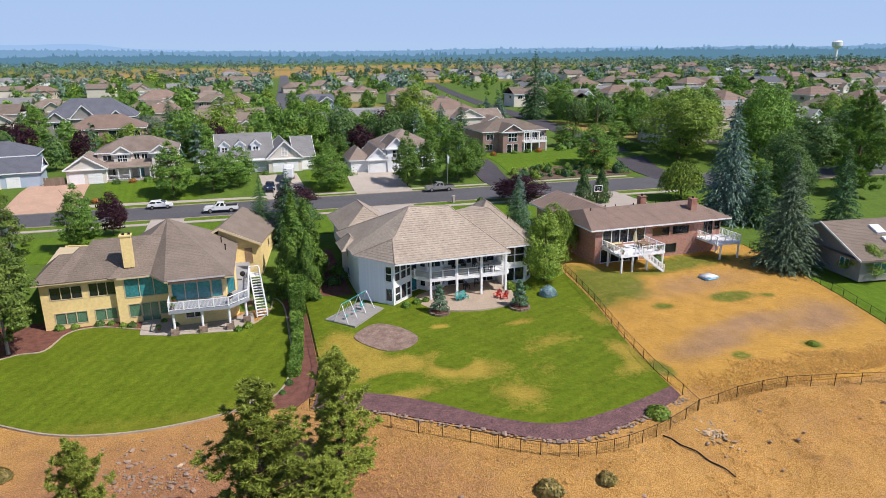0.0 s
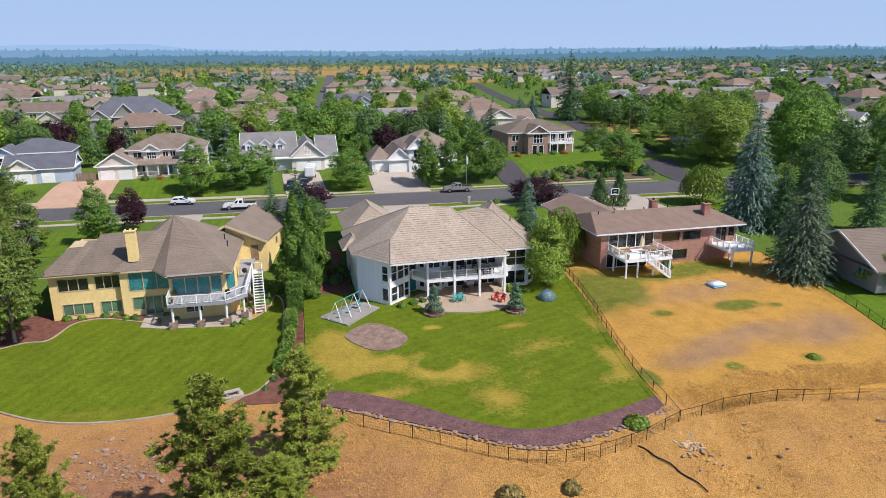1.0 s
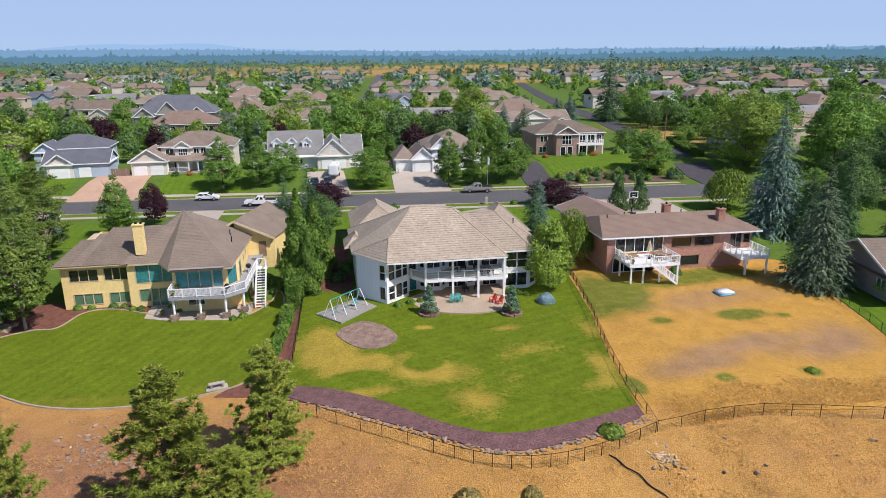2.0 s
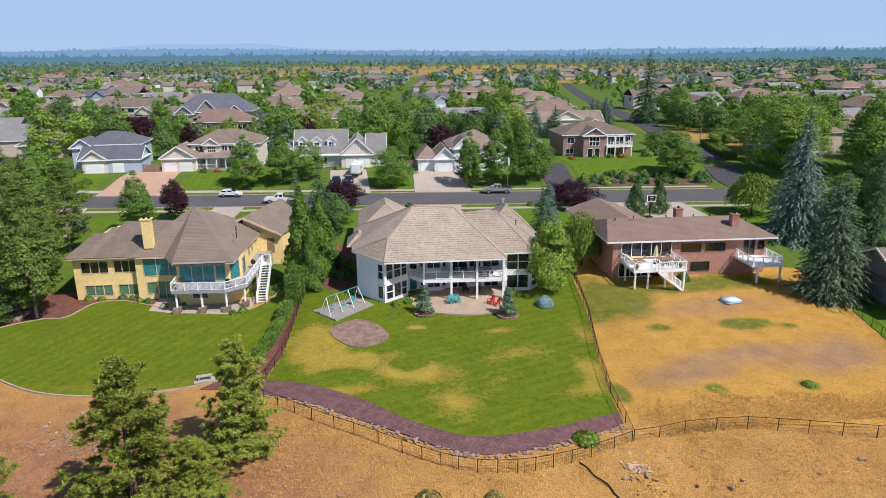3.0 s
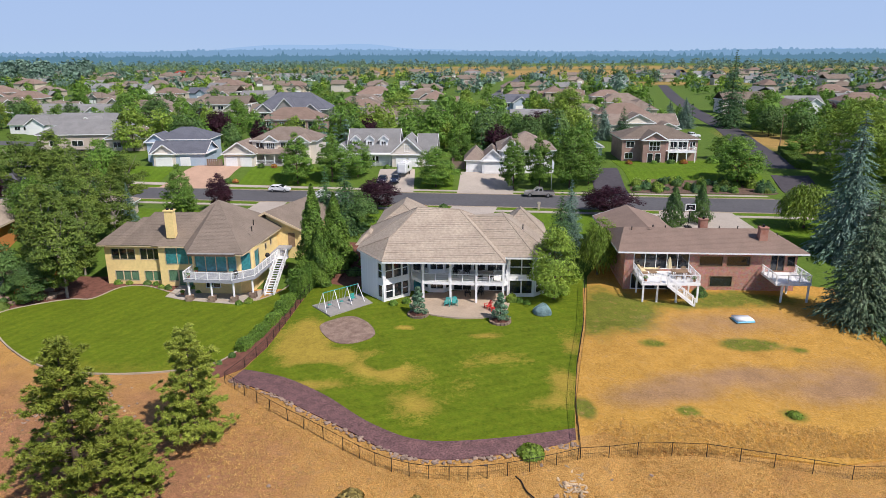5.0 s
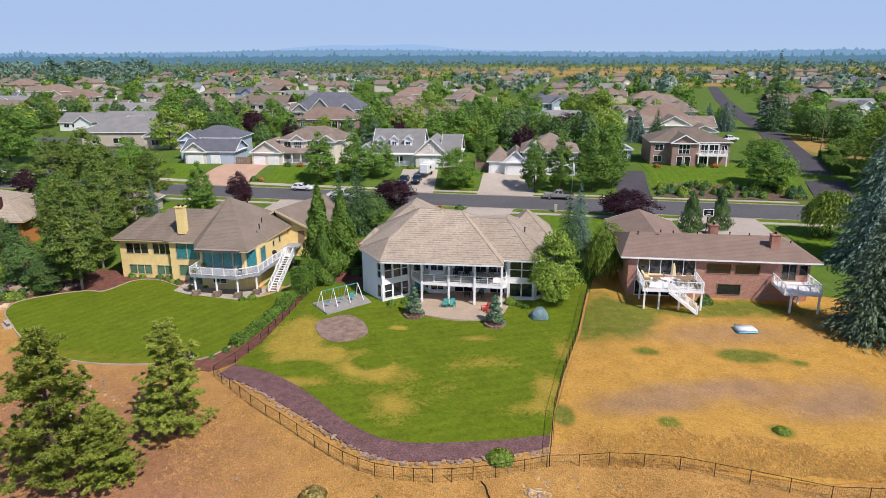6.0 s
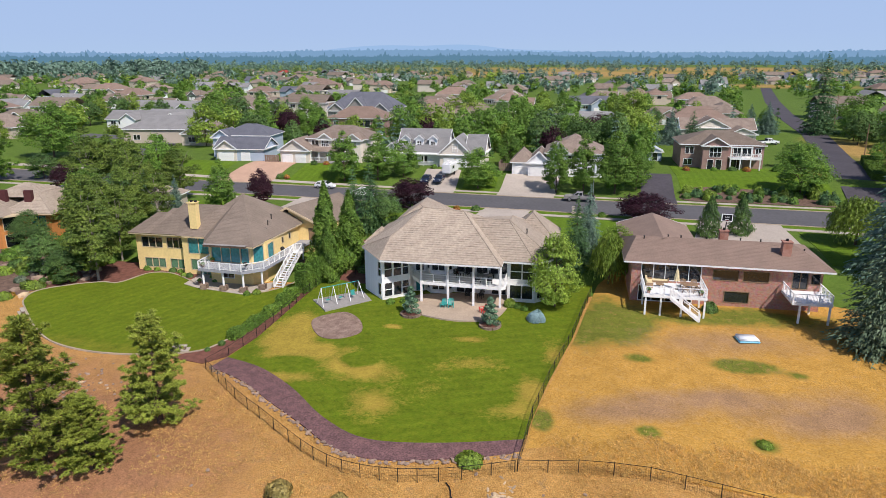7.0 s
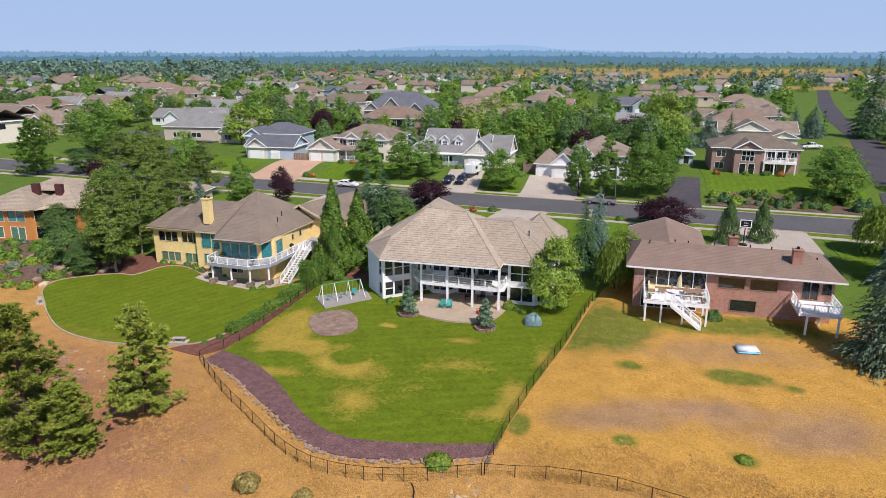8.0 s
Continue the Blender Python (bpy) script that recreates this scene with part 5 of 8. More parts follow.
def tree_model(name, kind, H, W, seed, detail=1.0):
    """One tree (trunk and crown parts) at the origin; returns the thing."""
    rng = np.random.default_rng(seed)
    T = thing(name, 0, 0, 0, "", "")
    limbs, bark = [], M["bark"]
    fine = detail ** 0.45
    if kind == "pine":
        v, f, lm = crown_pine(rng, H, W, 115, 42, 0.23, 1.7)
        limbs, mat, r = lm, "needle_pine", 0.018 * H
    elif kind == "pine_far":
        v, f, lm = crown_pine(rng, H, W, 80, 26, 0.42, 1.1)
        limbs, mat, r = lm[::3], "leaf_mid", 0.018 * H
    elif kind in ("spruce", "bspruce", "gspruce"):
        v, f = crown_spruce(rng, H, W, int(34 * detail), 22 if detail > 1 else 17, int((23 if detail > 1 else 10) * detail ** 0.5), size=(0.0205 if detail > 1 else 0.044) / detail ** 0.4)
        mat, r = {"spruce": "needle", "bspruce": "needle_blue", "gspruce": "needle_grey"}[kind], 0.016 * H
    elif kind == "arb":
        v, f = crown_cedar(rng, H, W, int(14000 * detail), 0.0, 0.026)
        mat, r = "needle_arb", 0.012 * H
    elif kind == "conif":
        v, f = crown_cedar(rng, H, W, int(4200 * detail), 0.05, 0.05)
        mat, r = "leaf_dark", 0.014 * H
    elif kind == "willow":
        v, f = crown_weeping(rng, H, W, int(600 * detail), 14, 0.031 / fine)
        mat, r = "leaf_light", 0.02 * H
    elif kind == "birch":
        v, f = crown_broad(rng, H, W, int(11000 * detail), 0.05, 0.0185 / fine, 0.9, 110, 0.24)
        v2, f2 = crown_weeping(rng, H, W * 0.8, int(120 * detail), 12, 0.02 / fine)
        f = np.concatenate([f, f2 + len(v)])
        v = np.concatenate([v, v2])
        mat, r = "leaf_mid", 0.015 * H
    elif kind == "poplar":
        v, f = crown_broad(rng, H, W, int(12500 * detail), 0.10, 0.0235 / fine, 0.75, 95, 0.27)
        mat, r, bark = "leaf_olive", 0.013 * H, M["pale_bark"]
    elif kind == "column":
        v, f = crown_broad(rng, H, W, int(11000 * detail), 0.04, 0.0245 / fine, 1.15, 95, 0.30, 0.56)
        mat, r = "leaf_mid", 0.014 * H
    elif kind == "great":
        v, f = crown_broad(rng, H, W, int(24000 * detail), 0.04, 0.0125 / fine, 0.8, 170, 0.2)
        mat, r = "leaf_light", 0.017 * H
    else:
        v, f = crown_broad(rng, H, W, int(10500 * detail), 0.04, 0.0195 / fine, 0.85)
        mat, r = {"plum": "leaf_plum", "grey": "leaf_grey", "light": "leaf_light", "dark": "leaf_dark"}.get(kind, "leaf_mid"), 0.017 * H
    if not limbs and "spruce" not in kind and kind not in ("arb", "conif") and detail > 0.5:
        for i in range(9):
            a, t = rng.uniform(0, math.tau), rng.uniform(0.22, 0.6)
            limbs.append(((0, 0, H * t), (math.cos(a) * W * 0.33, math.sin(a) * W * 0.33, H * min(0.92, t + rng.uniform(0.15, 0.35))), r * 0.45))
    part("trunk", trunk_bm(H, r, limbs, None, 0.93 if "spruce" in kind or "pine" in kind else 0.8), bark, T)
    c = new("crown", leaf_mesh("crown", v, f, M[mat]))
    c.parent = T
    return T


M["pale_bark"] = material("pale_grey_bark", (0.34, 0.30, 0.25), 0.9, vary=0.3, scale=2)
MODELS = {}
LOOKS = {
    "pine": ("pine_tree", "young ponderosa pine with bushy yellow-green needles", 12.5, 6.6), "pine_far": ("pine_tree", "tall pine with open layered green crown", 14, 9),
    "spruce": ("spruce_tree", "dark green conical spruce", 11, 6.2), "bspruce": ("spruce_tree", "blue-green spruce with drooping tiers", 15, 9.5),
    "gspruce": ("spruce_tree", "grey-green spruce with heavy drooping boughs", 15, 9.5), "poplar": ("poplar_tree", "tall slender leafy tree with pale trunk", 14, 7),
    "arb": ("cedar_tree", "tall narrow green cedar", 14, 4.4), "conif": ("juniper_tree", "small dense dark green conifer", 6, 5),
    "willow": ("willow_tree", "small weeping light green tree", 7, 5.4), "birch": ("birch_tree", "large birch with loose green crown", 14, 12),
    "column": ("hornbeam_tree", "upright oval green street tree", 11.5, 6.8), "round": ("maple_tree", "full round green leafy tree", 10, 9),
    "light": ("ash_tree", "bright yellow-green leafy tree", 11, 9.5), "dark": ("oak_tree", "dense dark green leafy tree", 10, 9),
    "great": ("maple_tree", "great broad bright green leafy tree", 17, 19),
    "plum": ("plum_tree", "round dark purple-leaved plum tree", 6, 6), "grey": ("olive_tree", "silvery grey-green leafy tree", 7, 8),
}


def plant(kind, x, y, H, W, seed=0, low=False, group=""):
    """A tree of that kind at x, y with its height and width."""
    variants = 2 if low else {"pine": 3, "bspruce": 2, "arb": 2}.get(kind, 2)
    key = (kind, seed % variants, low)
    nm, lb, h0, w0 = LOOKS[kind]
    if key not in MODELS:
        MODELS[key] = tree_model(nm, kind, h0, w0, 11 + 7 * (seed % variants) + len(kind) * 3, (0.1 if low == 2 else 0.24) if low else (1.7 if kind in ("bspruce", "gspruce") else 1.2 if kind == "spruce" else 1.0))
        ob = MODELS[key]
    else:
        ob = copy_thing(MODELS[key], pose(0, 0, 0))
    m = Matrix.Translation((x, y, ground_z(x, y) - 0.05)) @ Matrix.Rotation(seed * 2.399, 4, "Z") @ Matrix.Diagonal((W / w0, W / w0, H / h0, 1))
    ob.matrix_basis = m
    return tagged(ob, lb, "tree", group)


NEAR_TREES = [("pine", 6.7, 45.0, 10.2, 7.4), ("pine", 0.5, 38.4, 12.8, 9.4), ("pine", 4.6, 38.6, 6.6, 6.2), ("pine", -9.5, 38.2, 11.0, 6.0)]
YARD_TREES = [("poplar", -22.8, 75.6, 13.4, 7.0), ("poplar", -27.0, 79.5, 14.5, 7.0), ("dark", -31.3, 76.0, 7.4, 5.8), ("spruce", -33.3, 103.0, 8.4, 4.6), ("bspruce", -29.7, 106.2, 7.0, 3.6), ("dark", -38.0, 102.1, 8.0, 7.2),
              ("poplar", -54.0, 114.6, 14.2, 7.6), ("poplar", -49.0, 117.4, 14.8, 7.6), ("poplar", -44.5, 114.0, 13.6, 7.0), ("birch", -39.5, 117.0, 13.2, 8.2), ("poplar", -34.5, 115.6, 11.4, 6.6), ("poplar", -29.0, 91.5, 12.4, 6.4), ("poplar", -27.4, 97.0, 10.6, 6.0), ("poplar", -36.5, 104.5, 12.6, 6.6), ("dark", -42.0, 99.0, 9.0, 6.4), ("poplar", -25.6, 84.6, 12.0, 5.6), ("column", -20.0, 105.0, 10.4, 5.4), ("plum", -16.8, 113.9, 7.0, 5.0), ("arb", 8.0, 83.2, 13.4, 6.6), ("arb", 10.0, 87.4, 11.0, 6.6)]
SIDE_TREES = [("arb", 9.2, 81.0, 8.6, 4.2), ("spruce", 9.2, 100.0, 11.6, 7.6), ("spruce", 5.4, 103.0, 10.4, 5.4), ("dark", 10.9, 100.5, 6.8, 6.6), ("plum", 11.8, 116.5, 6.0, 8.2), ("spruce", 42.2, 90.7, 10.4, 6.4), ("bspruce", 43.9, 93.2, 11.2, 5.4),
              ("light", 39.9, 76.4, 9.4, 7.0), ("willow", 46.6, 84.6, 7.2, 5.4), ("plum", 53.9, 113.5, 5.2, 9.6), ("conif", 62.5, 105.5, 6.6, 5.4), ("conif", 67.5, 107.6, 6.6, 5.0), ("light", 47.6, 88.6, 7.0, 5.0)]
STREET_TREES = [("round", 21.4, 137.1, 8.7, 8.2), ("column", 37.8, 136.0, 12.0, 6.0), ("column", 43.3, 136.6, 12.6, 5.8), ("column", 49.6, 136.8, 13.2, 7.4), ("round", 54.0, 139.5, 8.6, 6.6), ("column", -8.8, 138.7, 11.5, 7.4), ("column", -1.5, 140.2, 10.8, 7.2), ("round", 3.7, 142.8, 8.4, 6.8), ("round", 85.2, 139.5, 10.2, 10.4),
                ("bspruce", 83.6, 92.6, 21.0, 12.4), ("gspruce", 73.5, 69.3, 16.0, 10.8), ("spruce", 86.5, 88.0, 12.0, 6.8), ("great", 110.8, 141.7, 17.6, 20.0), ("birch", 128.1, 133.5, 19.3, 16.4), ("pine_far", 118.4, 97.5, 20.0, 12.4)]
BLOCK_TREES = [("willow", 83.1, 104.6, 7.6, 8.6), ("spruce", 119.9, 242.8, 27.0, 13.6), ("round", 132.4, 245.2, 13.0, 15.0), ("light", 56.4, 195.1, 16.0, 14.8), ("light", 4.9, 217.2, 14.5, 13.8), ("round", 24.6, 213.7, 11.5, 11.5), ("plum", 47.1, 198.1, 9.5, 10.7), ("spruce", -13.4, 236.6, 13.0, 10.3),
               ("grey", -19.8, 227.8, 7.9, 9.6), ("round", 12.7, 226.8, 9.5, 12.3), ("round", 26.3, 155.4, 7.6, 6.6), ("light", 31.4, 230.2, 10.5, 14.5), ("plum", -51.7, 207.5, 8.9, 8.1), ("round", -44.9, 205.5, 12.7, 8.0), ("bspruce", 62.3, 203.6, 10.5, 8.4), ("bspruce", 68.4, 204.8, 10.5, 8.4)]
LEFT_TREES = [("dark", -26.0, 73.6, 6.0, 4.6), ("poplar", -30.5, 84.0, 13.6, 6.4), ("poplar", -34.0, 91.0, 12.5, 6.4), ("round", -40.0, 97.0, 10.0, 8.0), ("spruce", -36.5, 98.0, 9.0, 4.6)]
RIGHT_TREES = [("dark", 121, 152, 15, 14), ("birch", 141, 143, 18, 14), ("round", 132, 160, 15, 14), ("light", 121, 168, 9, 10), ("round", 128, 120, 12, 12), ("dark", 146, 122, 16, 14), ("dark", 139, 112, 15, 13), ("round", 112, 172, 5.5, 7), ("dark", 152, 160, 14, 13), ("light", 143, 172, 11, 11), ("dark", 101, 96, 11, 9), ("spruce", 93, 88, 13, 6), ("light", 80, 62, 5.0, 5.6)]
EDGE_TREES = [("birch", -90.7, 148.1, 14.6, 14.3), ("pine_far", -88.6, 126.6, 13.1, 11.4), ("dark", -79.4, 131.2, 6.3, 7.2), ("plum", -74.1, 185.8, 4.5, 9.0), ("round", -52.3, 188.0, 10.4, 8.5), ("plum", -65.0, 121.0, 6.0, 5.6), ("round", 92.0, 164.6, 6.4, 9.1), ("bspruce", 103.0, 238.7, 10.7, 9.0), ("bspruce", 97.0, 236.7, 10.0, 8.6),
              ("spruce", 73.5, 200.0, 10.5, 8.0), ("dark", 112, 108, 11, 12), ("dark", 122, 112, 14, 15), ("round", 96, 100, 8, 9), ("dark", -44.5, 88.0, 6.0, 6.0), ("spruce", 100, 84, 14, 7), ("dark", 17, 218, 10, 11)]
for i, (k, x, y, h, w) in enumerate(NEAR_TREES + YARD_TREES + SIDE_TREES + STREET_TREES + BLOCK_TREES + EDGE_TREES + LEFT_TREES + RIGHT_TREES):
    plant(k, x, y, h, w, i)


# ---- houses across the street ----
def house(name, label, x, y, z, rz, blocks, base=-0.6):
    """A house of blocks (x0, x1, y0, y1, eave, rise, roof kind, wall, roof, front openings, garage doors) that face -y."""
    h = thing(name, x, y, z, label, "house", rz)
    for x0, x1, y0, y1, e, rise, kind, wm, rm, fo, doors in blocks:
        wall(h, (x0, y0), (x1, y0), base, e, M[wm], [(o[0], o[1], o[2] - base, o[3] - base, *o[4:]) for o in fo])
        wall(h, (x1, y0), (x1, y1), base, e, M[wm])
        wall(h, (x1, y1), (x0, y1), base, e, M[wm])
        wall(h, (x0, y1), (x0, y0), base, e, M[wm])
        o = 0.5
        X0, X1, Y0, Y1 = x0 - o, x1 + o, y0 - o, y1 + o
        soffit(h, [(X0, Y0), (X1, Y0), (X1, Y1), (X0, Y1)], e + 0.02, M["white"])
        if kind == "hip":
            roof(h, hip_faces(X0, X1, Y0, Y1, e + 0.02, rise), M[rm], 0.4, 0.015)
        else:
            roof(h, gable_faces(X0, X1, Y0, Y1, e + 0.02, rise, kind), M[rm], 0.4, 0.015)
            gable_wall(h, X0, X1, Y0, Y1, e + 0.02, rise, M[wm], kind, 0.48)
        for d0, d1 in doors:
            garage_door(h, x0 + d0, x0 + d1, y0 - 0.03, 0.0)
    return h


W2, W1 = ("glass", (2, 2), "white"), ("glass", (2, 1), "white")
h1 = house("cream_house", "cream two-storey house with brown roof and garage", -29.2, 150.4, 2.4, 0, [
    (0, 7.2, 0, 8, 3.0, 2.7, "y", "cream_wall", "tan_roof", (), ((0.5, 3.2), (3.9, 6.6))),
    (5.5, 21.0, 4.5, 15, 5.6, 2.7, "hip", "cream_wall", "tan_roof", ((1.0, 2.6, 3.9, 5.0, *W1), (7.0, 8.0, 3.9, 5.0, *W1), (8.5, 9.5, 3.9, 5.0, *W1), (2.5, 4.2, 0.6, 2.2, *W1), (7.5, 8.6, 0.0, 2.1, "teal_glass", (1, 1), "white")), ()),
    (8.6, 11.9, 3.6, 8, 5.4, 1.5, "y", "cream_wall", "tan_roof", ((0.8, 1.6, 3.7, 5.0, *W2), (1.75, 2.55, 3.7, 5.0, *W2)), ()),
    (16.0, 19.6, 2.6, 8, 5.4, 1.6, "y", "cream_wall", "tan_roof", ((0.9, 1.7, 3.7, 5.0, *W2), (1.85, 2.65, 3.7, 5.0, *W2), (0.8, 2.8, 0.6, 2.2, *W1)), ())])
# porch of the cream house
soffit(h1, [(7.0, 1.2), (15.8, 1.2), (15.8, 4.5), (7.0, 4.5)], 2.75, M["white"])
roof(h1, [[(6.9, 1.0, 2.75), (15.9, 1.0, 2.75), (15.9, 4.6, 4.0), (6.9, 4.6, 4.0)]], M["tan_roof"], 0.4, 0.015, ridges=False)
for px in (7.3, 9.4, 11.6, 13.6, 15.5):
    part("porch_post", boxes((px - 0.1, px + 0.1, 1.3, 1.5, -0.2, 2.6)), M["white"], h1)
railing(h1, [(7.3, 1.4), (11.5, 1.4)], 0.35, M["white"], 0.9, 2.0)
part("porch_floor", boxes((7.0, 15.8, 1.2, 4.5, -0.4, 0.35)), M["grey_concrete"], h1)
part("porch_steps", boxes((11.8, 13.4, 0.2, 1.2, -0.4, 0.18)), M["grey_concrete"], h1)

h2 = house("grey_roofed_house", "white and brick house with steep grey roof and dormers", 0, 150.6, 2.4, 0, [
    (0, 11.5, 2.0, 12.5, 3.1, 5.0, "x", "white_siding", "grey_roof", ((1.0, 2.4, 0.7, 2.2, *W1), (3.4, 4.5, 0.0, 2.2, "glass", (1, 1), "white"), (5.6, 7.0, 0.7, 2.2, *W1)), ()),
    (10.4, 17.6, 0, 11, 3.0, 3.8, "y", "cream_wall", "grey_roof", (), ((0.9, 3.4), (3.9, 6.4))),
    (16.5, 20.4, 1.6, 11.5, 3.0, 4.0, "x", "cream_wall", "grey_roof", (), ((0.8, 3.4),)),
    (-4.0, 0.4, 2.6, 11.0, 2.8, 2.3, "y", "white_siding", "grey_roof", ((1.2, 3.4, 0.6, 2.4, *W2),), ())])
for dx in (0.6, 3.9, 7.2):
    bmx = dx
    wall(h2, (bmx, 3.2), (bmx + 1.9, 3.2), 3.9, 5.9, M["white_siding"], [(0.45, 1.45, 0.4, 1.6, *W2)])
    part("dormer_side", boxes((bmx, bmx + 0.15, 3.3, 5.6, 4.2, 5.9), (bmx + 1.75, bmx + 1.9, 3.3, 5.6, 4.2, 5.9)), M["white_siding"], h2)
    roof(h2, gable_faces(bmx - 0.3, bmx + 2.2, 2.9, 6.6, 5.9, 1.1, "y"), M["grey_roof"], 0.4, 0.015)
    gable_wall(h2, bmx - 0.3, bmx + 2.2, 2.9, 6.4, 5.9, 1.1, M["white_siding"], "y", 0.3)
glazing(h2, Matrix.Translation((10.4, -0.05, 0)), 3.0, 4.2, 3.6, 5.2, "glass", (2, 2), "white")
soffit(h2, [(-0.4, 0.4), (10.2, 0.4), (10.2, 2.0), (-0.4, 2.0)], 2.95, M["white"])
for px in (0.2, 3.0, 6.4, 9.8):
    part("porch_post", boxes((px - 0.1, px + 0.1, 0.6, 0.8, -0.3, 2.75)), M["white"], h2)
railing(h2, [(3.4, 0.7), (9.8, 0.7)], 0.2, M["white"], 0.9, 2.0)

house("white_garage_house", "pale house with a broad brown roof and garage", 27.7, 145.0, 1.9, 0, [
    (0, 4.2, 1.0, 9, 2.9, 2.6, "hip", "white_siding", "tan_roof", (), ((0.5, 3.4),)),
    (3.6, 8.2, 0, 9, 2.9, 2.6, "y", "white_siding", "tan_roof", (), ((0.4, 4.2),)),
    (7.4, 19.5, 0.6, 14, 5.2, 3.4, "hip", "white_siding", "tan_roof", ((1.2, 2.8, 3.2, 4.6, *W2), (4.5, 6.5, 3.2, 4.6, *W2), (8.5, 10.2, 3.2, 4.6, *W2), (1.5, 3.5, 0.7, 2.2, *W1), (8, 10, 0.7, 2.2, *W1)), ()),
    (8.0, 12.0, -0.4, 6, 5.2, 2.4, "y", "white_siding", "tan_roof", ((1.2, 2.8, 3.2, 4.8, *W2),), ())])

M["mauve_brick"] = material("mauve_brick", (0.30, 0.19, 0.165), 0.9, vary=0.14, scale=1.0, second=(0.36, 0.24, 0.20))
hb = house("mauve_brick_house", "two-storey mauve brick house with white balcony", 65.2, 161.0, 2.4, 0, [
    (0, 18.0, 0, 13, 5.4, 2.6, "hip", "mauve_brick", "brown_roof", ((1.0, 2.8, 3.3, 4.7, *W1), (0.8, 2.6, 0.7, 2.0, *W1), (11.5, 13.0, 2.9, 4.9, *W1), (13.4, 15.5, 2.9, 4.9, *W1), (11.2, 13.5, 0.1, 2.1, *W1), (16.2, 17.3, 3.4, 4.6, *W1)), ()),
    (4.4, 9.8, -2.6, 6, 5.4, 1.9, "y", "mauve_brick", "brown_roof", ((1.5, 3.9, 2.9, 5.0, "glass", (3, 2), "white"), (1.2, 2.4, 0.05, 2.2, "glass", (1, 1), "white"), (3.0, 4.2, 0.05, 2.2, "glass", (1, 1), "white")), ())])
part("balcony_floor", boxes((10.4, 17.0, -2.6, -0.05, 2.35, 2.7)), M["white"], hb)
railing(hb, [(10.4, -2.5), (16.9, -2.5), (16.9, -0.1)], 2.7, M["white"], 1.0, 1.5)
for px in (10.5, 12.6, 14.8, 16.8):
    part("column", boxes((px - 0.12, px + 0.12, -2.55, -2.3, -0.5, 5.2 if px < 15 else 2.4)), M["white"], hb)
part("pergola_beam", boxes((10.3, 15.0, -2.6, -2.3, 5.0, 5.25)), M["white"], hb)
house("garden_shed", "small pale blue shed with white trim", 58.9, 169.6, 2.4, 0, [(0, 3.2, 0, 3.2, 2.3, 1.1, "y", "blue_wall", "blue_wall", ((1.0, 2.2, 0.1, 2.0, "glass", (1, 1), "white"),), ())])
house("blue_house", "light blue two-storey house with slate-grey roof", -46.5, 150.5, 2.4, 4, [
    (0, 12.5, 0, 9, 3.0, 2.4, "x", "blue_wall", "slate_roof", (), ((1.0, 4.6), (6.6, 9.0))),
    (0.6, 5.6, -0.6, 6, 3.0, 2.2, "y", "cream_wall", "slate_roof", (), ((0.5, 4.4),)),
    (-2.0, 11, 8, 18, 5.4, 2.5, "hip", "blue_wall", "slate_roof", ((3.0, 4.6, 3.5, 4.8, *W2), (8.0, 9.8, 3.5, 4.8, *W2)), ()),
    (-3.5, 1.0, 6.4, 13, 4.9, 2.0, "y", "blue_wall", "slate_roof", ((1.4, 2.8, 3.2, 4.6, *W2),), ())])
house("cream_house", "cream gabled house with grey-brown roof", 72.5, 211.0, 2.4, 0, [
    (0, 21, 3, 14, 3.6, 3.0, "x", "cream_wall", "tan_roof", ((3, 5, 1, 2.4, *W1), (17, 19, 1, 2.4, *W1)), ()),
    (3.0, 13.0, 0, 9, 4.4, 2.8, "y", "cream_wall", "tan_roof", (), ()), (12.5, 20, -3, 6, 2.9, 1.9, "y", "cream_wall", "tan_roof", (), ())])
house("brown_brick_house", "brown brick two-storey house with brown hip roof", -38.0, 206.5, 2.4, 3, [
    (0, 19.5, 0, 12, 5.8, 3.4, "hip", "mauve_brick", "red_roof", ((2, 3.4, 3.6, 5, *W1), (6, 7.4, 3.6, 5, *W1), (10, 14, 3.0, 5.2, *W1), (15, 18, 3.0, 5.0, *W1), (3, 5, 0.7, 2.2, *W1), (10, 12, 0.7, 2.2, *W1)), ())])
house("slate_roofed_house", "grey house with dark slate roof and three gables", -50.0, 237.0, 2.6, 0, [
    (0, 26, 2, 16, 6.4, 5.6, "hip", "grey_wall", "slate_roof", ((2, 4, 3.6, 5, *W1),), ()), (1, 7, -1, 8, 5.6, 2.9, "y", "grey_wall", "slate_roof", ((2, 4, 3.6, 5, *W1),), ()),
    (8, 15, 0, 8, 6.2, 4.2, "y", "grey_wall", "slate_roof", ((2.5, 4.5, 4.2, 6.0, *W1),), ()), (18, 24, -1, 8, 5.6, 3.0, "y", "grey_wall", "slate_roof", ((2, 4, 3.6, 5, *W1),), ())])
house("tan_house", "long tan house with grey-tan hipped roof", -92.0, 178.0, 2.4, 8, [
    (0, 26, 0, 14, 4.2, 3.6, "hip", "tan_wall", "grey_roof", ((3, 5, 1, 2.4, *W1), (9, 12, 1, 2.4, *W1)), ()), (20, 30, -5, 8, 3.4, 2.8, "y", "tan_wall", "tan_roof", ((2, 4, 1, 2.4, *W1),), ())])
house("low_house", "low house with pale grey-tan roof behind trees", -46.0, 101.5, -0.5, 8, [(0, 16, 0, 9, 3.0, 2.4, "hip", "tan_wall", "tile_roof", ((3, 5, 1, 2.3, *W1),), ())])
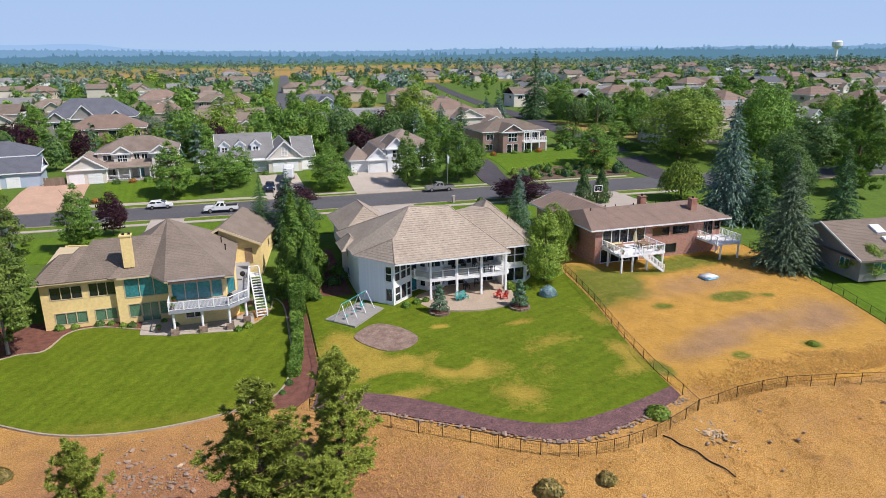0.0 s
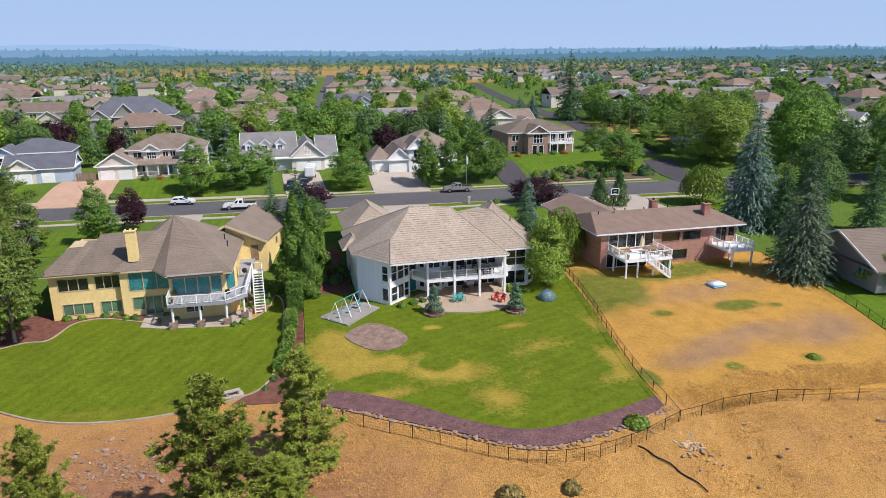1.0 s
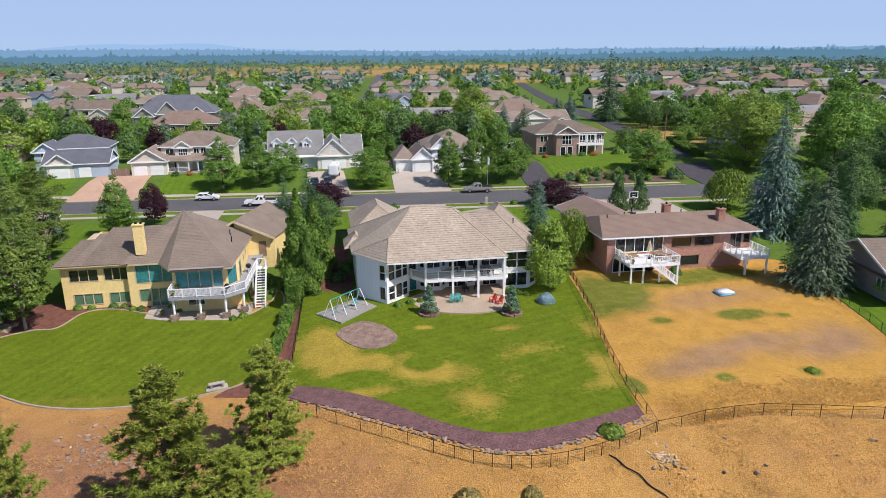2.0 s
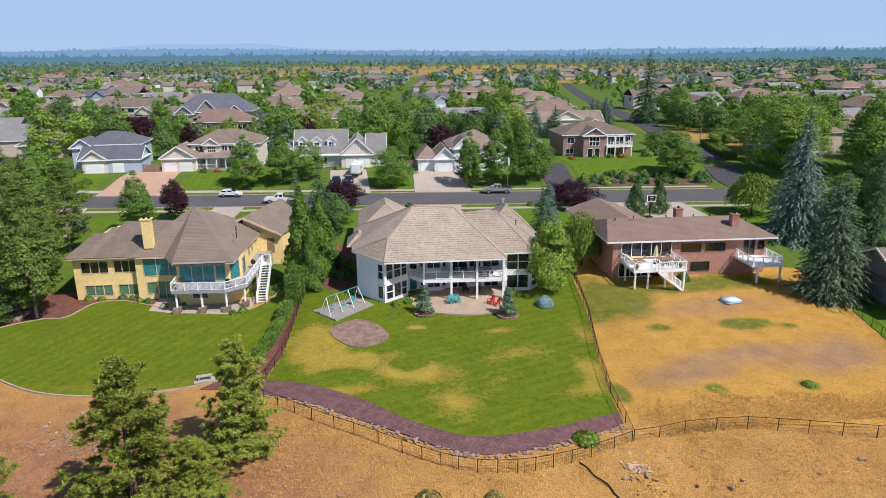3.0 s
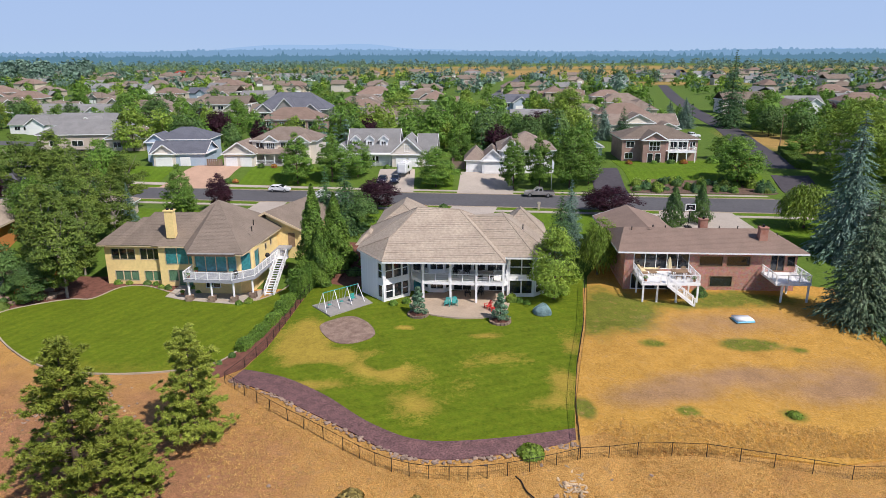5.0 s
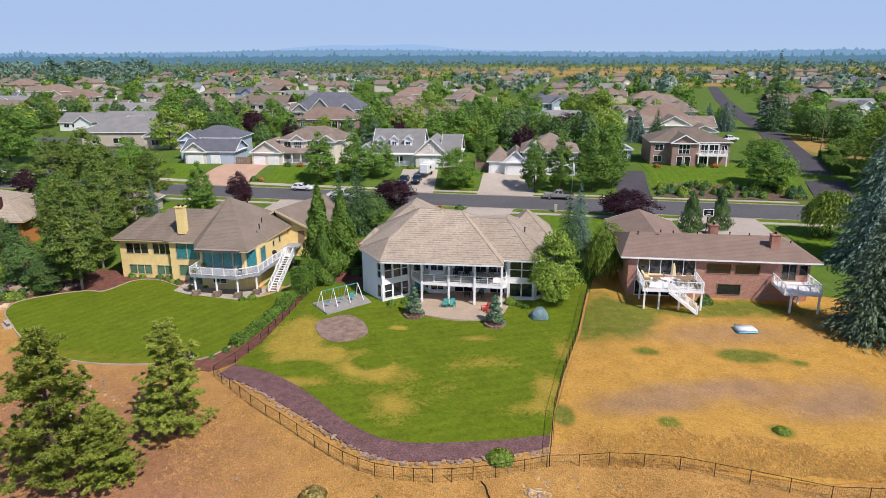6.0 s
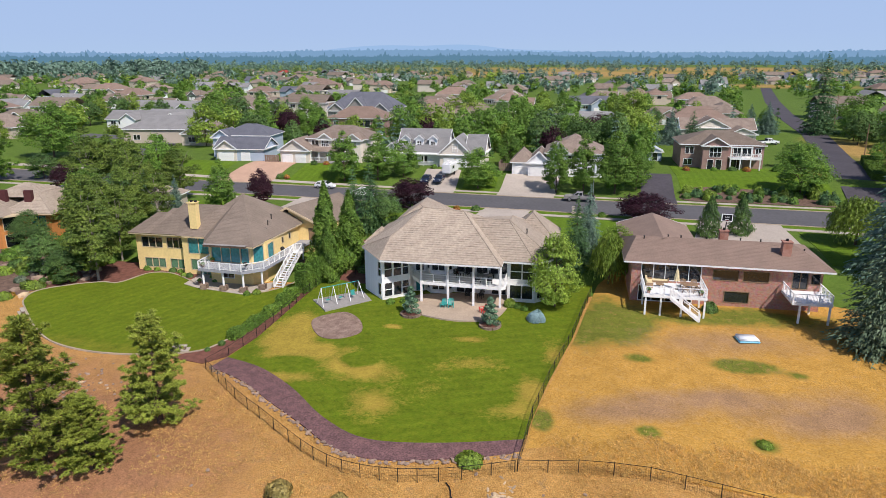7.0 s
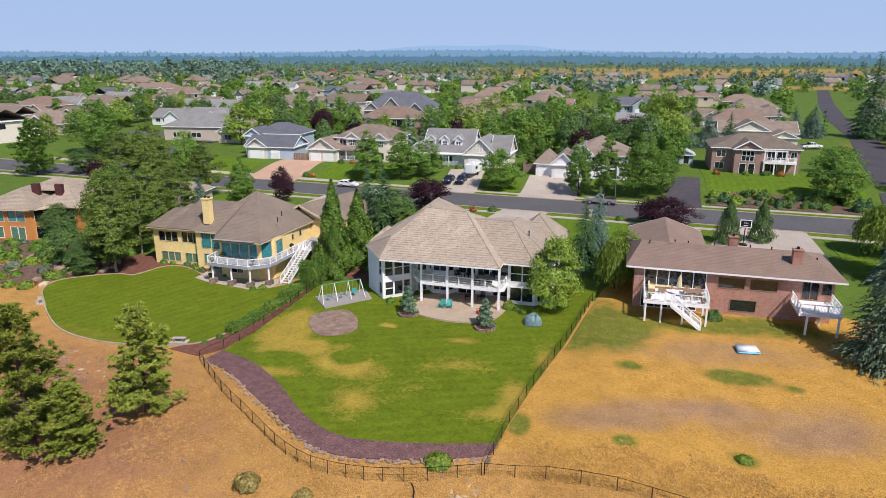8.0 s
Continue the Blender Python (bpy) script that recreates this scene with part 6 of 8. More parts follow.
house("low_house", "low blue-roofed house among trees", 150, 132, 2.4, -10, [(0, 16, 0, 10, 3.4, 3.0, "hip", "grey_wall", "slate_roof", ((3, 5, 1, 2.3, *W1), (8, 10, 1, 2.3, *W1)), ((11, 15),)), (2, 9, -2, 6, 3.4, 2.6, "y", "cream_wall", "slate_roof", ((2, 4, 1, 2.4, *W1),), ())])

# ---- houses of the wider neighbourhood: a few models, copied ----
def plain_house(label, wm, rm, e, rise, hip, far):
    """A house seen from afar: walls, roofs, and where it is nearer also windows and a garage door."""
    h = thing("suburban_house", 0, 0, 0, label, "house")
    g = min(e, 3.4)
    bm = boxes((0, 17, 2, 13, -0.5, e), (8.5, 15.5, -1.5, 2.0, -0.5, g))
    bm.faces.new([bm.verts.new(p) for p in ((8.5, -1.45, g), (15.5, -1.45, g), (12, -1.45, g + 2.35))])
    part("wall", bm, M[wm], h)
    roof(h, hip_faces(-0.5, 17.5, 1.5, 13.5, e, rise) if hip else gable_faces(-0.5, 17.5, 1.5, 13.5, e, rise, "x"), M[rm], 2.5, 0.02, ridges=False)
    roof(h, gable_faces(8.0, 16.0, -2.0, 6, g, 2.7, "y"), M[rm], 2.5, 0.02, ridges=False)
    if not far:
        bm = bmesh.new()
        stick(bm, (8.0, -2.0, g - 0.1), (12, -2.0, g + 2.6), 0.08, 0.28)
        stick(bm, (16.0, -2.0, g - 0.1), (12, -2.0, g + 2.6), 0.08, 0.28)
        part("barge_board", bm, M["white"], h)
    part("garage_door", boxes((9.5, 14.3, -1.56, -1.48, 0, 2.1)), M["white"], h)
    if not far:
        part("eave", boxes((-0.5, 17.5, 1.5, 13.5, e - 0.22, e - 0.003)), M["white"], h)
        for u in (2.0, 5.4):
            f = part("window", boxes((u - 0.1, u + 2.1, 1.93, 2.0, e - 2.1, e - 0.6)), M["white"], h)
            part("pane", boxes((u, u + 0.95, 1.9, 1.94, e - 2.0, e - 0.7)), M["glass"], f)
            part("pane", boxes((u + 1.05, u + 2.0, 1.9, 1.94, e - 2.0, e - 0.7)), M["glass"], f)
        part("window", boxes((-0.06, 0.02, 5, 7, e - 2.0, e - 0.7)), M["glass"], h)
        part("window", boxes((16.98, 17.06, 5, 7, e - 2.0, e - 0.7)), M["glass"], h)
    return h


STYLES = (("tan_wall", "tan_roof", 3.2, 3.4, "tan house with brown hipped roof"), ("cream_wall", "brown_roof", 5.6, 3.0, "cream two-storey house with brown roof"),
          ("grey_wall", "brown_roof", 3.2, 3.2, "grey house with dark brown roof"), ("white_siding", "grey_roof", 3.4, 3.2, "white house with grey gabled roof"),
          ("tan_wall", "red_roof", 5.4, 3.2, "tan two-storey house with reddish roof"), ("blue_wall", "slate_roof", 3.4, 3.4, "blue-grey house with slate roof"), ("white_siding", "red_paint", 3.6, 3.0, "white building with a bright red roof"))
MID = {}
rnd = random.Random(5)
spots = []


def blocked(x, y, r=0.0):
    if y < 186 and -70 < x < 100:
        return True
    for line, w in ((SIDE_C, 13), (north_c, 14)):
        for (xa, ya), (xb, yb) in zip(line, line[1:]):
            if ya - 12 <= y <= yb + 12:
                xc = xa + (xb - xa) * (y - ya) / (yb - ya)
                if abs(x - xc) < w + r:
                    return True
    if 60 < x < 105 and y < 236 or -60 < x < -12 and y < 262 or 100 < x < 122 and 170 < y < 222:
        return True
    if ((x - 90) / 330) ** 2 + ((y - 1040) / 150) ** 2 < 0.8 or ((x - 200) / 70) ** 2 + ((y - 640) / 40) ** 2 < 1:
        return True
    return -125 < x < -60 and y < 204


def place_houses(y0, y1, n, gap):
    got = 0
    for _ in range(n * 14):
        y = y0 + (y1 - y0) * rnd.random() ** 0.9
        x = rnd.uniform(-1.08 * y - 20, 1.25 * y + 40)
        x, y = round(x / 24) * 24 + rnd.uniform(-4, 4), y
        if blocked(x, y, 4) or any(abs(x - a) < gap and abs(y - b) < gap * 0.9 for a, b in spots):
            continue
        spots.append((x, y))
        yield x, y
        got += 1
        if got >= n:
            return


for far, group in ((False, list(place_houses(128, 400, 125, 19.5))), (True, list(place_houses(400, 980, 260, 21)))):
    for x, y in group:
        k = rnd.choice((0, 0, 1, 2, 2, 3, 4, 4, 5, 3, 0, 6 if far and rnd.random() < 0.2 else 1))
        s = rnd.uniform(0.9, 1.15)
        m = Matrix.Translation((x - 8, y, ground_z(x, y))) @ Matrix.Rotation(radians(rnd.choice((0, 0, 8, -12, 90, 180, -90))), 4, "Z") @ Matrix.Diagonal((s, s, s, 1))
        if (k, far) in MID:
            c = copy_thing(MID[k, far], pose(0, 0, 0))
        else:
            wm, rm, e, rise, lb = STYLES[k]
            c = MID[k, far] = plain_house(lb, wm, rm, e, rise, k % 2 == 0, far)
        c.matrix_basis = m


# ---- wider neighbourhood trees ----
tree_spots = [(x, y) for _, x, y, _, _ in STREET_TREES + BLOCK_TREES + EDGE_TREES]
rt = random.Random(9)
for x0, x1, y0, y1, n in ((-10, 57, 172, 206, 44), (-66, -10, 171, 198, 16), (112, 190, 175, 240, 26), (-150, -70, 205, 260, 24)):
    got = 0
    for _ in range(n * 20):
        x, y = rt.uniform(x0, x1), rt.uniform(y0, y1)
        if any((x - a) ** 2 + (y - b) ** 2 < 20 for a, b in tree_spots) or any(abs(x - a) < 9.5 and -8 < y - b < 14 for a, b in spots) or (100 < x < 121 and y < 225):
            continue
        k = rt.choice(("round", "round", "light", "dark", "dark", "column", "spruce", "plum", "round", "bspruce"))
        h = rt.uniform(8, 12.5) * (0.75 if k == "plum" else 1.0)
        plant(k, x, y, h, h * {"spruce": 0.55, "bspruce": 0.6, "column": 0.58}.get(k, rt.uniform(0.68, 0.95)), got, 1, "neighbourhood trees")
        tree_spots.append((x, y))
        got += 1
        if got >= n:
            break
count = 0
while count < 270:
    y = 165 + 190 * rt.random() ** 1.3
    x = rt.uniform(-1.05 * y - 20, 1.22 * y + 30)
    road_hit = any(ya - 4 <= y <= yb + 4 and abs(x - (xa + (xb - xa) * (y - ya) / (yb - ya))) < 8.5 for line in (SIDE_C, north_c) for (xa, ya), (xb, yb) in zip(line, line[1:]))
    if road_hit or any(abs(x - a) < 9.5 and -8 < y - b < 14 for a, b in spots) or any((x - a) ** 2 + (y - b) ** 2 < 22 for a, b in tree_spots):
        continue
    if (60 < x < 100 and 155 < y < 232) or (-60 < x < 50 and y < 167) or (-52 < x < -14 and 198 < y < 256) or (-125 < x < -58 and y < 205) or (100 < x < 121 and 150 < y < 225) or (x < 0 and y < 190 and x > -70 and y < 180):
        continue
    k = rt.choice(("round", "round", "round", "light", "light", "dark", "dark", "column", "spruce", "bspruce", "plum", "round"))
    h = rt.uniform(5.5, 10.0) * (0.75 if k == "plum" else 1.0)
    plant(k, x, y, h, h * {"spruce": 0.55, "bspruce": 0.6, "column": 0.58}.get(k, rt.uniform(0.68, 0.92)), count, 1 if y < 300 else 2, "neighbourhood trees")
    tree_spots.append((x, y))
    count += 1


def far_woods(name, n, y0, y1, seed, label, hmin, hmax, leaves, mat, ring=None):
    """Many small far trees, each a handful of leaf clumps, as one mass."""
    rng = np.random.default_rng(seed)
    V, F, k = [], [], 0
    got = 0
    while got < n:
        if ring:
            a, d = rng.uniform(*ring), rng.uniform(y0, y1)
            x, y = math.sin(a) * d, math.cos(a) * d
        else:
            y = y0 + (y1 - y0) * rng.uniform() ** 0.8
            x = rng.uniform(-1.1 * y - 60, 1.3 * y + 60)
        if (((x - 90) / 330) ** 2 + ((y - 1040) / 150) ** 2 < 1 or ((x - 250) / 450) ** 2 + ((y - 1500) / 180) ** 2 < 1) and rng.uniform() > 0.12:
            continue
        if any(ya <= y <= yb and abs(x - (xa + (xb - xa) * (y - ya) / (yb - ya))) < 9 for line in (SIDE_C, north_c) for (xa, ya), (xb, yb) in zip(line, line[1:])):
            continue
        if any(abs(x - a) < 10 and -10 < y - b < 14 for a, b in spots):
            continue
        h = rng.uniform(hmin, hmax)
        v, f = crown_broad(rng, h, h * rng.uniform(0.6, 1.1), leaves, 0.02, 0.115, 1.3, 9, 0.6)
        v += np.array([x, y, ground_z(x, y)])
        V.append(v)
        F.append(f + k)
        k += len(v)
        got += 1
    ob = new(name, leaf_mesh(name, np.concatenate(V), np.concatenate(F), mat))
    return tagged(ob, label, "trees", kind="stuff")


far_woods("far_woods", 130, 215, 400, 12, "leafy trees between the houses", 6, 10, 420, M["leaf_mid"])
far_woods("far_woods", 420, 345, 620, 2, "neighbourhood trees between the farther roofs", 5, 9.5, 170, M["leaf_mid"])
far_woods("far_woods", 260, 345, 800, 5, "yellow-green neighbourhood trees", 5, 10, 130, M["leaf_light"])
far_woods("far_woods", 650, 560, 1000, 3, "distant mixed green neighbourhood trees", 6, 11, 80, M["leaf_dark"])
# No haze in the air: blue-green needle colour gives these far trees its tint.
far_woods("far_woods", 800, 420, 1300, 4, "distant trees tinted blue-green for haze", 6, 14, 80, M["needle_blue"])
far_woods("far_woods", 1700, 1250, 2300, 6, "line of distant trees with haze tint in the foliage", 9, 19, 45, M["needle_blue"], (-0.95, 1.05))
far_woods("far_woods", 300, 800, 1200, 8, "stand of tall haze-tinted conifers on the skyline", 14, 24, 90, M["needle_blue"], (-0.92, -0.5))

# ---- distance: hills in painted haze, and sky ----
haze = bpy.data.materials.new("sky_haze")
haze.use_nodes = True
hn, hl = haze.node_tree.nodes, haze.node_tree.links
hn.remove(hn["Principled BSDF"])
em, gm, sp, mr, cr = (hn.new("ShaderNode" + s) for s in ("Emission", "NewGeometry", "SeparateXYZ", "MapRange", "ValToRGB"))
hl.new(gm.outputs["Position"], sp.inputs[0])
hl.new(sp.outputs["Z"], mr.inputs[0])
mr.inputs[1].default_value, mr.inputs[2].default_value = -20, 1500
cr.color_ramp.elements[0].color, cr.color_ramp.elements[1].color = (0.455, 0.615, 0.78, 1), (0.337, 0.497, 0.79, 1)
e2 = cr.color_ramp.elements.new(0.12)
e2.color = (0.432, 0.583, 0.79, 1)
hl.new(mr.outputs[0], cr.inputs[0])
hl.new(cr.outputs[0], em.inputs[0])
em.inputs[1].default_value = 1.0
hl.new(em.outputs[0], hn["Material Output"].inputs[0])
bm = bmesh.new()
n = 96
ra = [bm.verts.new((4400 * math.cos(i * math.tau / n), 4400 * math.sin(i * math.tau / n), -60)) for i in range(n)]
rb = [bm.verts.new((4400 * math.cos(i * math.tau / n), 4400 * math.sin(i * math.tau / n), 1500)) for i in range(n)]
for i in range(n):
    j = (i + 1) % n
    bm.faces.new((ra[j], ra[i], rb[i], rb[j]))
tagged(part("backdrop_sky", bm, haze), "pale lavender-blue hazy summer sky", "sky", kind="structure")


# Flat glowing strips; the distance haze is put into each strip's colour.
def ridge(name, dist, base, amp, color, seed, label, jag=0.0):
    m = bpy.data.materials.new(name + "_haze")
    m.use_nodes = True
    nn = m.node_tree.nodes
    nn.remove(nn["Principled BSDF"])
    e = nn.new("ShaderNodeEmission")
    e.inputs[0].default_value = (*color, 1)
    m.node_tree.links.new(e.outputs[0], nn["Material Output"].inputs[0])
    bm = bmesh.new()
    prev = None
    steps = 2200
    for i in range(steps + 1):
        a = -1.25 + 2.5 * i / steps
        h = base + amp * (noise.noise(Vector((a * 2.2 + seed, seed, 0))) + 0.35 * noise.noise(Vector((a * 9, seed, 4)))) + jag * abs(noise.noise(Vector((a * 150, seed, 9))) + 0.6 * noise.noise(Vector((a * 520, seed, 2))))
        x, y = math.sin(a) * dist, math.cos(a) * dist
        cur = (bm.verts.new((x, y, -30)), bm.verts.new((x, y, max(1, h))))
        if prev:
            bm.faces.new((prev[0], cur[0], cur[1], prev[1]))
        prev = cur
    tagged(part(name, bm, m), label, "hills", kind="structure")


ridge("backdrop_hills", 4000, 55, 95, (0.35, 0.535, 0.75), 2.0, "faint hills painted in haze blue")
ridge("backdrop_far_trees", 3000, 46, 16, (0.22, 0.38, 0.54), 5.0, "wooded skyline painted in haze blue", 16)
ridge("backdrop_near_trees", 2400, 27, 9, (0.12, 0.25, 0.33), 9.0, "distant tree line painted in haze blue-grey", 26)


# ---- fences ----
def iron_fence(name, pts, label, gap=2.2, h=1.15):
    """A black mesh fence that follows the ground: posts, a top rail and a bottom wire, mesh between."""
    f = thing(name, pts[0][0], pts[0][1], 0, label, "fence")
    P = []
    for (xa, ya), (xb, yb) in zip(pts, pts[1:]):
        n = max(1, round(math.dist((xa, ya), (xb, yb)) / gap))
        P += [(xa + (xb - xa) * i / n, ya + (yb - ya) * i / n) for i in range(n)]
    P.append(pts[-1])
    P3 = [Vector((x - pts[0][0], y - pts[0][1], ground_z(x, y))) for x, y in P]
    up = Vector((0, 0, 1))
    mesh = bmesh.new()
    for p in P3:
        bm = bmesh.new()
        bar(bm, p - up * 0.3, p + up * (h + 0.06), 0.035, 6)
        part("post", bm, M["dark_metal"], f)
    for a, b in zip(P3, P3[1:]):
        bm = bmesh.new()
        bar(bm, a + up * h, b + up * h, 0.024, 5)
        part("top_rail", bm, M["dark_metal"], f)
        k = max(2, int((b - a).length / 0.16))
        for i in range(1, k):
            p = a.lerp(b, i / k)
            bar(mesh, p + up * 0.04, p + up * h, 0.0045, 3)
        for v in (0.06, 0.35, 0.62, 0.88):
            bar(mesh, a + up * v, b + up * v, 0.005, 3)
    tagged(part("wire_mesh", mesh, M["dark_metal"], f), kind="stuff")
    return f


S_FENCE = smooth_loop([(5.6, 54.6), (11.7, 49.2), (15.4, 46.6), (19.3, 43.9), (22.2, 42.1), (25.0, 41.0), (28.1, 40.7), (31.0, 41.0), (34.3, 41.8), (38.2, 43.2)], 2, False)
iron_fence("wire_fence", S_FENCE, "black wire fence curving along the dry slope", 2.0)
iron_fence("wire_fence", E_FENCE, "black wire fence between green lawn and dry yard")
iron_fence("wire_fence", W_FENCE, "black wire fence beside the mulch strip")
iron_fence("wire_fence", [(38.4, 43.3), (43.0, 43.8), (48.2, 43.3), (53.0, 42.3), (58.2, 41.1), (66, 41.5), (69.0, 44.5)], "black wire fence along the straw-coloured slope", 2.4)
iron_fence("wire_fence", [(69.0, 44.5), (69.6, 50.7), (71.7, 58.1), (73.6, 66.6), (75.4, 78)], "black wire fence beside the neighbour's green lawn")
iron_fence("wire_fence", [(9.0, 83.4), (15.0, 83.6)], "black wire fence with a gate beside the house", 1.6)


def board_fence(pts, label):
    f = thing("board_fence", pts[0][0], pts[0][1], 0, label, "fence")
    for (xa, ya), (xb, yb) in zip(pts, pts[1:]):
        n = int(math.dist((xa, ya), (xb, yb)) / 0.45)
        for i in range(n):
            x, y = xa + (xb - xa) * (i + 0.5) / n, ya + (yb - ya) * (i + 0.5) / n
            bm = bmesh.new()
            m = Matrix.Translation((x - pts[0][0], y - pts[0][1], ground_z(x, y))) @ Matrix.Rotation(math.atan2(yb - ya, xb - xa), 4, "Z")
            box(bm, -0.21, 0.21, -0.02, 0.02, -0.1, 1.75, m)
            part("board", bm, M["red_roof"], f)
    return f


board_fence([(24.6, 148.5), (27.4, 148.5)], "red-brown board fence beside a driveway")
board_fence([(24.4, 149), (24.6, 166)], "red-brown board fence between two houses")
board_fence([(-33.4, 150.5), (-29.6, 150.5)], "red-brown board fence beside a garage")


# ---- shrubs and small plants ----
def shrub(name, x, y, r, mat, label, squash=0.85, n=700, seed=1, leaf=0.16, group=""):
    rng = np.random.default_rng(seed)
    o = unit(rng, n)
    o[:, 2] = np.abs(o[:, 2])
    bump = 0.92 + 0.08 * np.sin(o[:, 0] * 5 + seed) * np.cos(o[:, 1] * 4 - seed)
    c = o * (r * bump * rng.uniform(0.8, 1.05, n))[:, None] * np.array([1, 1, squash * 1.5]) + np.array([0, 0, 0.02])
    s = leaf * r * rng.uniform(0.7, 1.3, n)
    v, f = quads(c, o + rng.normal(size=o.shape) * 0.35, unit(rng, n), s * 0.7, s, rng)
    ob = new(name, leaf_mesh(name, v, f, M[mat]))
    bm = bmesh.new()
    bm.from_mesh(ob.data)
    k = bmesh.ops.create_icosphere(bm, subdivisions=2, radius=r * 0.78)
    for q in k["verts"]:
        q.co.z = max(-0.05, q.co.z * squash * 1.5)
    bm.to_mesh(ob.data)
    bm.free()
    ob.location = (x, y, ground_z(x, y) + 0.05)
    return tagged(ob, label, "shrub", group)


for i, (x, y, r) in enumerate(((19.9, 73.6, 0.62), (21.5, 74.3, 0.62), (22.7, 74.6, 0.5), (35.5, 75.0, 0.55), (36.4, 74.4, 0.5))):
    shrub("boxwood", x, y, r, "leaf_mid", "clipped round green shrub by the white house", 0.7, 500, i, 0.15, "clipped shrubs")
for i, (x, y, r) in enumerate(((4.4, 60.0, 0.45), (3.6, 58.4, 0.35))):
    shrub("clipped_shrub", x, y, r, "leaf_dark", "clipped dark green shrub in the mulch strip", 0.75, 420, i + 9, 0.16, "fence shrubs")
shrub("garden_shrub", 57.9, 76.6, 1.0, "leaf_dark", "bushy green shrub beside the deck", 0.8, 500, 61, 0.17)
shrub("golden_shrub", 34.5, 75.4, 0.8, "leaf_light", "yellow-green feathery shrub beside the wall", 0.8, 500, 4, 0.2)
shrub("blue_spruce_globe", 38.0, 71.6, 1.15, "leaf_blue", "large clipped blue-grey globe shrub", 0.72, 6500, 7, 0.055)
for i, (x, y, r) in enumerate(((-19.0, 81.2, 0.6), (-17.4, 81.1, 0.5), (-14.8, 81.0, 0.6), (-13.6, 80.9, 0.45), (-12.2, 79.6, 0.5), (-11.2, 79.4, 0.55), (0.3, 74.0, 0.5), (1.4, 74.6, 0.6), (-6.4, 78.0, 0.5), (-7.8, 79.6, 0.4), (3.9, 86.0, 0.7), (4.4, 82.6, 0.6))):
    shrub("garden_shrub", x, y, r, ("leaf_mid", "leaf_light", "leaf_dark")[i % 3], "low garden shrub beside the yellow house", 0.7, 320, i + 20, 0.2, "garden shrubs")
for i, (x, y, r) in enumerate(((34.6, 43.9, 1.15), (21.0, 38.2, 1.1), (25.8, 38.0, 0.8), (-5.2, 43.5, 0.9), (57.5, 49.1, 0.7), (-18.0, 52.5, 0.9), (15.0, 86.5, 0.9), (13.0, 85.0, 1.2), (14.0, 88.5, 1.1), (11.6, 90, 1.2))):
    shrub("wild_shrub", x, y, r, ("leaf_light", "dry_brush", "dry_brush", "dry_brush", "leaf_light", "dry_brush", "leaf_dark", "leaf_dark", "leaf_mid", "leaf_mid")[i],
          ("bright green low shrub by the path", "olive and brown dry brush on the slope", "thin grey-brown dry brush clump", "olive dry brush beside the pines", "small green weed clump in dry grass", "dry brush on the slope", "dark green shrub in the side bed", "dark green shrub in the side bed", "green shrub in the side bed", "green shrub in the side bed")[i], 0.4 if i in (0, 4) else 0.55, 160 if i == 4 else 620, i + 50, 0.16)
rs = random.Random(21)
for i in range(120):
    x, y = rs.uniform(-56, -27), rs.uniform(67, 85)
    if inside(LAWN_Y, x, y) or x > -28 and y < 74:
        continue
    shrub("garden_shrub", x, y, rs.uniform(0.5, 1.5), rs.choice(("leaf_mid", "leaf_light", "leaf_dark", "leaf_mid", "leaf_grey", "leaf_light", "leaf_dark", "leaf_olive", "flower")), "mounded shrub in the rock garden", 0.6, 300, 100 + i, 0.17, "rock garden shrubs")
sheet("planting_bed", smooth_loop([(63, 133.6), (75, 132.8), (90, 132.2), (90.5, 138), (84, 140.5), (76, 141.6), (68, 142), (63.5, 140)], 4), M["bark_chips"], 0.07, "brown mulch bed in the front garden", "planting bed", grid=3)
for i in range(64):
    x, y = rs.uniform(63, 90), rs.uniform(133.5, 141)
    shrub("garden_shrub", x, y, rs.uniform(0.5, 1.3), rs.choice(("leaf_mid", "leaf_light", "leaf_dark", "needle", "leaf_mid", "leaf_olive")), "shrub in the front garden bed", rs.choice((0.7, 0.9, 1.5)), 220, 160 + i, 0.2, "front garden shrubs")
for i, (x, y, r) in enumerate(((-20, 149, 0.9), (-17, 149.2, 0.8), (-14, 149.5, 1.0), (-24.5, 139.5, 0.9), (-22.8, 139.3, 0.8), (9.5, 148.5, 0.9), (5, 148.6, 1.0), (66, 156, 0.9), (72, 156.6, 0.8), (76, 157, 1.0), (79, 157, 1.0), (46.5, 129 - 13, 0.8), (24, 117, 0.9), (20.5, 116.5, 0.8), (86, 158, 1.6), (89, 160, 2.0), (92, 152, 1.8))):
    shrub("front_shrub", x, y, r, ("leaf_dark", "flower", "leaf_mid")[i % 3], "low shrub in a front garden", 0.7, 260, i + 220, 0.2, "front garden shrubs")


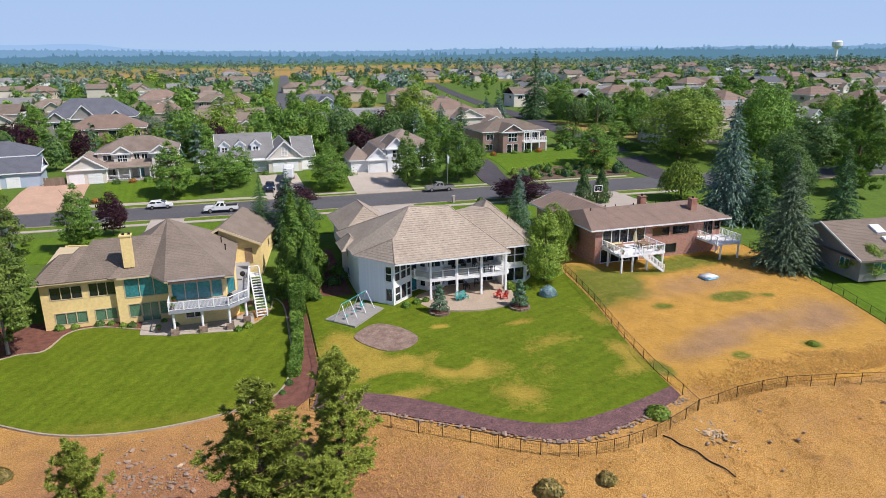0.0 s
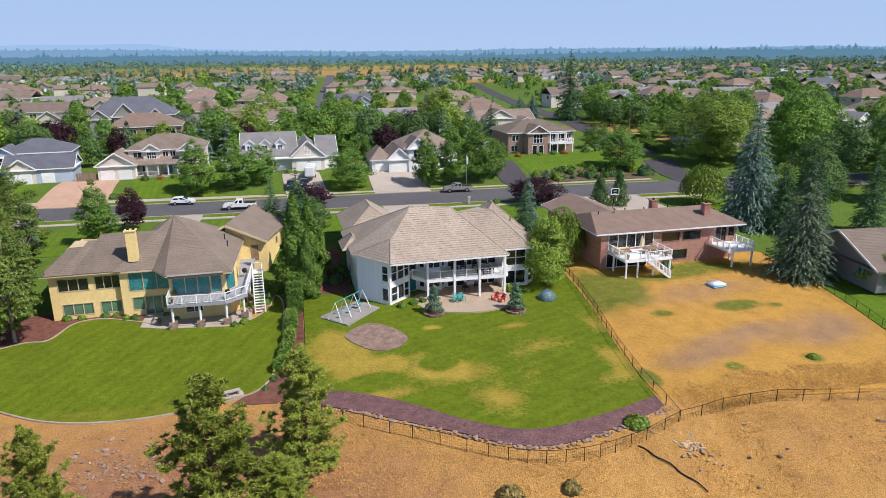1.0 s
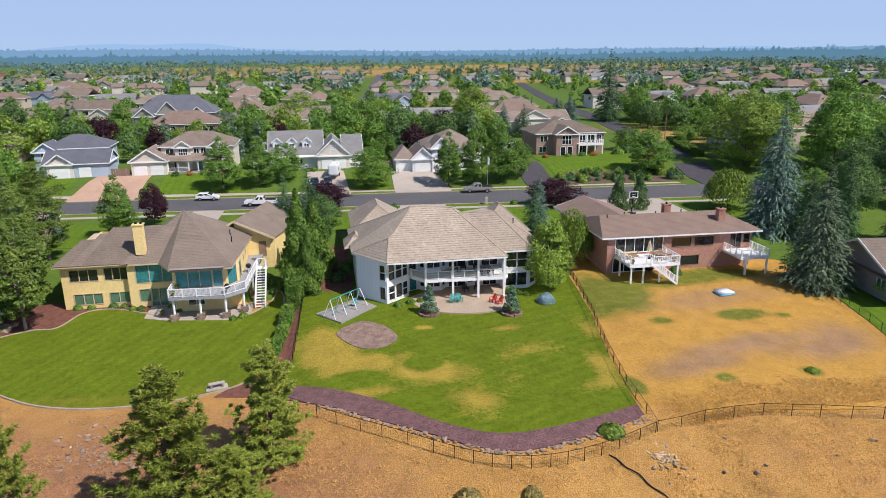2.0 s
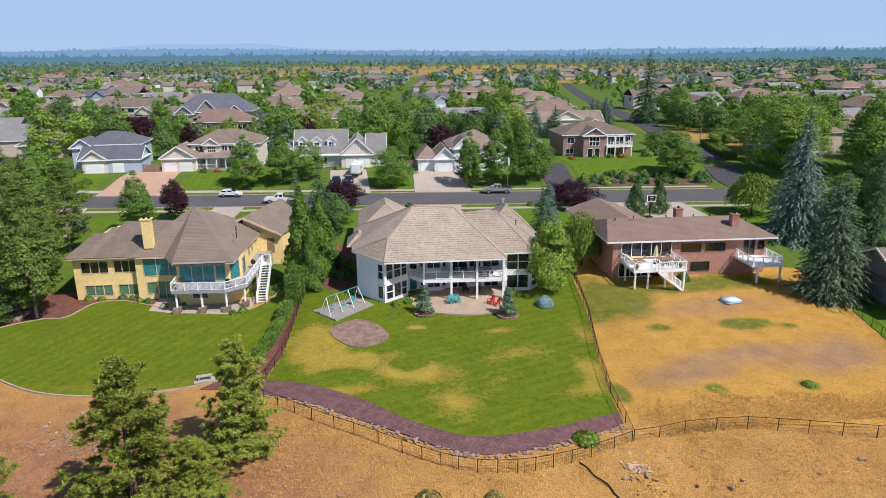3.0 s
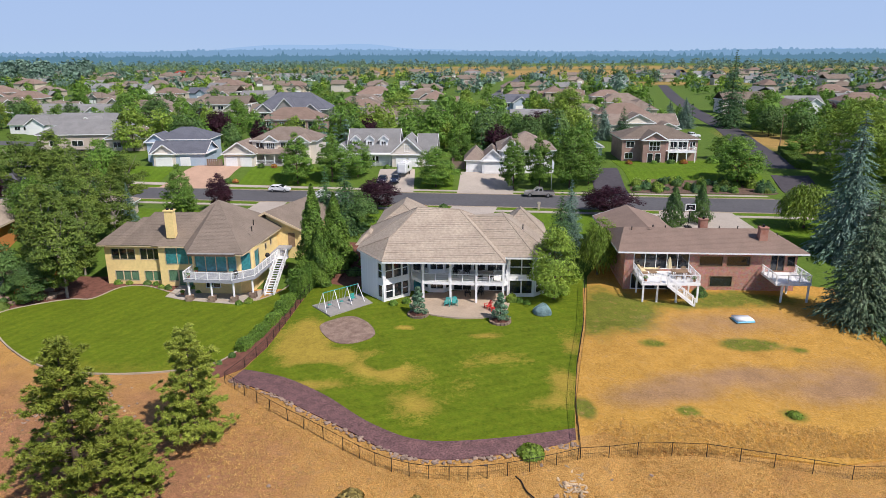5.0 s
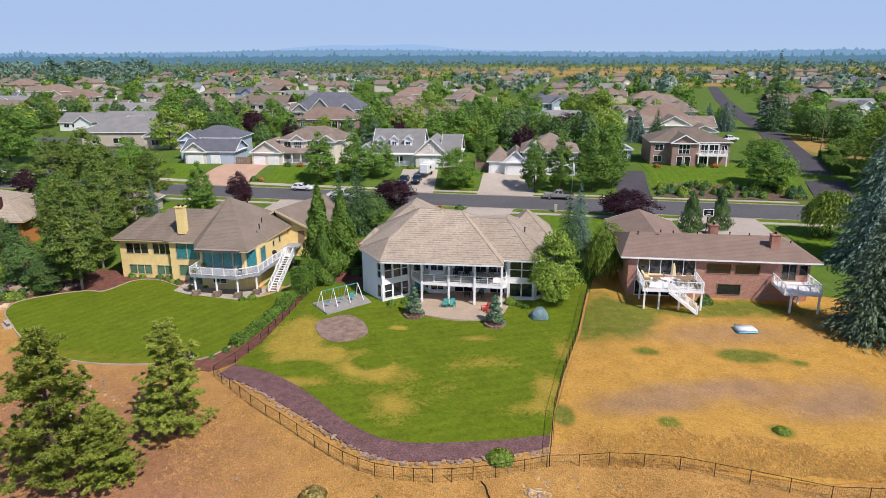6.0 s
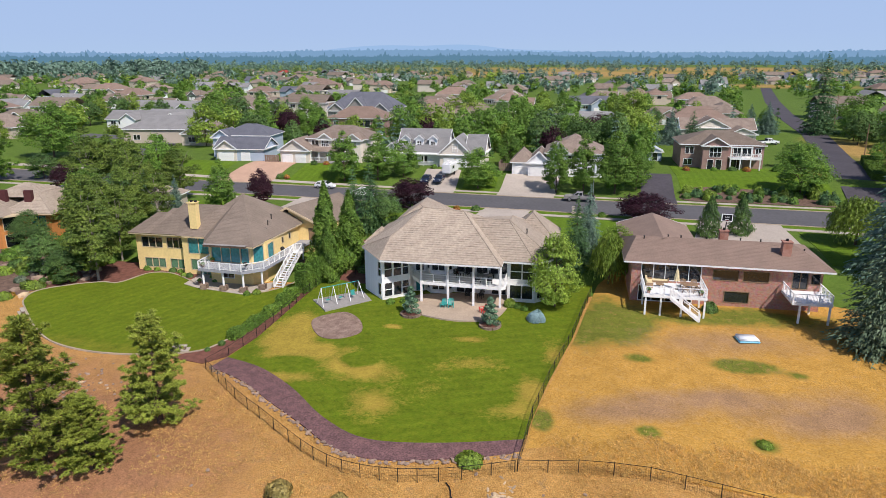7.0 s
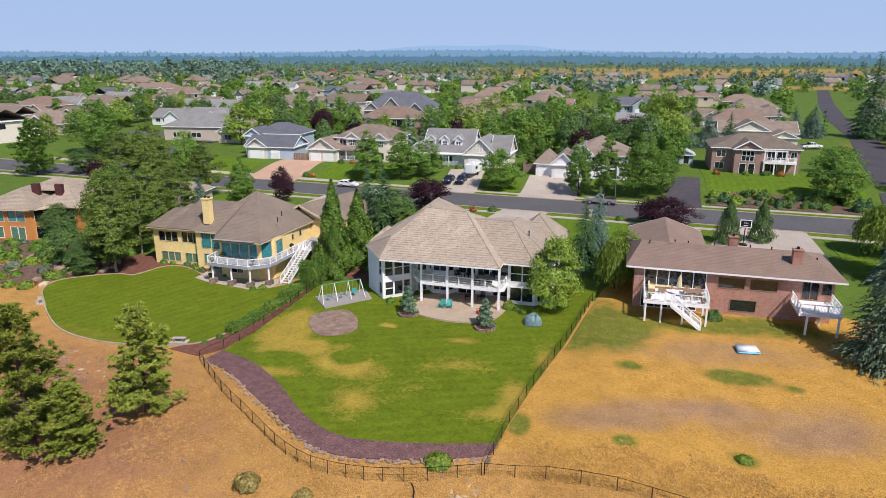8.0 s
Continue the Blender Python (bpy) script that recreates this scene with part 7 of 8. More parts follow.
def hedge(pts, w, h, label):
    """A clipped hedge along a line: a dense skin of leaves over a solid core."""
    rng = np.random.default_rng(77)
    C, N = [], []
    core = bmesh.new()
    for (xa, ya), (xb, yb) in zip(pts, pts[1:]):
        L = math.dist((xa, ya), (xb, yb))
        d = np.array([(xb - xa) / L, (yb - ya) / L, 0])
        s = np.array([-d[1], d[0], 0])
        z = ground_z((xa + xb) / 2, (ya + yb) / 2)
        k = int(L * (w + 2 * h) * 170)
        u, q = rng.uniform(0, L, k), rng.uniform(-h - w / 2, h + w / 2, k)
        side = np.where(q > w / 2, 1, np.where(q < -w / 2, -1, 0))
        off = np.clip(q, -w / 2, w / 2)
        zz = np.where(side == 0, h, h - (np.abs(q) - w / 2))
        lump = 1 + 0.12 * np.sin(u * 2.1)
        C.append(np.array([xa, ya, z]) + u[:, None] * d + (off * lump + rng.normal(size=k) * 0.05)[:, None] * s + (zz * lump)[:, None] * np.array([0, 0, 1]) + rng.normal(size=(k, 3)) * 0.05)
        N.append(side[:, None] * s + np.where(side == 0, 1, 0.3)[:, None] * np.array([0, 0, 1]) + rng.normal(size=(k, 3)) * 0.5)
        for e, sg in ((0.0, -1), (L, 1)):
            m2 = int(w * h * 170)
            C.append(np.array([xa, ya, z]) + (e + rng.normal(size=m2) * 0.06 + 0.1 * sg)[:, None] * d + rng.uniform(-w / 2, w / 2, m2)[:, None] * s + rng.uniform(0, h, m2)[:, None] * np.array([0, 0, 1]))
            N.append(d * sg + rng.normal(size=(m2, 3)) * 0.5)
        stick(core, (xa + d[0] * 0.2, ya + d[1] * 0.2, z + h * 0.42), (xb - d[0] * 0.2, yb - d[1] * 0.2, z + h * 0.42), w * 0.62, h * 0.78)
    C, N = np.concatenate(C), np.concatenate(N)
    sz = 0.11 * rng.uniform(0.7, 1.3, len(C))
    v, f = quads(C, N, unit(rng, len(C)), sz * 0.6, sz, rng)
    ob = thing("hedge", 0, 0, 0, label, "hedge")
    c = new("foliage", leaf_mesh("foliage", v, f, M["needle_arb"]))
    c.parent = ob
    part("hedge_core", core, M["leaf_dark"], ob)


hedge([(7.2, 75.6), (7.5, 79.0), (7.9, 82.0)], 1.5, 3.4, "tall clipped green hedge beside the fence")
hedge([(4.9, 61.2), (5.7, 64.6), (6.15, 67.6), (6.45, 70.4)], 1.0, 0.95, "low clipped hedge along the lawn kerb")
hedge([(6.5, 70.6), (6.7, 72.4), (6.8, 74.8)], 1.1, 1.3, "low clipped hedge along the mulch strip")
hedge([(103.5, 150), (107.5, 165), (111.5, 178)], 3.0, 1.4, "broad low green hedge beside the side street")


# ---- cloud-pruned conifers in stone rings ----
M["needle_topiary"] = leaf_material("clipped_blue_green_foliage", (0.16, 0.27, 0.17), (0.13, 0.23, 0.13), trans=0.15)


def topiary(x, y, seed):
    rng = np.random.default_rng(seed)
    z = ground_z(x, y) + 0.05
    ring = thing("stone_ring", x, y, z, "round planter ring of tan stone blocks", "planter")
    for i in range(18):
        a = i * math.tau / 18
        bm = bmesh.new()
        m = Matrix.Rotation(a, 4, "Z") @ Matrix.Translation((1.15, 0, 0))
        box(bm, -0.13, 0.13, -0.185, 0.185, -0.15, 0.2 + 0.02 * (i % 3), m)
        part("stone_block", bm, M["stone"], ring)
    bm = bmesh.new()
    prism(bm, [(1.05 * math.cos(i * math.tau / 20), 1.05 * math.sin(i * math.tau / 20)) for i in range(20)], -0.1, 0.12)
    part("soil", bm, M["red_mulch"], ring)
    T = thing("topiary_tree", x, y, z + 0.1, "cloud-pruned blue-green conifer with rounded pads", "tree")
    part("trunk", trunk_bm(3.3, 0.09, (), None, 0.95), M["bark"], T)
    for i in range(19):
        t = i / 18
        a = i * 2.4
        R = 0.95 * (1 - t) ** 0.8 + 0.05
        c0 = np.array([math.cos(a) * R * 0.75, math.sin(a) * R * 0.75, 0.35 + 2.95 * t])
        r = 0.52 * (1 - 0.5 * t)
        o = unit(rng, 170)
        c = c0 + o * r * np.array([1, 1, 0.62]) * rng.uniform(0.85, 1.0, (170, 1))
        s = 0.085 * rng.uniform(0.7, 1.3, 170)
        v, f = quads(c, o + rng.normal(size=o.shape) * 0.4, unit(rng, 170), s * 0.6, s, rng)
        q = new("foliage_pad", leaf_mesh("foliage_pad", v, f, M["needle_topiary"]))
        q.parent = T


topiary(23.2, 70.7, 3)
topiary(32.9, 69.1, 8)

# ---- play area ----
bm = bmesh.new()
prism(bm, [(9.9, 72.9), (12.8, 69.6), (17.3, 74.0), (15.0, 77.4)], -3.0, -2.33)
tagged(part("concrete_pad", bm, M["grey_concrete"]), "grey concrete pad under the swing set", "slab", kind="structure")
sheet("bark_patch", smooth_loop([(12.2, 66.8), (13.6, 69.0), (15.6, 69.8), (17.8, 67.8), (18.8, 64.8), (16.8, 62.8), (14.4, 63.2)], 5), M["chip_patch"], 0.12, "rounded patch of grey-brown bark chips", "mulch", grid=1.0)


def swing_set():
    a, b = Vector((11.7, 71.4, -2.33)), Vector((15.3, 75.0, -2.33))
    d = (b - a).normalized()
    s = Vector((-d.y, d.x, 0))
    h = thing("swing_set", 0, 0, 0, "white and green metal swing set with two swings", "swing set")
    up = Vector((0, 0, 2.15))
    bm = bmesh.new()
    bar(bm, a + up, b + up, 0.05, 8)
    part("top_beam", bm, M["teal_paint"], h)
    for t in (0.0, 0.32, 0.68, 1.0):
        p = a.lerp(b, t)
        for k in (-1, 1):
            bm = bmesh.new()
            bar(bm, p + up, p + s * 0.95 * k - d * (0.25 if t == 0 else -0.25 if t == 1 else 0), 0.045, 8)
            part("leg", bm, M["white"], h)
    for t, w in ((0.16, 0.45), (0.5, 0.4), (0.84, 0.55)):
        p = a.lerp(b, t)
        for k in (-1, 1):
            bm = bmesh.new()
            bar(bm, p + up + d * w / 2 * k, p + d * w / 2 * k + Vector((0, 0, 0.5)), 0.012, 4)
            part("chain", bm, M["metal"], h)
        bm = bmesh.new()
        m = Matrix.Translation(p + Vector((0, 0, 0.45))) @ Matrix.Rotation(math.atan2(d.y, d.x), 4, "Z")
        box(bm, -w / 2, w / 2, -0.16, 0.16, 0, 0.06, m)
        if t == 0.84:
            box(bm, -w / 2, w / 2, 0.13, 0.18, 0.06, 0.6, m)
        part("seat", bm, M["teal_paint"], h)


swing_set()


# ---- garden chairs, tables and other furniture ----
def garden_chair(x, y, z, rz, mat, label, low=True):
    c = thing("garden_chair", x, y, z, label, "chair", rz)
    seat_h = 0.34 if low else 0.45
    for i in range(5):
        bm = bmesh.new()
        box(bm, -0.27, 0.27, -0.28 + i * 0.115, -0.18 + i * 0.115, seat_h - i * 0.02, seat_h + 0.025 - i * 0.02)
        part("seat_slat", bm, mat, c)
    for i in range(5):
        bm = bmesh.new()
        u = -0.24 + i * 0.12
        stick(bm, (u, 0.26, seat_h - 0.1), (u * 1.2, 0.55, 1.0 - abs(i - 2) * 0.05), 0.1, 0.025)
        part("back_slat", bm, mat, c)
    for sx in (-0.31, 0.31):
        bm = bmesh.new()
        box(bm, sx - 0.06, sx + 0.06, -0.34, 0.38, 0.55, 0.58)
        part("armrest", bm, mat, c)
        for yy in (-0.27, 0.3):
            bm = bmesh.new()
            box(bm, sx - 0.03, sx + 0.03, yy - 0.04, yy + 0.04, 0, 0.55)
            part("leg", bm, mat, c)
    return c


garden_chair(26.6, 73.4, -2.34, -10, M["teal_paint"], "teal slatted garden chair on the patio")
garden_chair(27.5, 73.6, -2.34, 12, M["teal_paint"], "teal slatted garden chair on the patio")
garden_chair(31.5, 72.7, -2.34, -60, M["red_plastic"], "red slatted garden chair on the patio")
garden_chair(32.1, 72.0, -2.34, -70, M["red_plastic"], "red slatted garden chair on the patio")


def table(x, y, z, r, h, mat, label, rect=None):
    t = thing("patio_table", x, y, z, label, "table")
    bm = bmesh.new()
    if rect:
        box(bm, -rect[0], rect[0], -rect[1], rect[1], h - 0.04, h)
        legs = [(sx * (rect[0] - 0.1), sy * (rect[1] - 0.1)) for sx in (-1, 1) for sy in (-1, 1)]
    else:
        bar(bm, (0, 0, h - 0.04), (0, 0, h), r, 20)
        legs = [(r * 0.6 * math.cos(k * math.tau / 4), r * 0.6 * math.sin(k * math.tau / 4)) for k in range(4)]
    part("tabletop", bm, mat, t)
    for u, v in legs:
        bm = bmesh.new()
        bar(bm, (u, v, 0), (u, v, h - 0.03), 0.025, 6)
        part("leg", bm, M["dark_metal"], t)


def sofa(x, y, z, rz, w, label, mat="cream_cloth"):
    s = thing("outdoor_sofa", x, y, z, label, "sofa", rz)
    part("base", boxes((-w / 2, w / 2, -0.4, 0.4, 0.0, 0.25)), M["wood"], s)
    n = round(w / 0.7)
    for i in range(n):
        a = -w / 2 + w * i / n
        part("seat_cushion", boxes((a + 0.02, a + w / n - 0.02, -0.4, 0.3, 0.25, 0.43)), M[mat], s)
        part("back_cushion", boxes((a + 0.03, a + w / n - 0.03, 0.2, 0.4, 0.43, 0.85)), M[mat], s)
    for k in (-1, 1):
        part("armrest", boxes((k * w / 2 - 0.08, k * w / 2 + 0.08, -0.4, 0.4, 0.25, 0.6)), M["wood"], s)


def umbrella(x, y, z, h, r, mat, label, closed=True):
    u = thing("patio_umbrella", x, y, z, label, "umbrella")
    bm = bmesh.new()
    bar(bm, (0, 0, 0), (0, 0, h), 0.03, 8)
    part("pole", bm, M["white"], u)
    bm = bmesh.new()
    bar(bm, (0, 0, 0), (0, 0, 0.1), 0.28, 14)
    part("base", bm, M["dark_metal"], u)
    bm = bmesh.new()
    n = 16
    rings = []
    for zz, rr in ((h * 0.42, r), (h * 0.6, r * 0.8), (h * 0.85, r * 0.55), (h, 0.05)):
        rings.append([bm.verts.new((math.cos(i * math.tau / n) * rr * (1 if i % 2 else 0.72), math.sin(i * math.tau / n) * rr * (1 if i % 2 else 0.72), zz)) for i in range(n)])
    for p, q in zip(rings, rings[1:]):
        for i in range(n):
            bm.faces.new((p[i], p[(i + 1) % n], q[(i + 1) % n], q[i]))
    part("canopy", bm, M[mat], u)


DZ = 0.75
umbrella(53.9, 76.6, DZ, 2.5, 0.34, "cream_cloth", "furled cream patio umbrella on the deck")
sofa(50.9, 77.6, DZ, 90, 2.2, "cream cushioned outdoor sofa on the deck")
sofa(52.2, 79.0, DZ, 0, 2.1, "cream cushioned outdoor sofa by the wall")
table(52.1, 77.0, DZ, 0.5, 0.4, M["wood"], "low wooden deck table")
table(55.4, 76.4, DZ, 0.5, 0.72, M["wood"], "wooden deck dining table", (0.8, 0.5))
for x, y, rz in ((54.8, 75.6, 180), (56.0, 75.6, 180), (54.8, 77.2, 0), (56.0, 77.2, 0)):
    garden_chair(x, y, DZ, rz, M["wood"], "dark wooden deck chair beside the table", False)
table(54.5, 77.6, -1.8, 0.7, 0.72, M["dark_metal"], "dark metal table under the deck")
table(31.2, 76.6, 0.3, 0.6, 0.74, M["grey_concrete"], "grey stone-topped table on the balcony", (0.95, 0.55))
for x, y, rz in ((30.5, 75.6, 180), (31.9, 75.6, 180), (30.5, 77.6, 0), (31.9, 77.6, 0), (27.6, 77.4, 40), (28.8, 77.6, -20)):
    garden_chair(x, y, 0.3, rz, M["dark_metal"], "dark metal chair on the balcony", False)
for x, y, rz in ((29.0, 77.0, 10), (30.6, 77.4, -20)):
    garden_chair(x, y, -2.34, rz, M["dark_metal"], "dark metal chair under the balcony", False)


def kettle_grill(x, y, z):
    g = thing("barbecue_grill", x, y, z, "black round kettle barbecue on the deck", "barbecue")
    bm = bmesh.new()
    bmesh.ops.create_uvsphere(bm, u_segments=16, v_segments=10, radius=0.33, matrix=Matrix.Translation((0, 0, 0.85)))
    part("bowl", bm, M["dark_metal"], g, smooth=True)
    for k in range(3):
        bm = bmesh.new()
        a = k * math.tau / 3
        bar(bm, (math.cos(a) * 0.15, math.sin(a) * 0.15, 0.65), (math.cos(a) * 0.32, math.sin(a) * 0.32, 0), 0.02, 6)
        part("leg", bm, M["dark_metal"], g)


kettle_grill(1.5, 83.0, 0.2)
kettle_grill(-0.2, 75.2, 0.2)


def flower_pot(x, y, z, label):
    p = thing("flower_pot", x, y, z, label, "plant pot")
    bm = bmesh.new()
    bar(bm, (0, 0, 0), (0, 0, 0.4), 0.16, 14, 0.24)
    part("pot", bm, M["pot"], p)
    rng = np.random.default_rng(int(abs(x * 10)))
    o = unit(rng, 120)
    o[:, 2] = abs(o[:, 2])
    v, f = quads(o * 0.3 + np.array([0, 0, 0.42]), o, unit(rng, 120), np.full(120, 0.05), np.full(120, 0.08), rng)
    q = new("plant", leaf_mesh("plant", v, f, M["leaf_mid"]))
    q.parent = p


for x, y, z in ((-6.3, 77.6, 0.2), (-6.4, 75.3, 0.2), (-8.2, 77.0, -2.74), (56.4, 74.5, 0.75), (50.6, 74.5, 0.75)):
    flower_pot(x, y, z, "terracotta pot with a green plant")


def bench(x, y, rz):
    z = ground_z(x, y) + 0.03
    b = thing("stone_bench", x, y, z, "pale stone garden bench on a slab", "bench", rz)
    part("slab", boxes((-1.0, 1.0, -0.5, 0.5, -0.1, 0.1)), M["concrete"], b)
    part("seat", boxes((-0.75, 0.75, -0.22, 0.22, 0.45, 0.55)), M["concrete"], b)
    for k in (-0.5, 0.5):
        part("leg", boxes((k - 0.1, k + 0.1, -0.18, 0.18, 0.1, 0.45)), M["stone"], b)


bench(0.6, 58.0, 15)
bench(-24.2, 63.6, -40)


def paddling_pool(x, y):
    z = ground_z(x, y) + 0.06
    p = thing("paddling_pool", x, y, z, "white and light blue inflatable pool on dry grass", "pool", 8)
    for z0, z1, mt, nm, g in ((0.0, 0.2, "blue_vinyl", "lower_tube", 0.06), (0.2, 0.42, "white_vinyl", "upper_tube", 0.0)):
        bm = bmesh.new()
        box(bm, -1.05 - g, 1.05 + g, -0.8 - g, 0.8 + g, z0, z1)
        bmesh.ops.bevel(bm, geom=bm.edges[:], offset=0.085, segments=3, affect="EDGES")
        if mt == "white_vinyl":
            for v in bm.verts:
                v.co.z += 0.05 * math.sin(v.co.x * 5) * (1 if v.co.z > 0.3 else 0)
        part(nm, bm, M[mt], p, smooth=True)


paddling_pool(60.4, 68.9)


# ---- vehicles ----
def vehicle(name, x, y, z, rz, kind, paint, label):
    v = thing(name, x, y, z, label, "truck" if kind == "pickup" else "car", rz)
    w = 0.95 if kind == "pickup" else 0.88
    if kind == "pickup":
        prof = [(-2.95, 0.55), (-2.95, 1.15), (-0.75, 1.18), (-0.72, 1.2), (1.05, 1.2), (2.75, 1.1), (2.95, 0.95), (2.95, 0.5)]
        cab = [(-0.75, 1.18), (-0.6, 1.85), (0.55, 1.88), (1.25, 1.2)]
        axle, R, L = (-1.75, 1.85), 0.40, 2.95
    else:
        prof = [(-2.1, 0.45), (-2.15, 0.9), (-1.9, 1.0), (1.0, 0.98), (1.95, 0.82), (2.15, 0.6), (2.1, 0.35)]
        cab = [(-2.0, 0.98), (-1.55, 1.45), (0.1, 1.5), (1.05, 0.97)]
        axle, R, L = (-1.3, 1.35), 0.33, 2.1
    def extrude(pr, half, inset=0.0):
        bm = bmesh.new()
        a = [bm.verts.new((u, -half + (inset if q > 1.3 else 0), q)) for u, q in pr]
        b = [bm.verts.new((u, half - (inset if q > 1.3 else 0), q)) for u, q in pr]
        n = len(pr)
        bm.faces.new(a)
        bm.faces.new(b[::-1])
        for i in range(n):
            bm.faces.new((a[i], b[i], b[(i + 1) % n], a[(i + 1) % n]))
        bmesh.ops.recalc_face_normals(bm, faces=bm.faces[:])
        bmesh.ops.bevel(bm, geom=bm.edges[:], offset=0.05, segments=2, affect="EDGES", clamp_overlap=True)
        return bm
    body = part("body", extrude(prof, w), M[paint], v)
    part("cabin", extrude(cab, w - 0.04, 0.14), M[paint], v)
    (u0, q0), (u1, q1), (u2, q2), (u3, q3) = cab
    for s in (-1, 1):
        bm = bmesh.new()
        yy = s * (w - 0.085)
        for a, b in ((0.04, 0.47), (0.53, 0.93)):
            lo0, lo1 = u0 + (u3 - u0) * a + 0.1, u0 + (u3 - u0) * b - 0.12
            hi0, hi1 = u1 + (u2 - u1) * a + 0.05, u1 + (u2 - u1) * b
            vs = [bm.verts.new((p, yy - (0.02 if q > 1.3 else 0) * s + dy, q)) for dy in (0, 0.03 * s) for p, q in ((lo0, q0 + 0.06), (lo1, q0 + 0.06), (hi1, q1 - 0.1), (hi0, q1 - 0.1))]
            for f in ((0, 1, 2, 3), (7, 6, 5, 4), (0, 4, 5, 1), (1, 5, 6, 2), (2, 6, 7, 3), (3, 7, 4, 0)):
                bm.faces.new([vs[i] for i in f])
        part("side_window", bm, M["glass"], v)
        bm = boxes(((L - 0.12), (L + 0.02), s * w * 0.72 - 0.16, s * w * 0.72 + 0.16, 0.68, 0.86))
        part("headlight", bm, M["lamp_glass"], v)
        bm = boxes((-L - 0.03, -L + 0.1, s * w * 0.82 - 0.1, s * w * 0.82 + 0.1, 0.75, 1.0))
        part("tail_light", bm, M["tail_red"], v)
        bm = boxes((u3 - 0.15, u3 + 0.02, s * (w + 0.12) - 0.09, s * (w + 0.12) + 0.09, q0 + 0.02, q0 + 0.16))
        part("mirror", bm, M[paint], v)
        for ax in axle:
            bm = bmesh.new()
            bar(bm, (ax, s * (w - 0.2), R), (ax, s * (w + 0.02), R), R, 18)
            t = part("tyre", bm, M["tyre"], v)
            bm = bmesh.new()
            bar(bm, (ax, s * (w - 0.1), R), (ax, s * (w + 0.035), R), R * 0.62, 12)
            part("rim", bm, M["rim"], t)
    for ua, qa, ub, qb, nm in ((u2, q2, u3, q3, "windscreen"), (u1, q1, u0, q0, "rear_window")):
        bm = bmesh.new()
        stick(bm, (ua * 0.86 + ub * 0.14, 0, qa * 0.86 + qb * 0.14), (ua * 0.12 + ub * 0.88, 0, qa * 0.12 + qb * 0.88), (w - 0.2) * 2, 0.09)
        part(nm, bm, M["glass"], v)
    if kind == "pickup":
        part("bed_floor", boxes((-2.85, -0.85, -w + 0.12, w - 0.12, 1.1, 1.205)), M["tyre"], v)
    part("bumper", boxes((-L - 0.08, -L + 0.05, -w + 0.05, w - 0.05, 0.42, 0.6)), M["rim" if kind == "pickup" else paint], v)
    part("bumper", boxes((L - 0.05, L + 0.08, -w + 0.05, w - 0.05, 0.35, 0.55)), M["rim" if kind == "pickup" else paint], v)
    return v


vehicle("hatchback", -11.0, 132.4, 0.06, -4, "car", "car_white", "white compact hatchback parked at the kerb")
vehicle("pickup_truck", -0.3, 125.0, 0.06, 176, "pickup", "car_white", "white pickup truck on the street")
vehicle("pickup_truck", 42.6, 128.9, 0.06, 176, "pickup", "car_silver", "champagne grey pickup truck parked at the kerb")
vehicle("sedan", 9.6, 139.6, ground_z(9.6, 139.6) + 0.1, -92, "car", "car_dark", "dark blue car on a driveway")
vehicle("sedan", 12.4, 140.0, ground_z(12.4, 140) + 0.1, -92, "car", "car_dark", "dark blue car on a driveway")
vehicle("sedan", -70.5, 140, ground_z(-70, 140) + 0.1, -80, "car", "car_dark", "dark car parked on the side street")
vehicle("pickup_truck", 96.0, 208, 2.5, 20, "pickup", "car_white", "white pickup truck beside a house")


def trailer(x, y, rz):
    z = ground_z(x, y) + 0.08
    t = thing("travel_trailer", x, y, z, "white travel trailer parked on a driveway", "trailer", rz)
    bm = bmesh.new()
    box(bm, -1.1, 1.1, -2.8, 2.8, 0.5, 2.8)
    bmesh.ops.bevel(bm, geom=bm.edges[:], offset=0.25, segments=3, affect="EDGES")
    part("body", bm, M["car_white"], t)
    for s in (-1, 1):
        part("window", boxes((s * 1.1 - 0.02, s * 1.1 + 0.02, -1.6, -0.4, 1.5, 2.1)), M["glass"], t)
        bm = bmesh.new()
        bar(bm, (s * 0.95, 0, 0.36), (s * 1.12, 0, 0.36), 0.36, 16)
        part("wheel", bm, M["tyre"], t)
    part("roof_vent", boxes((-0.3, 0.3, -0.5, 0.2, 2.8, 2.95)), M["white"], t)


trailer(14.0, 144.6, -8)


# ---- poles, hoops and street furniture ----
def pole(name, x, y, h, r, mat, label, arms=()):
    z = ground_z(x, y)
    p = thing(name, x, y, z, label, "pole")
    bm = bmesh.new()
    bar(bm, (0, 0, -0.4), (0, 0, h), r, 8, r * 0.7)
    part("mast", bm, M[mat], p)
    for zz, w in arms:
        bm = boxes((-w, w, -0.06, 0.06, zz, zz + 0.12))
        part("cross_arm", bm, M[mat], p)
    return p


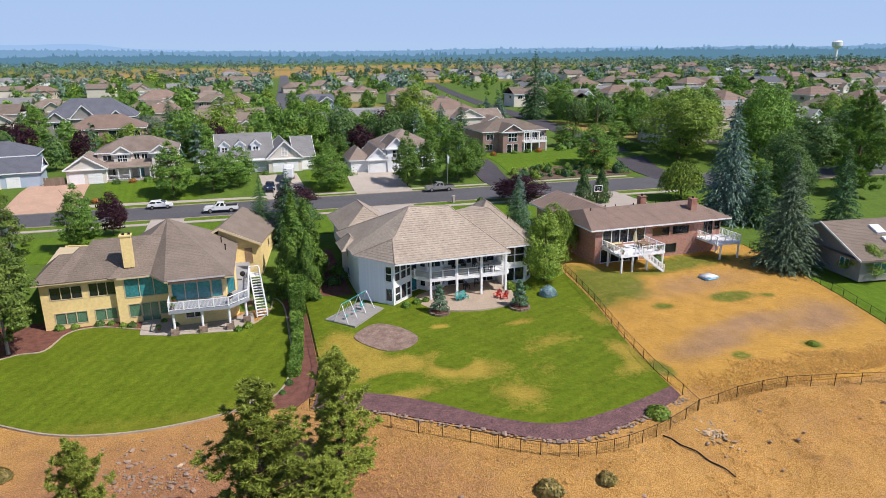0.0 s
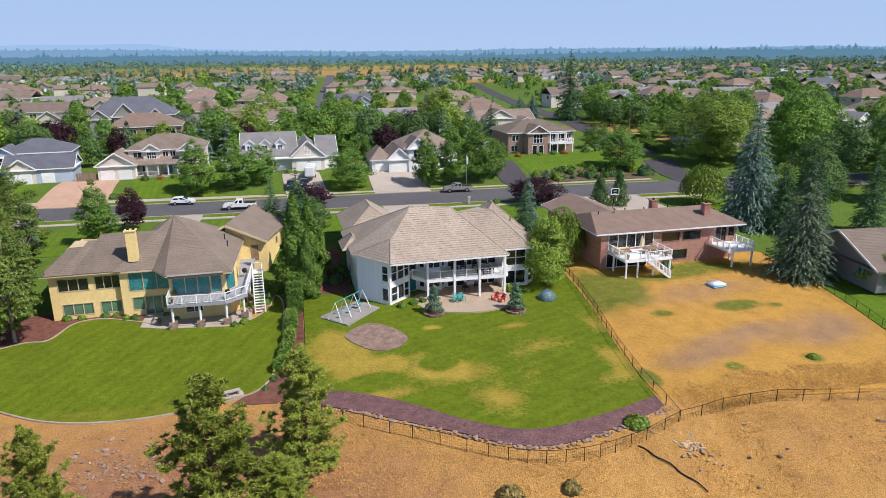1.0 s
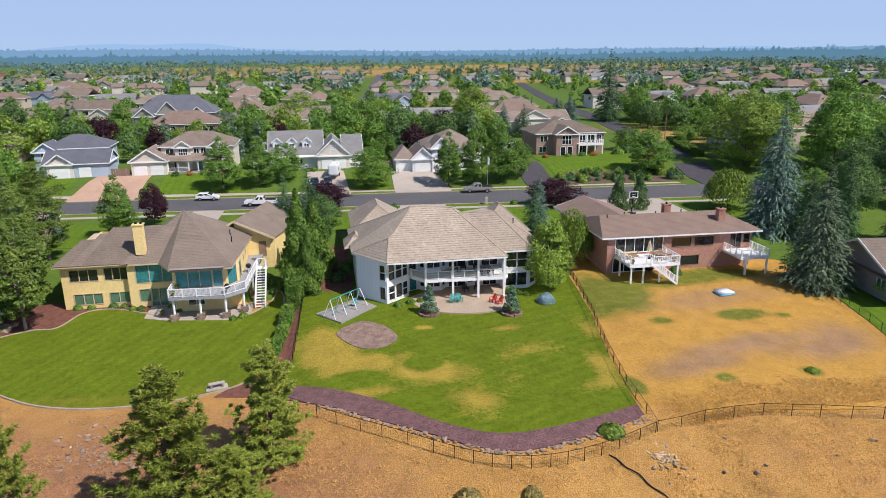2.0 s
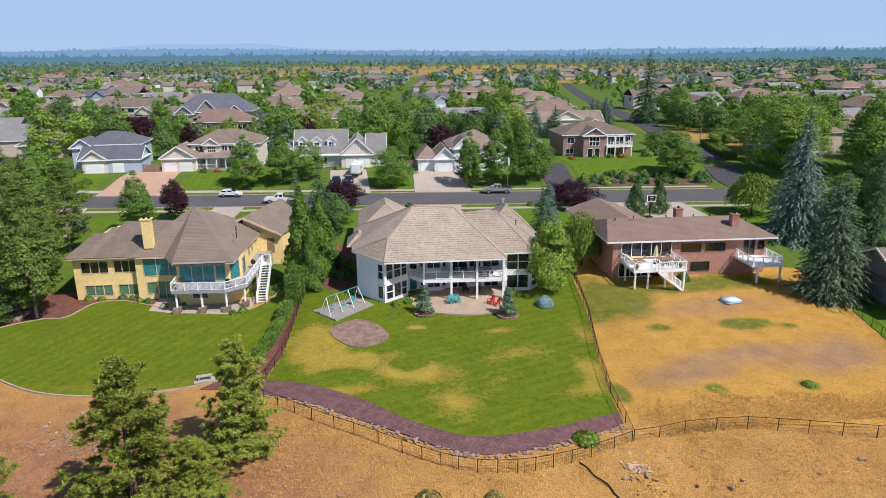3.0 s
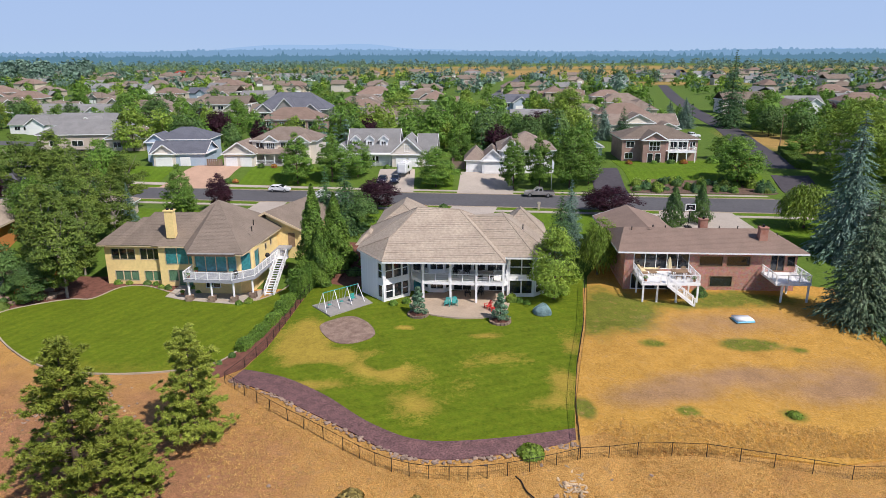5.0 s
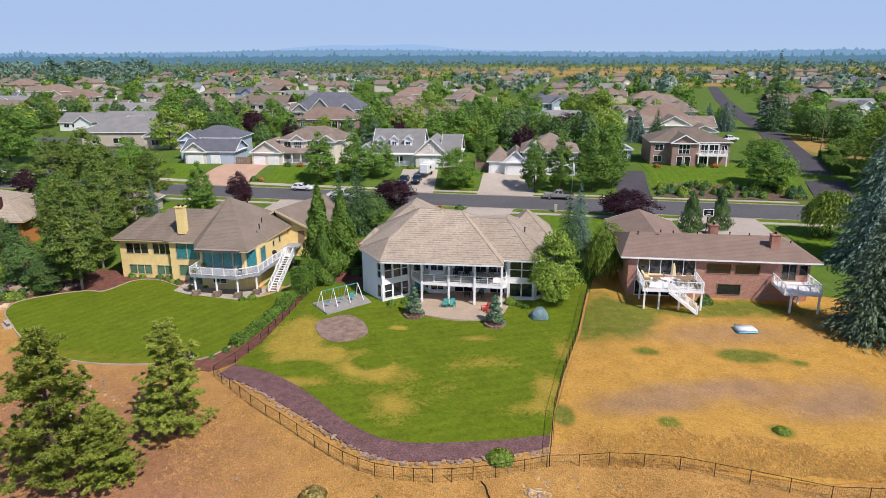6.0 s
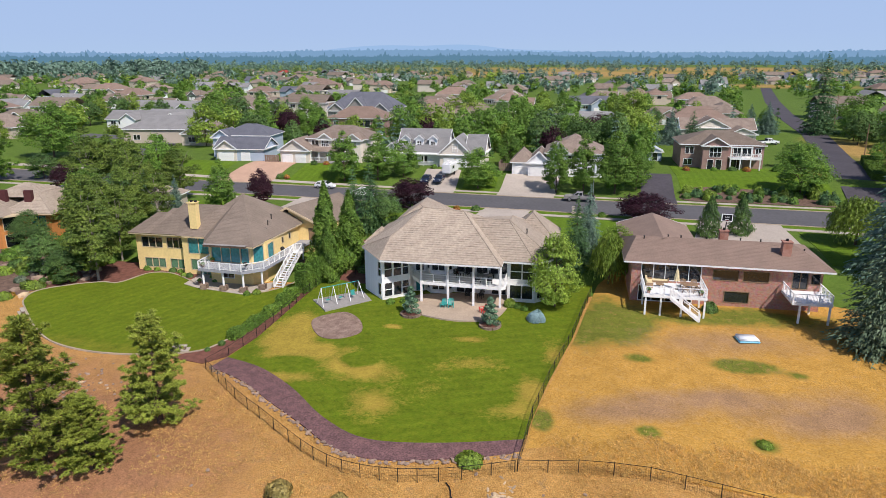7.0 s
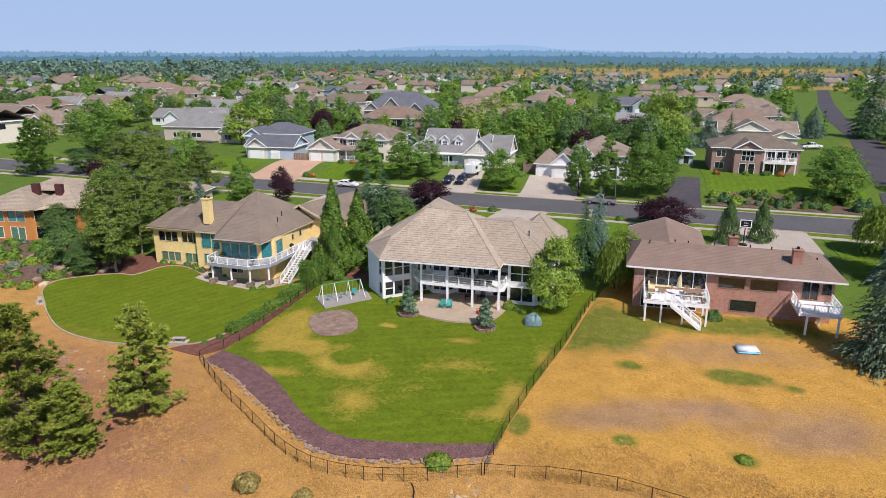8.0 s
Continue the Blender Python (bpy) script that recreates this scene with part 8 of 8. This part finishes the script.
pole("utility_pole", 123.1, 247.0, 15.5, 0.17, "wood", "tall brown wooden utility pole", ((14.3, 1.2),))
pole("utility_pole", 112.6, 184.0, 8.6, 0.14, "wood", "brown wooden pole beside the side street")
pole("utility_pole", 131.0, 262.0, 12.0, 0.15, "wood", "brown wooden utility pole", ((11.0, 1.0),))
fp = pole("flagpole", 45.2, 131.4, 7.2, 0.05, "metal", "slim metal flagpole with a limp flag")
bm = bmesh.new()
prev = None
for i in range(9):
    a = 0.04 + 0.05 * i
    q = (bm.verts.new((a, 0.06 * math.sin(i * 1.4), 7.0 - 0.06 * i)), bm.verts.new((a * 0.8, 0.05 * math.sin(i * 1.4 + 1), 5.3 - 0.03 * i)))
    if prev:
        bm.faces.new((prev[0], q[0], q[1], prev[1]))
    prev = q
part("flag", bm, M["white_vinyl"], fp, "limp pale flag")
bmesh_box = boxes((-0.2, 0.2, -0.2, 0.2, 0, 1.0), (-0.27, 0.27, -0.25, 0.25, 1.0, 1.35))
mb = thing("mailbox", 41.5, 117.2, 0.05, "pale stone mailbox beside the street", "mailbox")
part("mailbox_body", bmesh_box, M["concrete"], mb)


def basketball_hoop(x, y, rz):
    z = ground_z(x, y) + 0.06
    h = thing("basketball_hoop", x, y, z, "portable basketball hoop with white-edged backboard", "basketball hoop", rz)
    bm = bmesh.new()
    bar(bm, (0, 0.5, 0), (0, 0.1, 3.0), 0.07, 8)
    part("mast", bm, M["dark_metal"], h)
    part("base", boxes((-0.5, 0.5, 0.0, 1.0, 0, 0.2)), M["dark_metal"], h)
    bb = part("backboard", boxes((-0.75, 0.75, -0.05, 0.0, 2.9, 3.95)), M["glass"], h)
    fr = bmesh.new()
    for b in ((-0.8, 0.8, -0.08, 0.02, 2.85, 2.95), (-0.8, 0.8, -0.08, 0.02, 3.9, 4.0), (-0.8, -0.7, -0.08, 0.02, 2.95, 3.9), (0.7, 0.8, -0.08, 0.02, 2.95, 3.9), (-0.3, 0.3, -0.09, -0.05, 3.1, 3.16), (-0.3, 0.3, -0.09, -0.05, 3.5, 3.56)):
        box(fr, *b)
    part("frame", fr, M["white"], bb)
    bm = bmesh.new()
    for i in range(14):
        a, b = i * math.tau / 14, (i + 1) * math.tau / 14
        bar(bm, (0.23 * math.cos(a), -0.3 + 0.23 * math.sin(a), 3.05), (0.23 * math.cos(b), -0.3 + 0.23 * math.sin(b), 3.05), 0.015, 5)
    part("rim", bm, M["red_paint"], h)


basketball_hoop(64.6, 104.0, 0)
basketball_hoop(39.6, 162.0, 0)
# far water tower
_wt = thing("water_tower", 1265, 1135, 2.4, "pale distant water tower on the skyline", "water tower")
bm = bmesh.new()
bar(bm, (0, 0, -5), (0, 0, 30), 3.0, 14, 3.0)
part("stem", bm, M["white"], _wt)
bm = bmesh.new()
for z0, z1, a, b in ((28, 34, 3, 10), (34, 42, 10, 10.5), (42, 45, 10.5, 6)):
    bar(bm, (0, 0, z0), (0, 0, z1), a, 20, b)
part("tank", bm, M["white"], _wt)


# ---- stones and dry grass ----
def stone_mesh(seed, r=1.0):
    rng = random.Random(seed)
    bm = bmesh.new()
    bmesh.ops.create_icosphere(bm, subdivisions=1, radius=r)
    for v in bm.verts:
        v.co *= rng.uniform(0.72, 1.15)
        v.co.z *= 0.7
    me = bpy.data.meshes.new("stone")
    bm.to_mesh(me)
    bm.free()
    return me


STONES = []
for k in range(6):
    me = stone_mesh(k)
    me.materials.append(M["stone"])
    STONES.append(me)
PALE = [stone_mesh(30 + k) for k in range(3)]
M["pale_stone"] = material("pale_stone", (0.50, 0.37, 0.23), 0.9, vary=0.2, scale=1.5, objvary=0.3)
for me in PALE:
    me.materials.append(M["pale_stone"])
rk = random.Random(31)
border = thing("stone_border", 0, 0, 0, "row of small grey stones along the gravel path", "stones")
for i in range(230):
    t = rk.random() * (len(outer) - 1)
    a, b = outer[int(t)], outer[min(int(t) + 1, len(outer) - 1)]
    x, y = a[0] + (b[0] - a[0]) * (t % 1) + rk.uniform(-0.15, 0.15), a[1] + (b[1] - a[1]) * (t % 1) - rk.uniform(0.05, 0.55)
    o = new("stone", rk.choice(STONES))
    s = rk.uniform(0.09, 0.21)
    o.matrix_basis = Matrix.Translation((x, y, ground_z(x, y) + s * 0.3)) @ Matrix.Rotation(rk.random() * 6, 4, "Z") @ Matrix.Diagonal((s * 1.3, s, s, 1))
    o.parent = border
pile = thing("rubble_pile", 37.4, 40.6, 0, "scattered pale broken stones by the fence corner", "stones")
for i in range(46):
    x, y = rk.gauss(0.1, 0.55), rk.gauss(-0.5, 0.9)
    o = new("stone", rk.choice(PALE))
    s = rk.uniform(0.1, 0.22)
    o.matrix_basis = Matrix.Translation((x, y, ground_z(37.4 + x, 40.6 + y) + s * 0.3)) @ Matrix.Rotation(rk.random() * 6, 4, "Z") @ Matrix.Diagonal((s * 1.6, s * 0.7, s * 0.7, 1))
    o.parent = pile
rubble = thing("rubble_patch", -7.0, 48.6, 0, "patch of broken purple-grey stones on bare earth", "stones")
for i in range(150):
    x, y = rk.gauss(0, 2.6), rk.gauss(0, 1.9)
    o = new("stone", rk.choice(STONES))
    q = rk.uniform(0.05, 0.17)
    o.matrix_basis = Matrix.Translation((x, y, ground_z(-7 + x, 48.6 + y) + q * 0.25)) @ Matrix.Rotation(rk.random() * 6, 4, "Z") @ Matrix.Diagonal((q * 1.3, q, q, 1))
    o.parent = rubble
for i in range(70):
    x, y = (rk.uniform(-16, 60), rk.uniform(35, 43)) if i % 2 else (rk.gauss(-7, 4), rk.gauss(49, 2.6))
    if inside(LAWN_Y, x, y) or (x > 4 and y > 43):
        continue
    o = new("boulder", rk.choice(STONES if i % 6 else PALE))
    s = rk.uniform(0.08, 0.26)
    o.matrix_basis = Matrix.Translation((x, y, ground_z(x, y) + s * 0.2)) @ Matrix.Rotation(rk.random() * 6, 4, "Z") @ Matrix.Diagonal((s * 1.3, s, s, 1))
    tagged(o, "weathered stone lying on the dry slope", "rock", "slope stones")
for i in range(60):
    x, y = rk.uniform(-54, -24), rk.uniform(68, 80)
    if inside(LAWN_Y, x, y):
        continue
    o = new("boulder", rk.choice(STONES if i % 3 else PALE))
    s = rk.uniform(0.3, 0.75)
    o.matrix_basis = Matrix.Translation((x, y, ground_z(x, y) + s * 0.25)) @ Matrix.Rotation(rk.random() * 6, 4, "Z") @ Matrix.Diagonal((s * 1.3, s, s, 1))
    tagged(o, "grey and tan boulder in the rock garden", "rock", "rock garden boulders")


hose = thing("irrigation_pipe", 33.2, 41.2, 0, "dark irrigation pipe lying on the dry slope", "pipe")
bm = bmesh.new()
prev = None
for i in range(14):
    px, py = 33.2 + 0.22 * i + 0.12 * math.sin(i * 1.3), 41.2 - 0.42 * i
    c = Vector((px - 33.2, py - 41.2, ground_z(px, py) + 0.06))
    cur = [bm.verts.new(c + Vector((0.06 * math.cos(k * math.tau / 6), 0, 0.06 * math.sin(k * math.tau / 6)))) for k in range(6)]
    if prev:
        for k in range(6):
            bm.faces.new((prev[k], prev[(k + 1) % 6], cur[(k + 1) % 6], cur[k]))
    prev = cur
part("pipe", bm, M["dark_metal"], hose)


def grass_tufts(name, n, region, mat, label, seed, h=(0.12, 0.38), blades=5):
    rng = np.random.default_rng(seed)
    C, U, S = [], [], []
    got = 0
    while got < n:
        x, y = region(rng)
        if x is None:
            continue
        z = ground_z(x, y)
        L = rng.uniform(*h)
        for k in range(blades):
            u = np.array([rng.normal() * 0.5, rng.normal() * 0.5, 1.0])
            u /= np.linalg.norm(u)
            C.append(np.array([x, y, z]) + u * L * 0.5 + np.array([rng.normal() * 0.09, rng.normal() * 0.09, 0]))
            U.append(u)
            S.append(L)
        got += 1
    C, U, S = np.array(C), np.array(U), np.array(S)
    nn = np.cross(U, unit(rng, len(C))) + np.array([0.35, -0.3, 0.9])
    v, f = quads(C, nn, U, S * 0.13, S * 0.55, rng)
    tagged(new(name, leaf_mesh(name, v, f, mat)), label, "grass", kind="stuff")


def slope_region(rng):
    x, y = rng.uniform(-30, 80), rng.uniform(33, 56)
    lim = 43.2 + (6 if x < 5 else 0) if x < 5 or x > 40 else np.interp(x, [5, 11, 15, 19, 23, 27, 33, 40], [54.4, 51.6, 49.0, 46.0, 43.3, 42.3, 43.3, 43.0])
    clump = noise.noise(Vector((x * 0.35, y * 0.35, 1.5)))
    if y > lim or inside(LAWN_Y, x, y) or clump < -0.15 + (0.35 if x < 8 else 0):
        return None, None
    return x, y


def yard_region(rng):
    x, y = rng.uniform(40, 69), rng.uniform(43.5, 50.5)
    if y > 44.5 + 5 * abs(noise.noise(Vector((x * 0.2, y * 0.2, 5)))) + rng.uniform(0, 3.0) or x < 38.7 + 0.12 * (y - 43):
        return None, None
    return x, y


grass_tufts("dry_grass", 14000, slope_region, M["dry_blade"], "tufts of dry straw-coloured grass on the slope", 3, (0.05, 0.17))
grass_tufts("dry_grass", 6500, yard_region, M["dry_blade"], "taller golden dry grass at the yard's edge", 4, (0.08, 0.26))
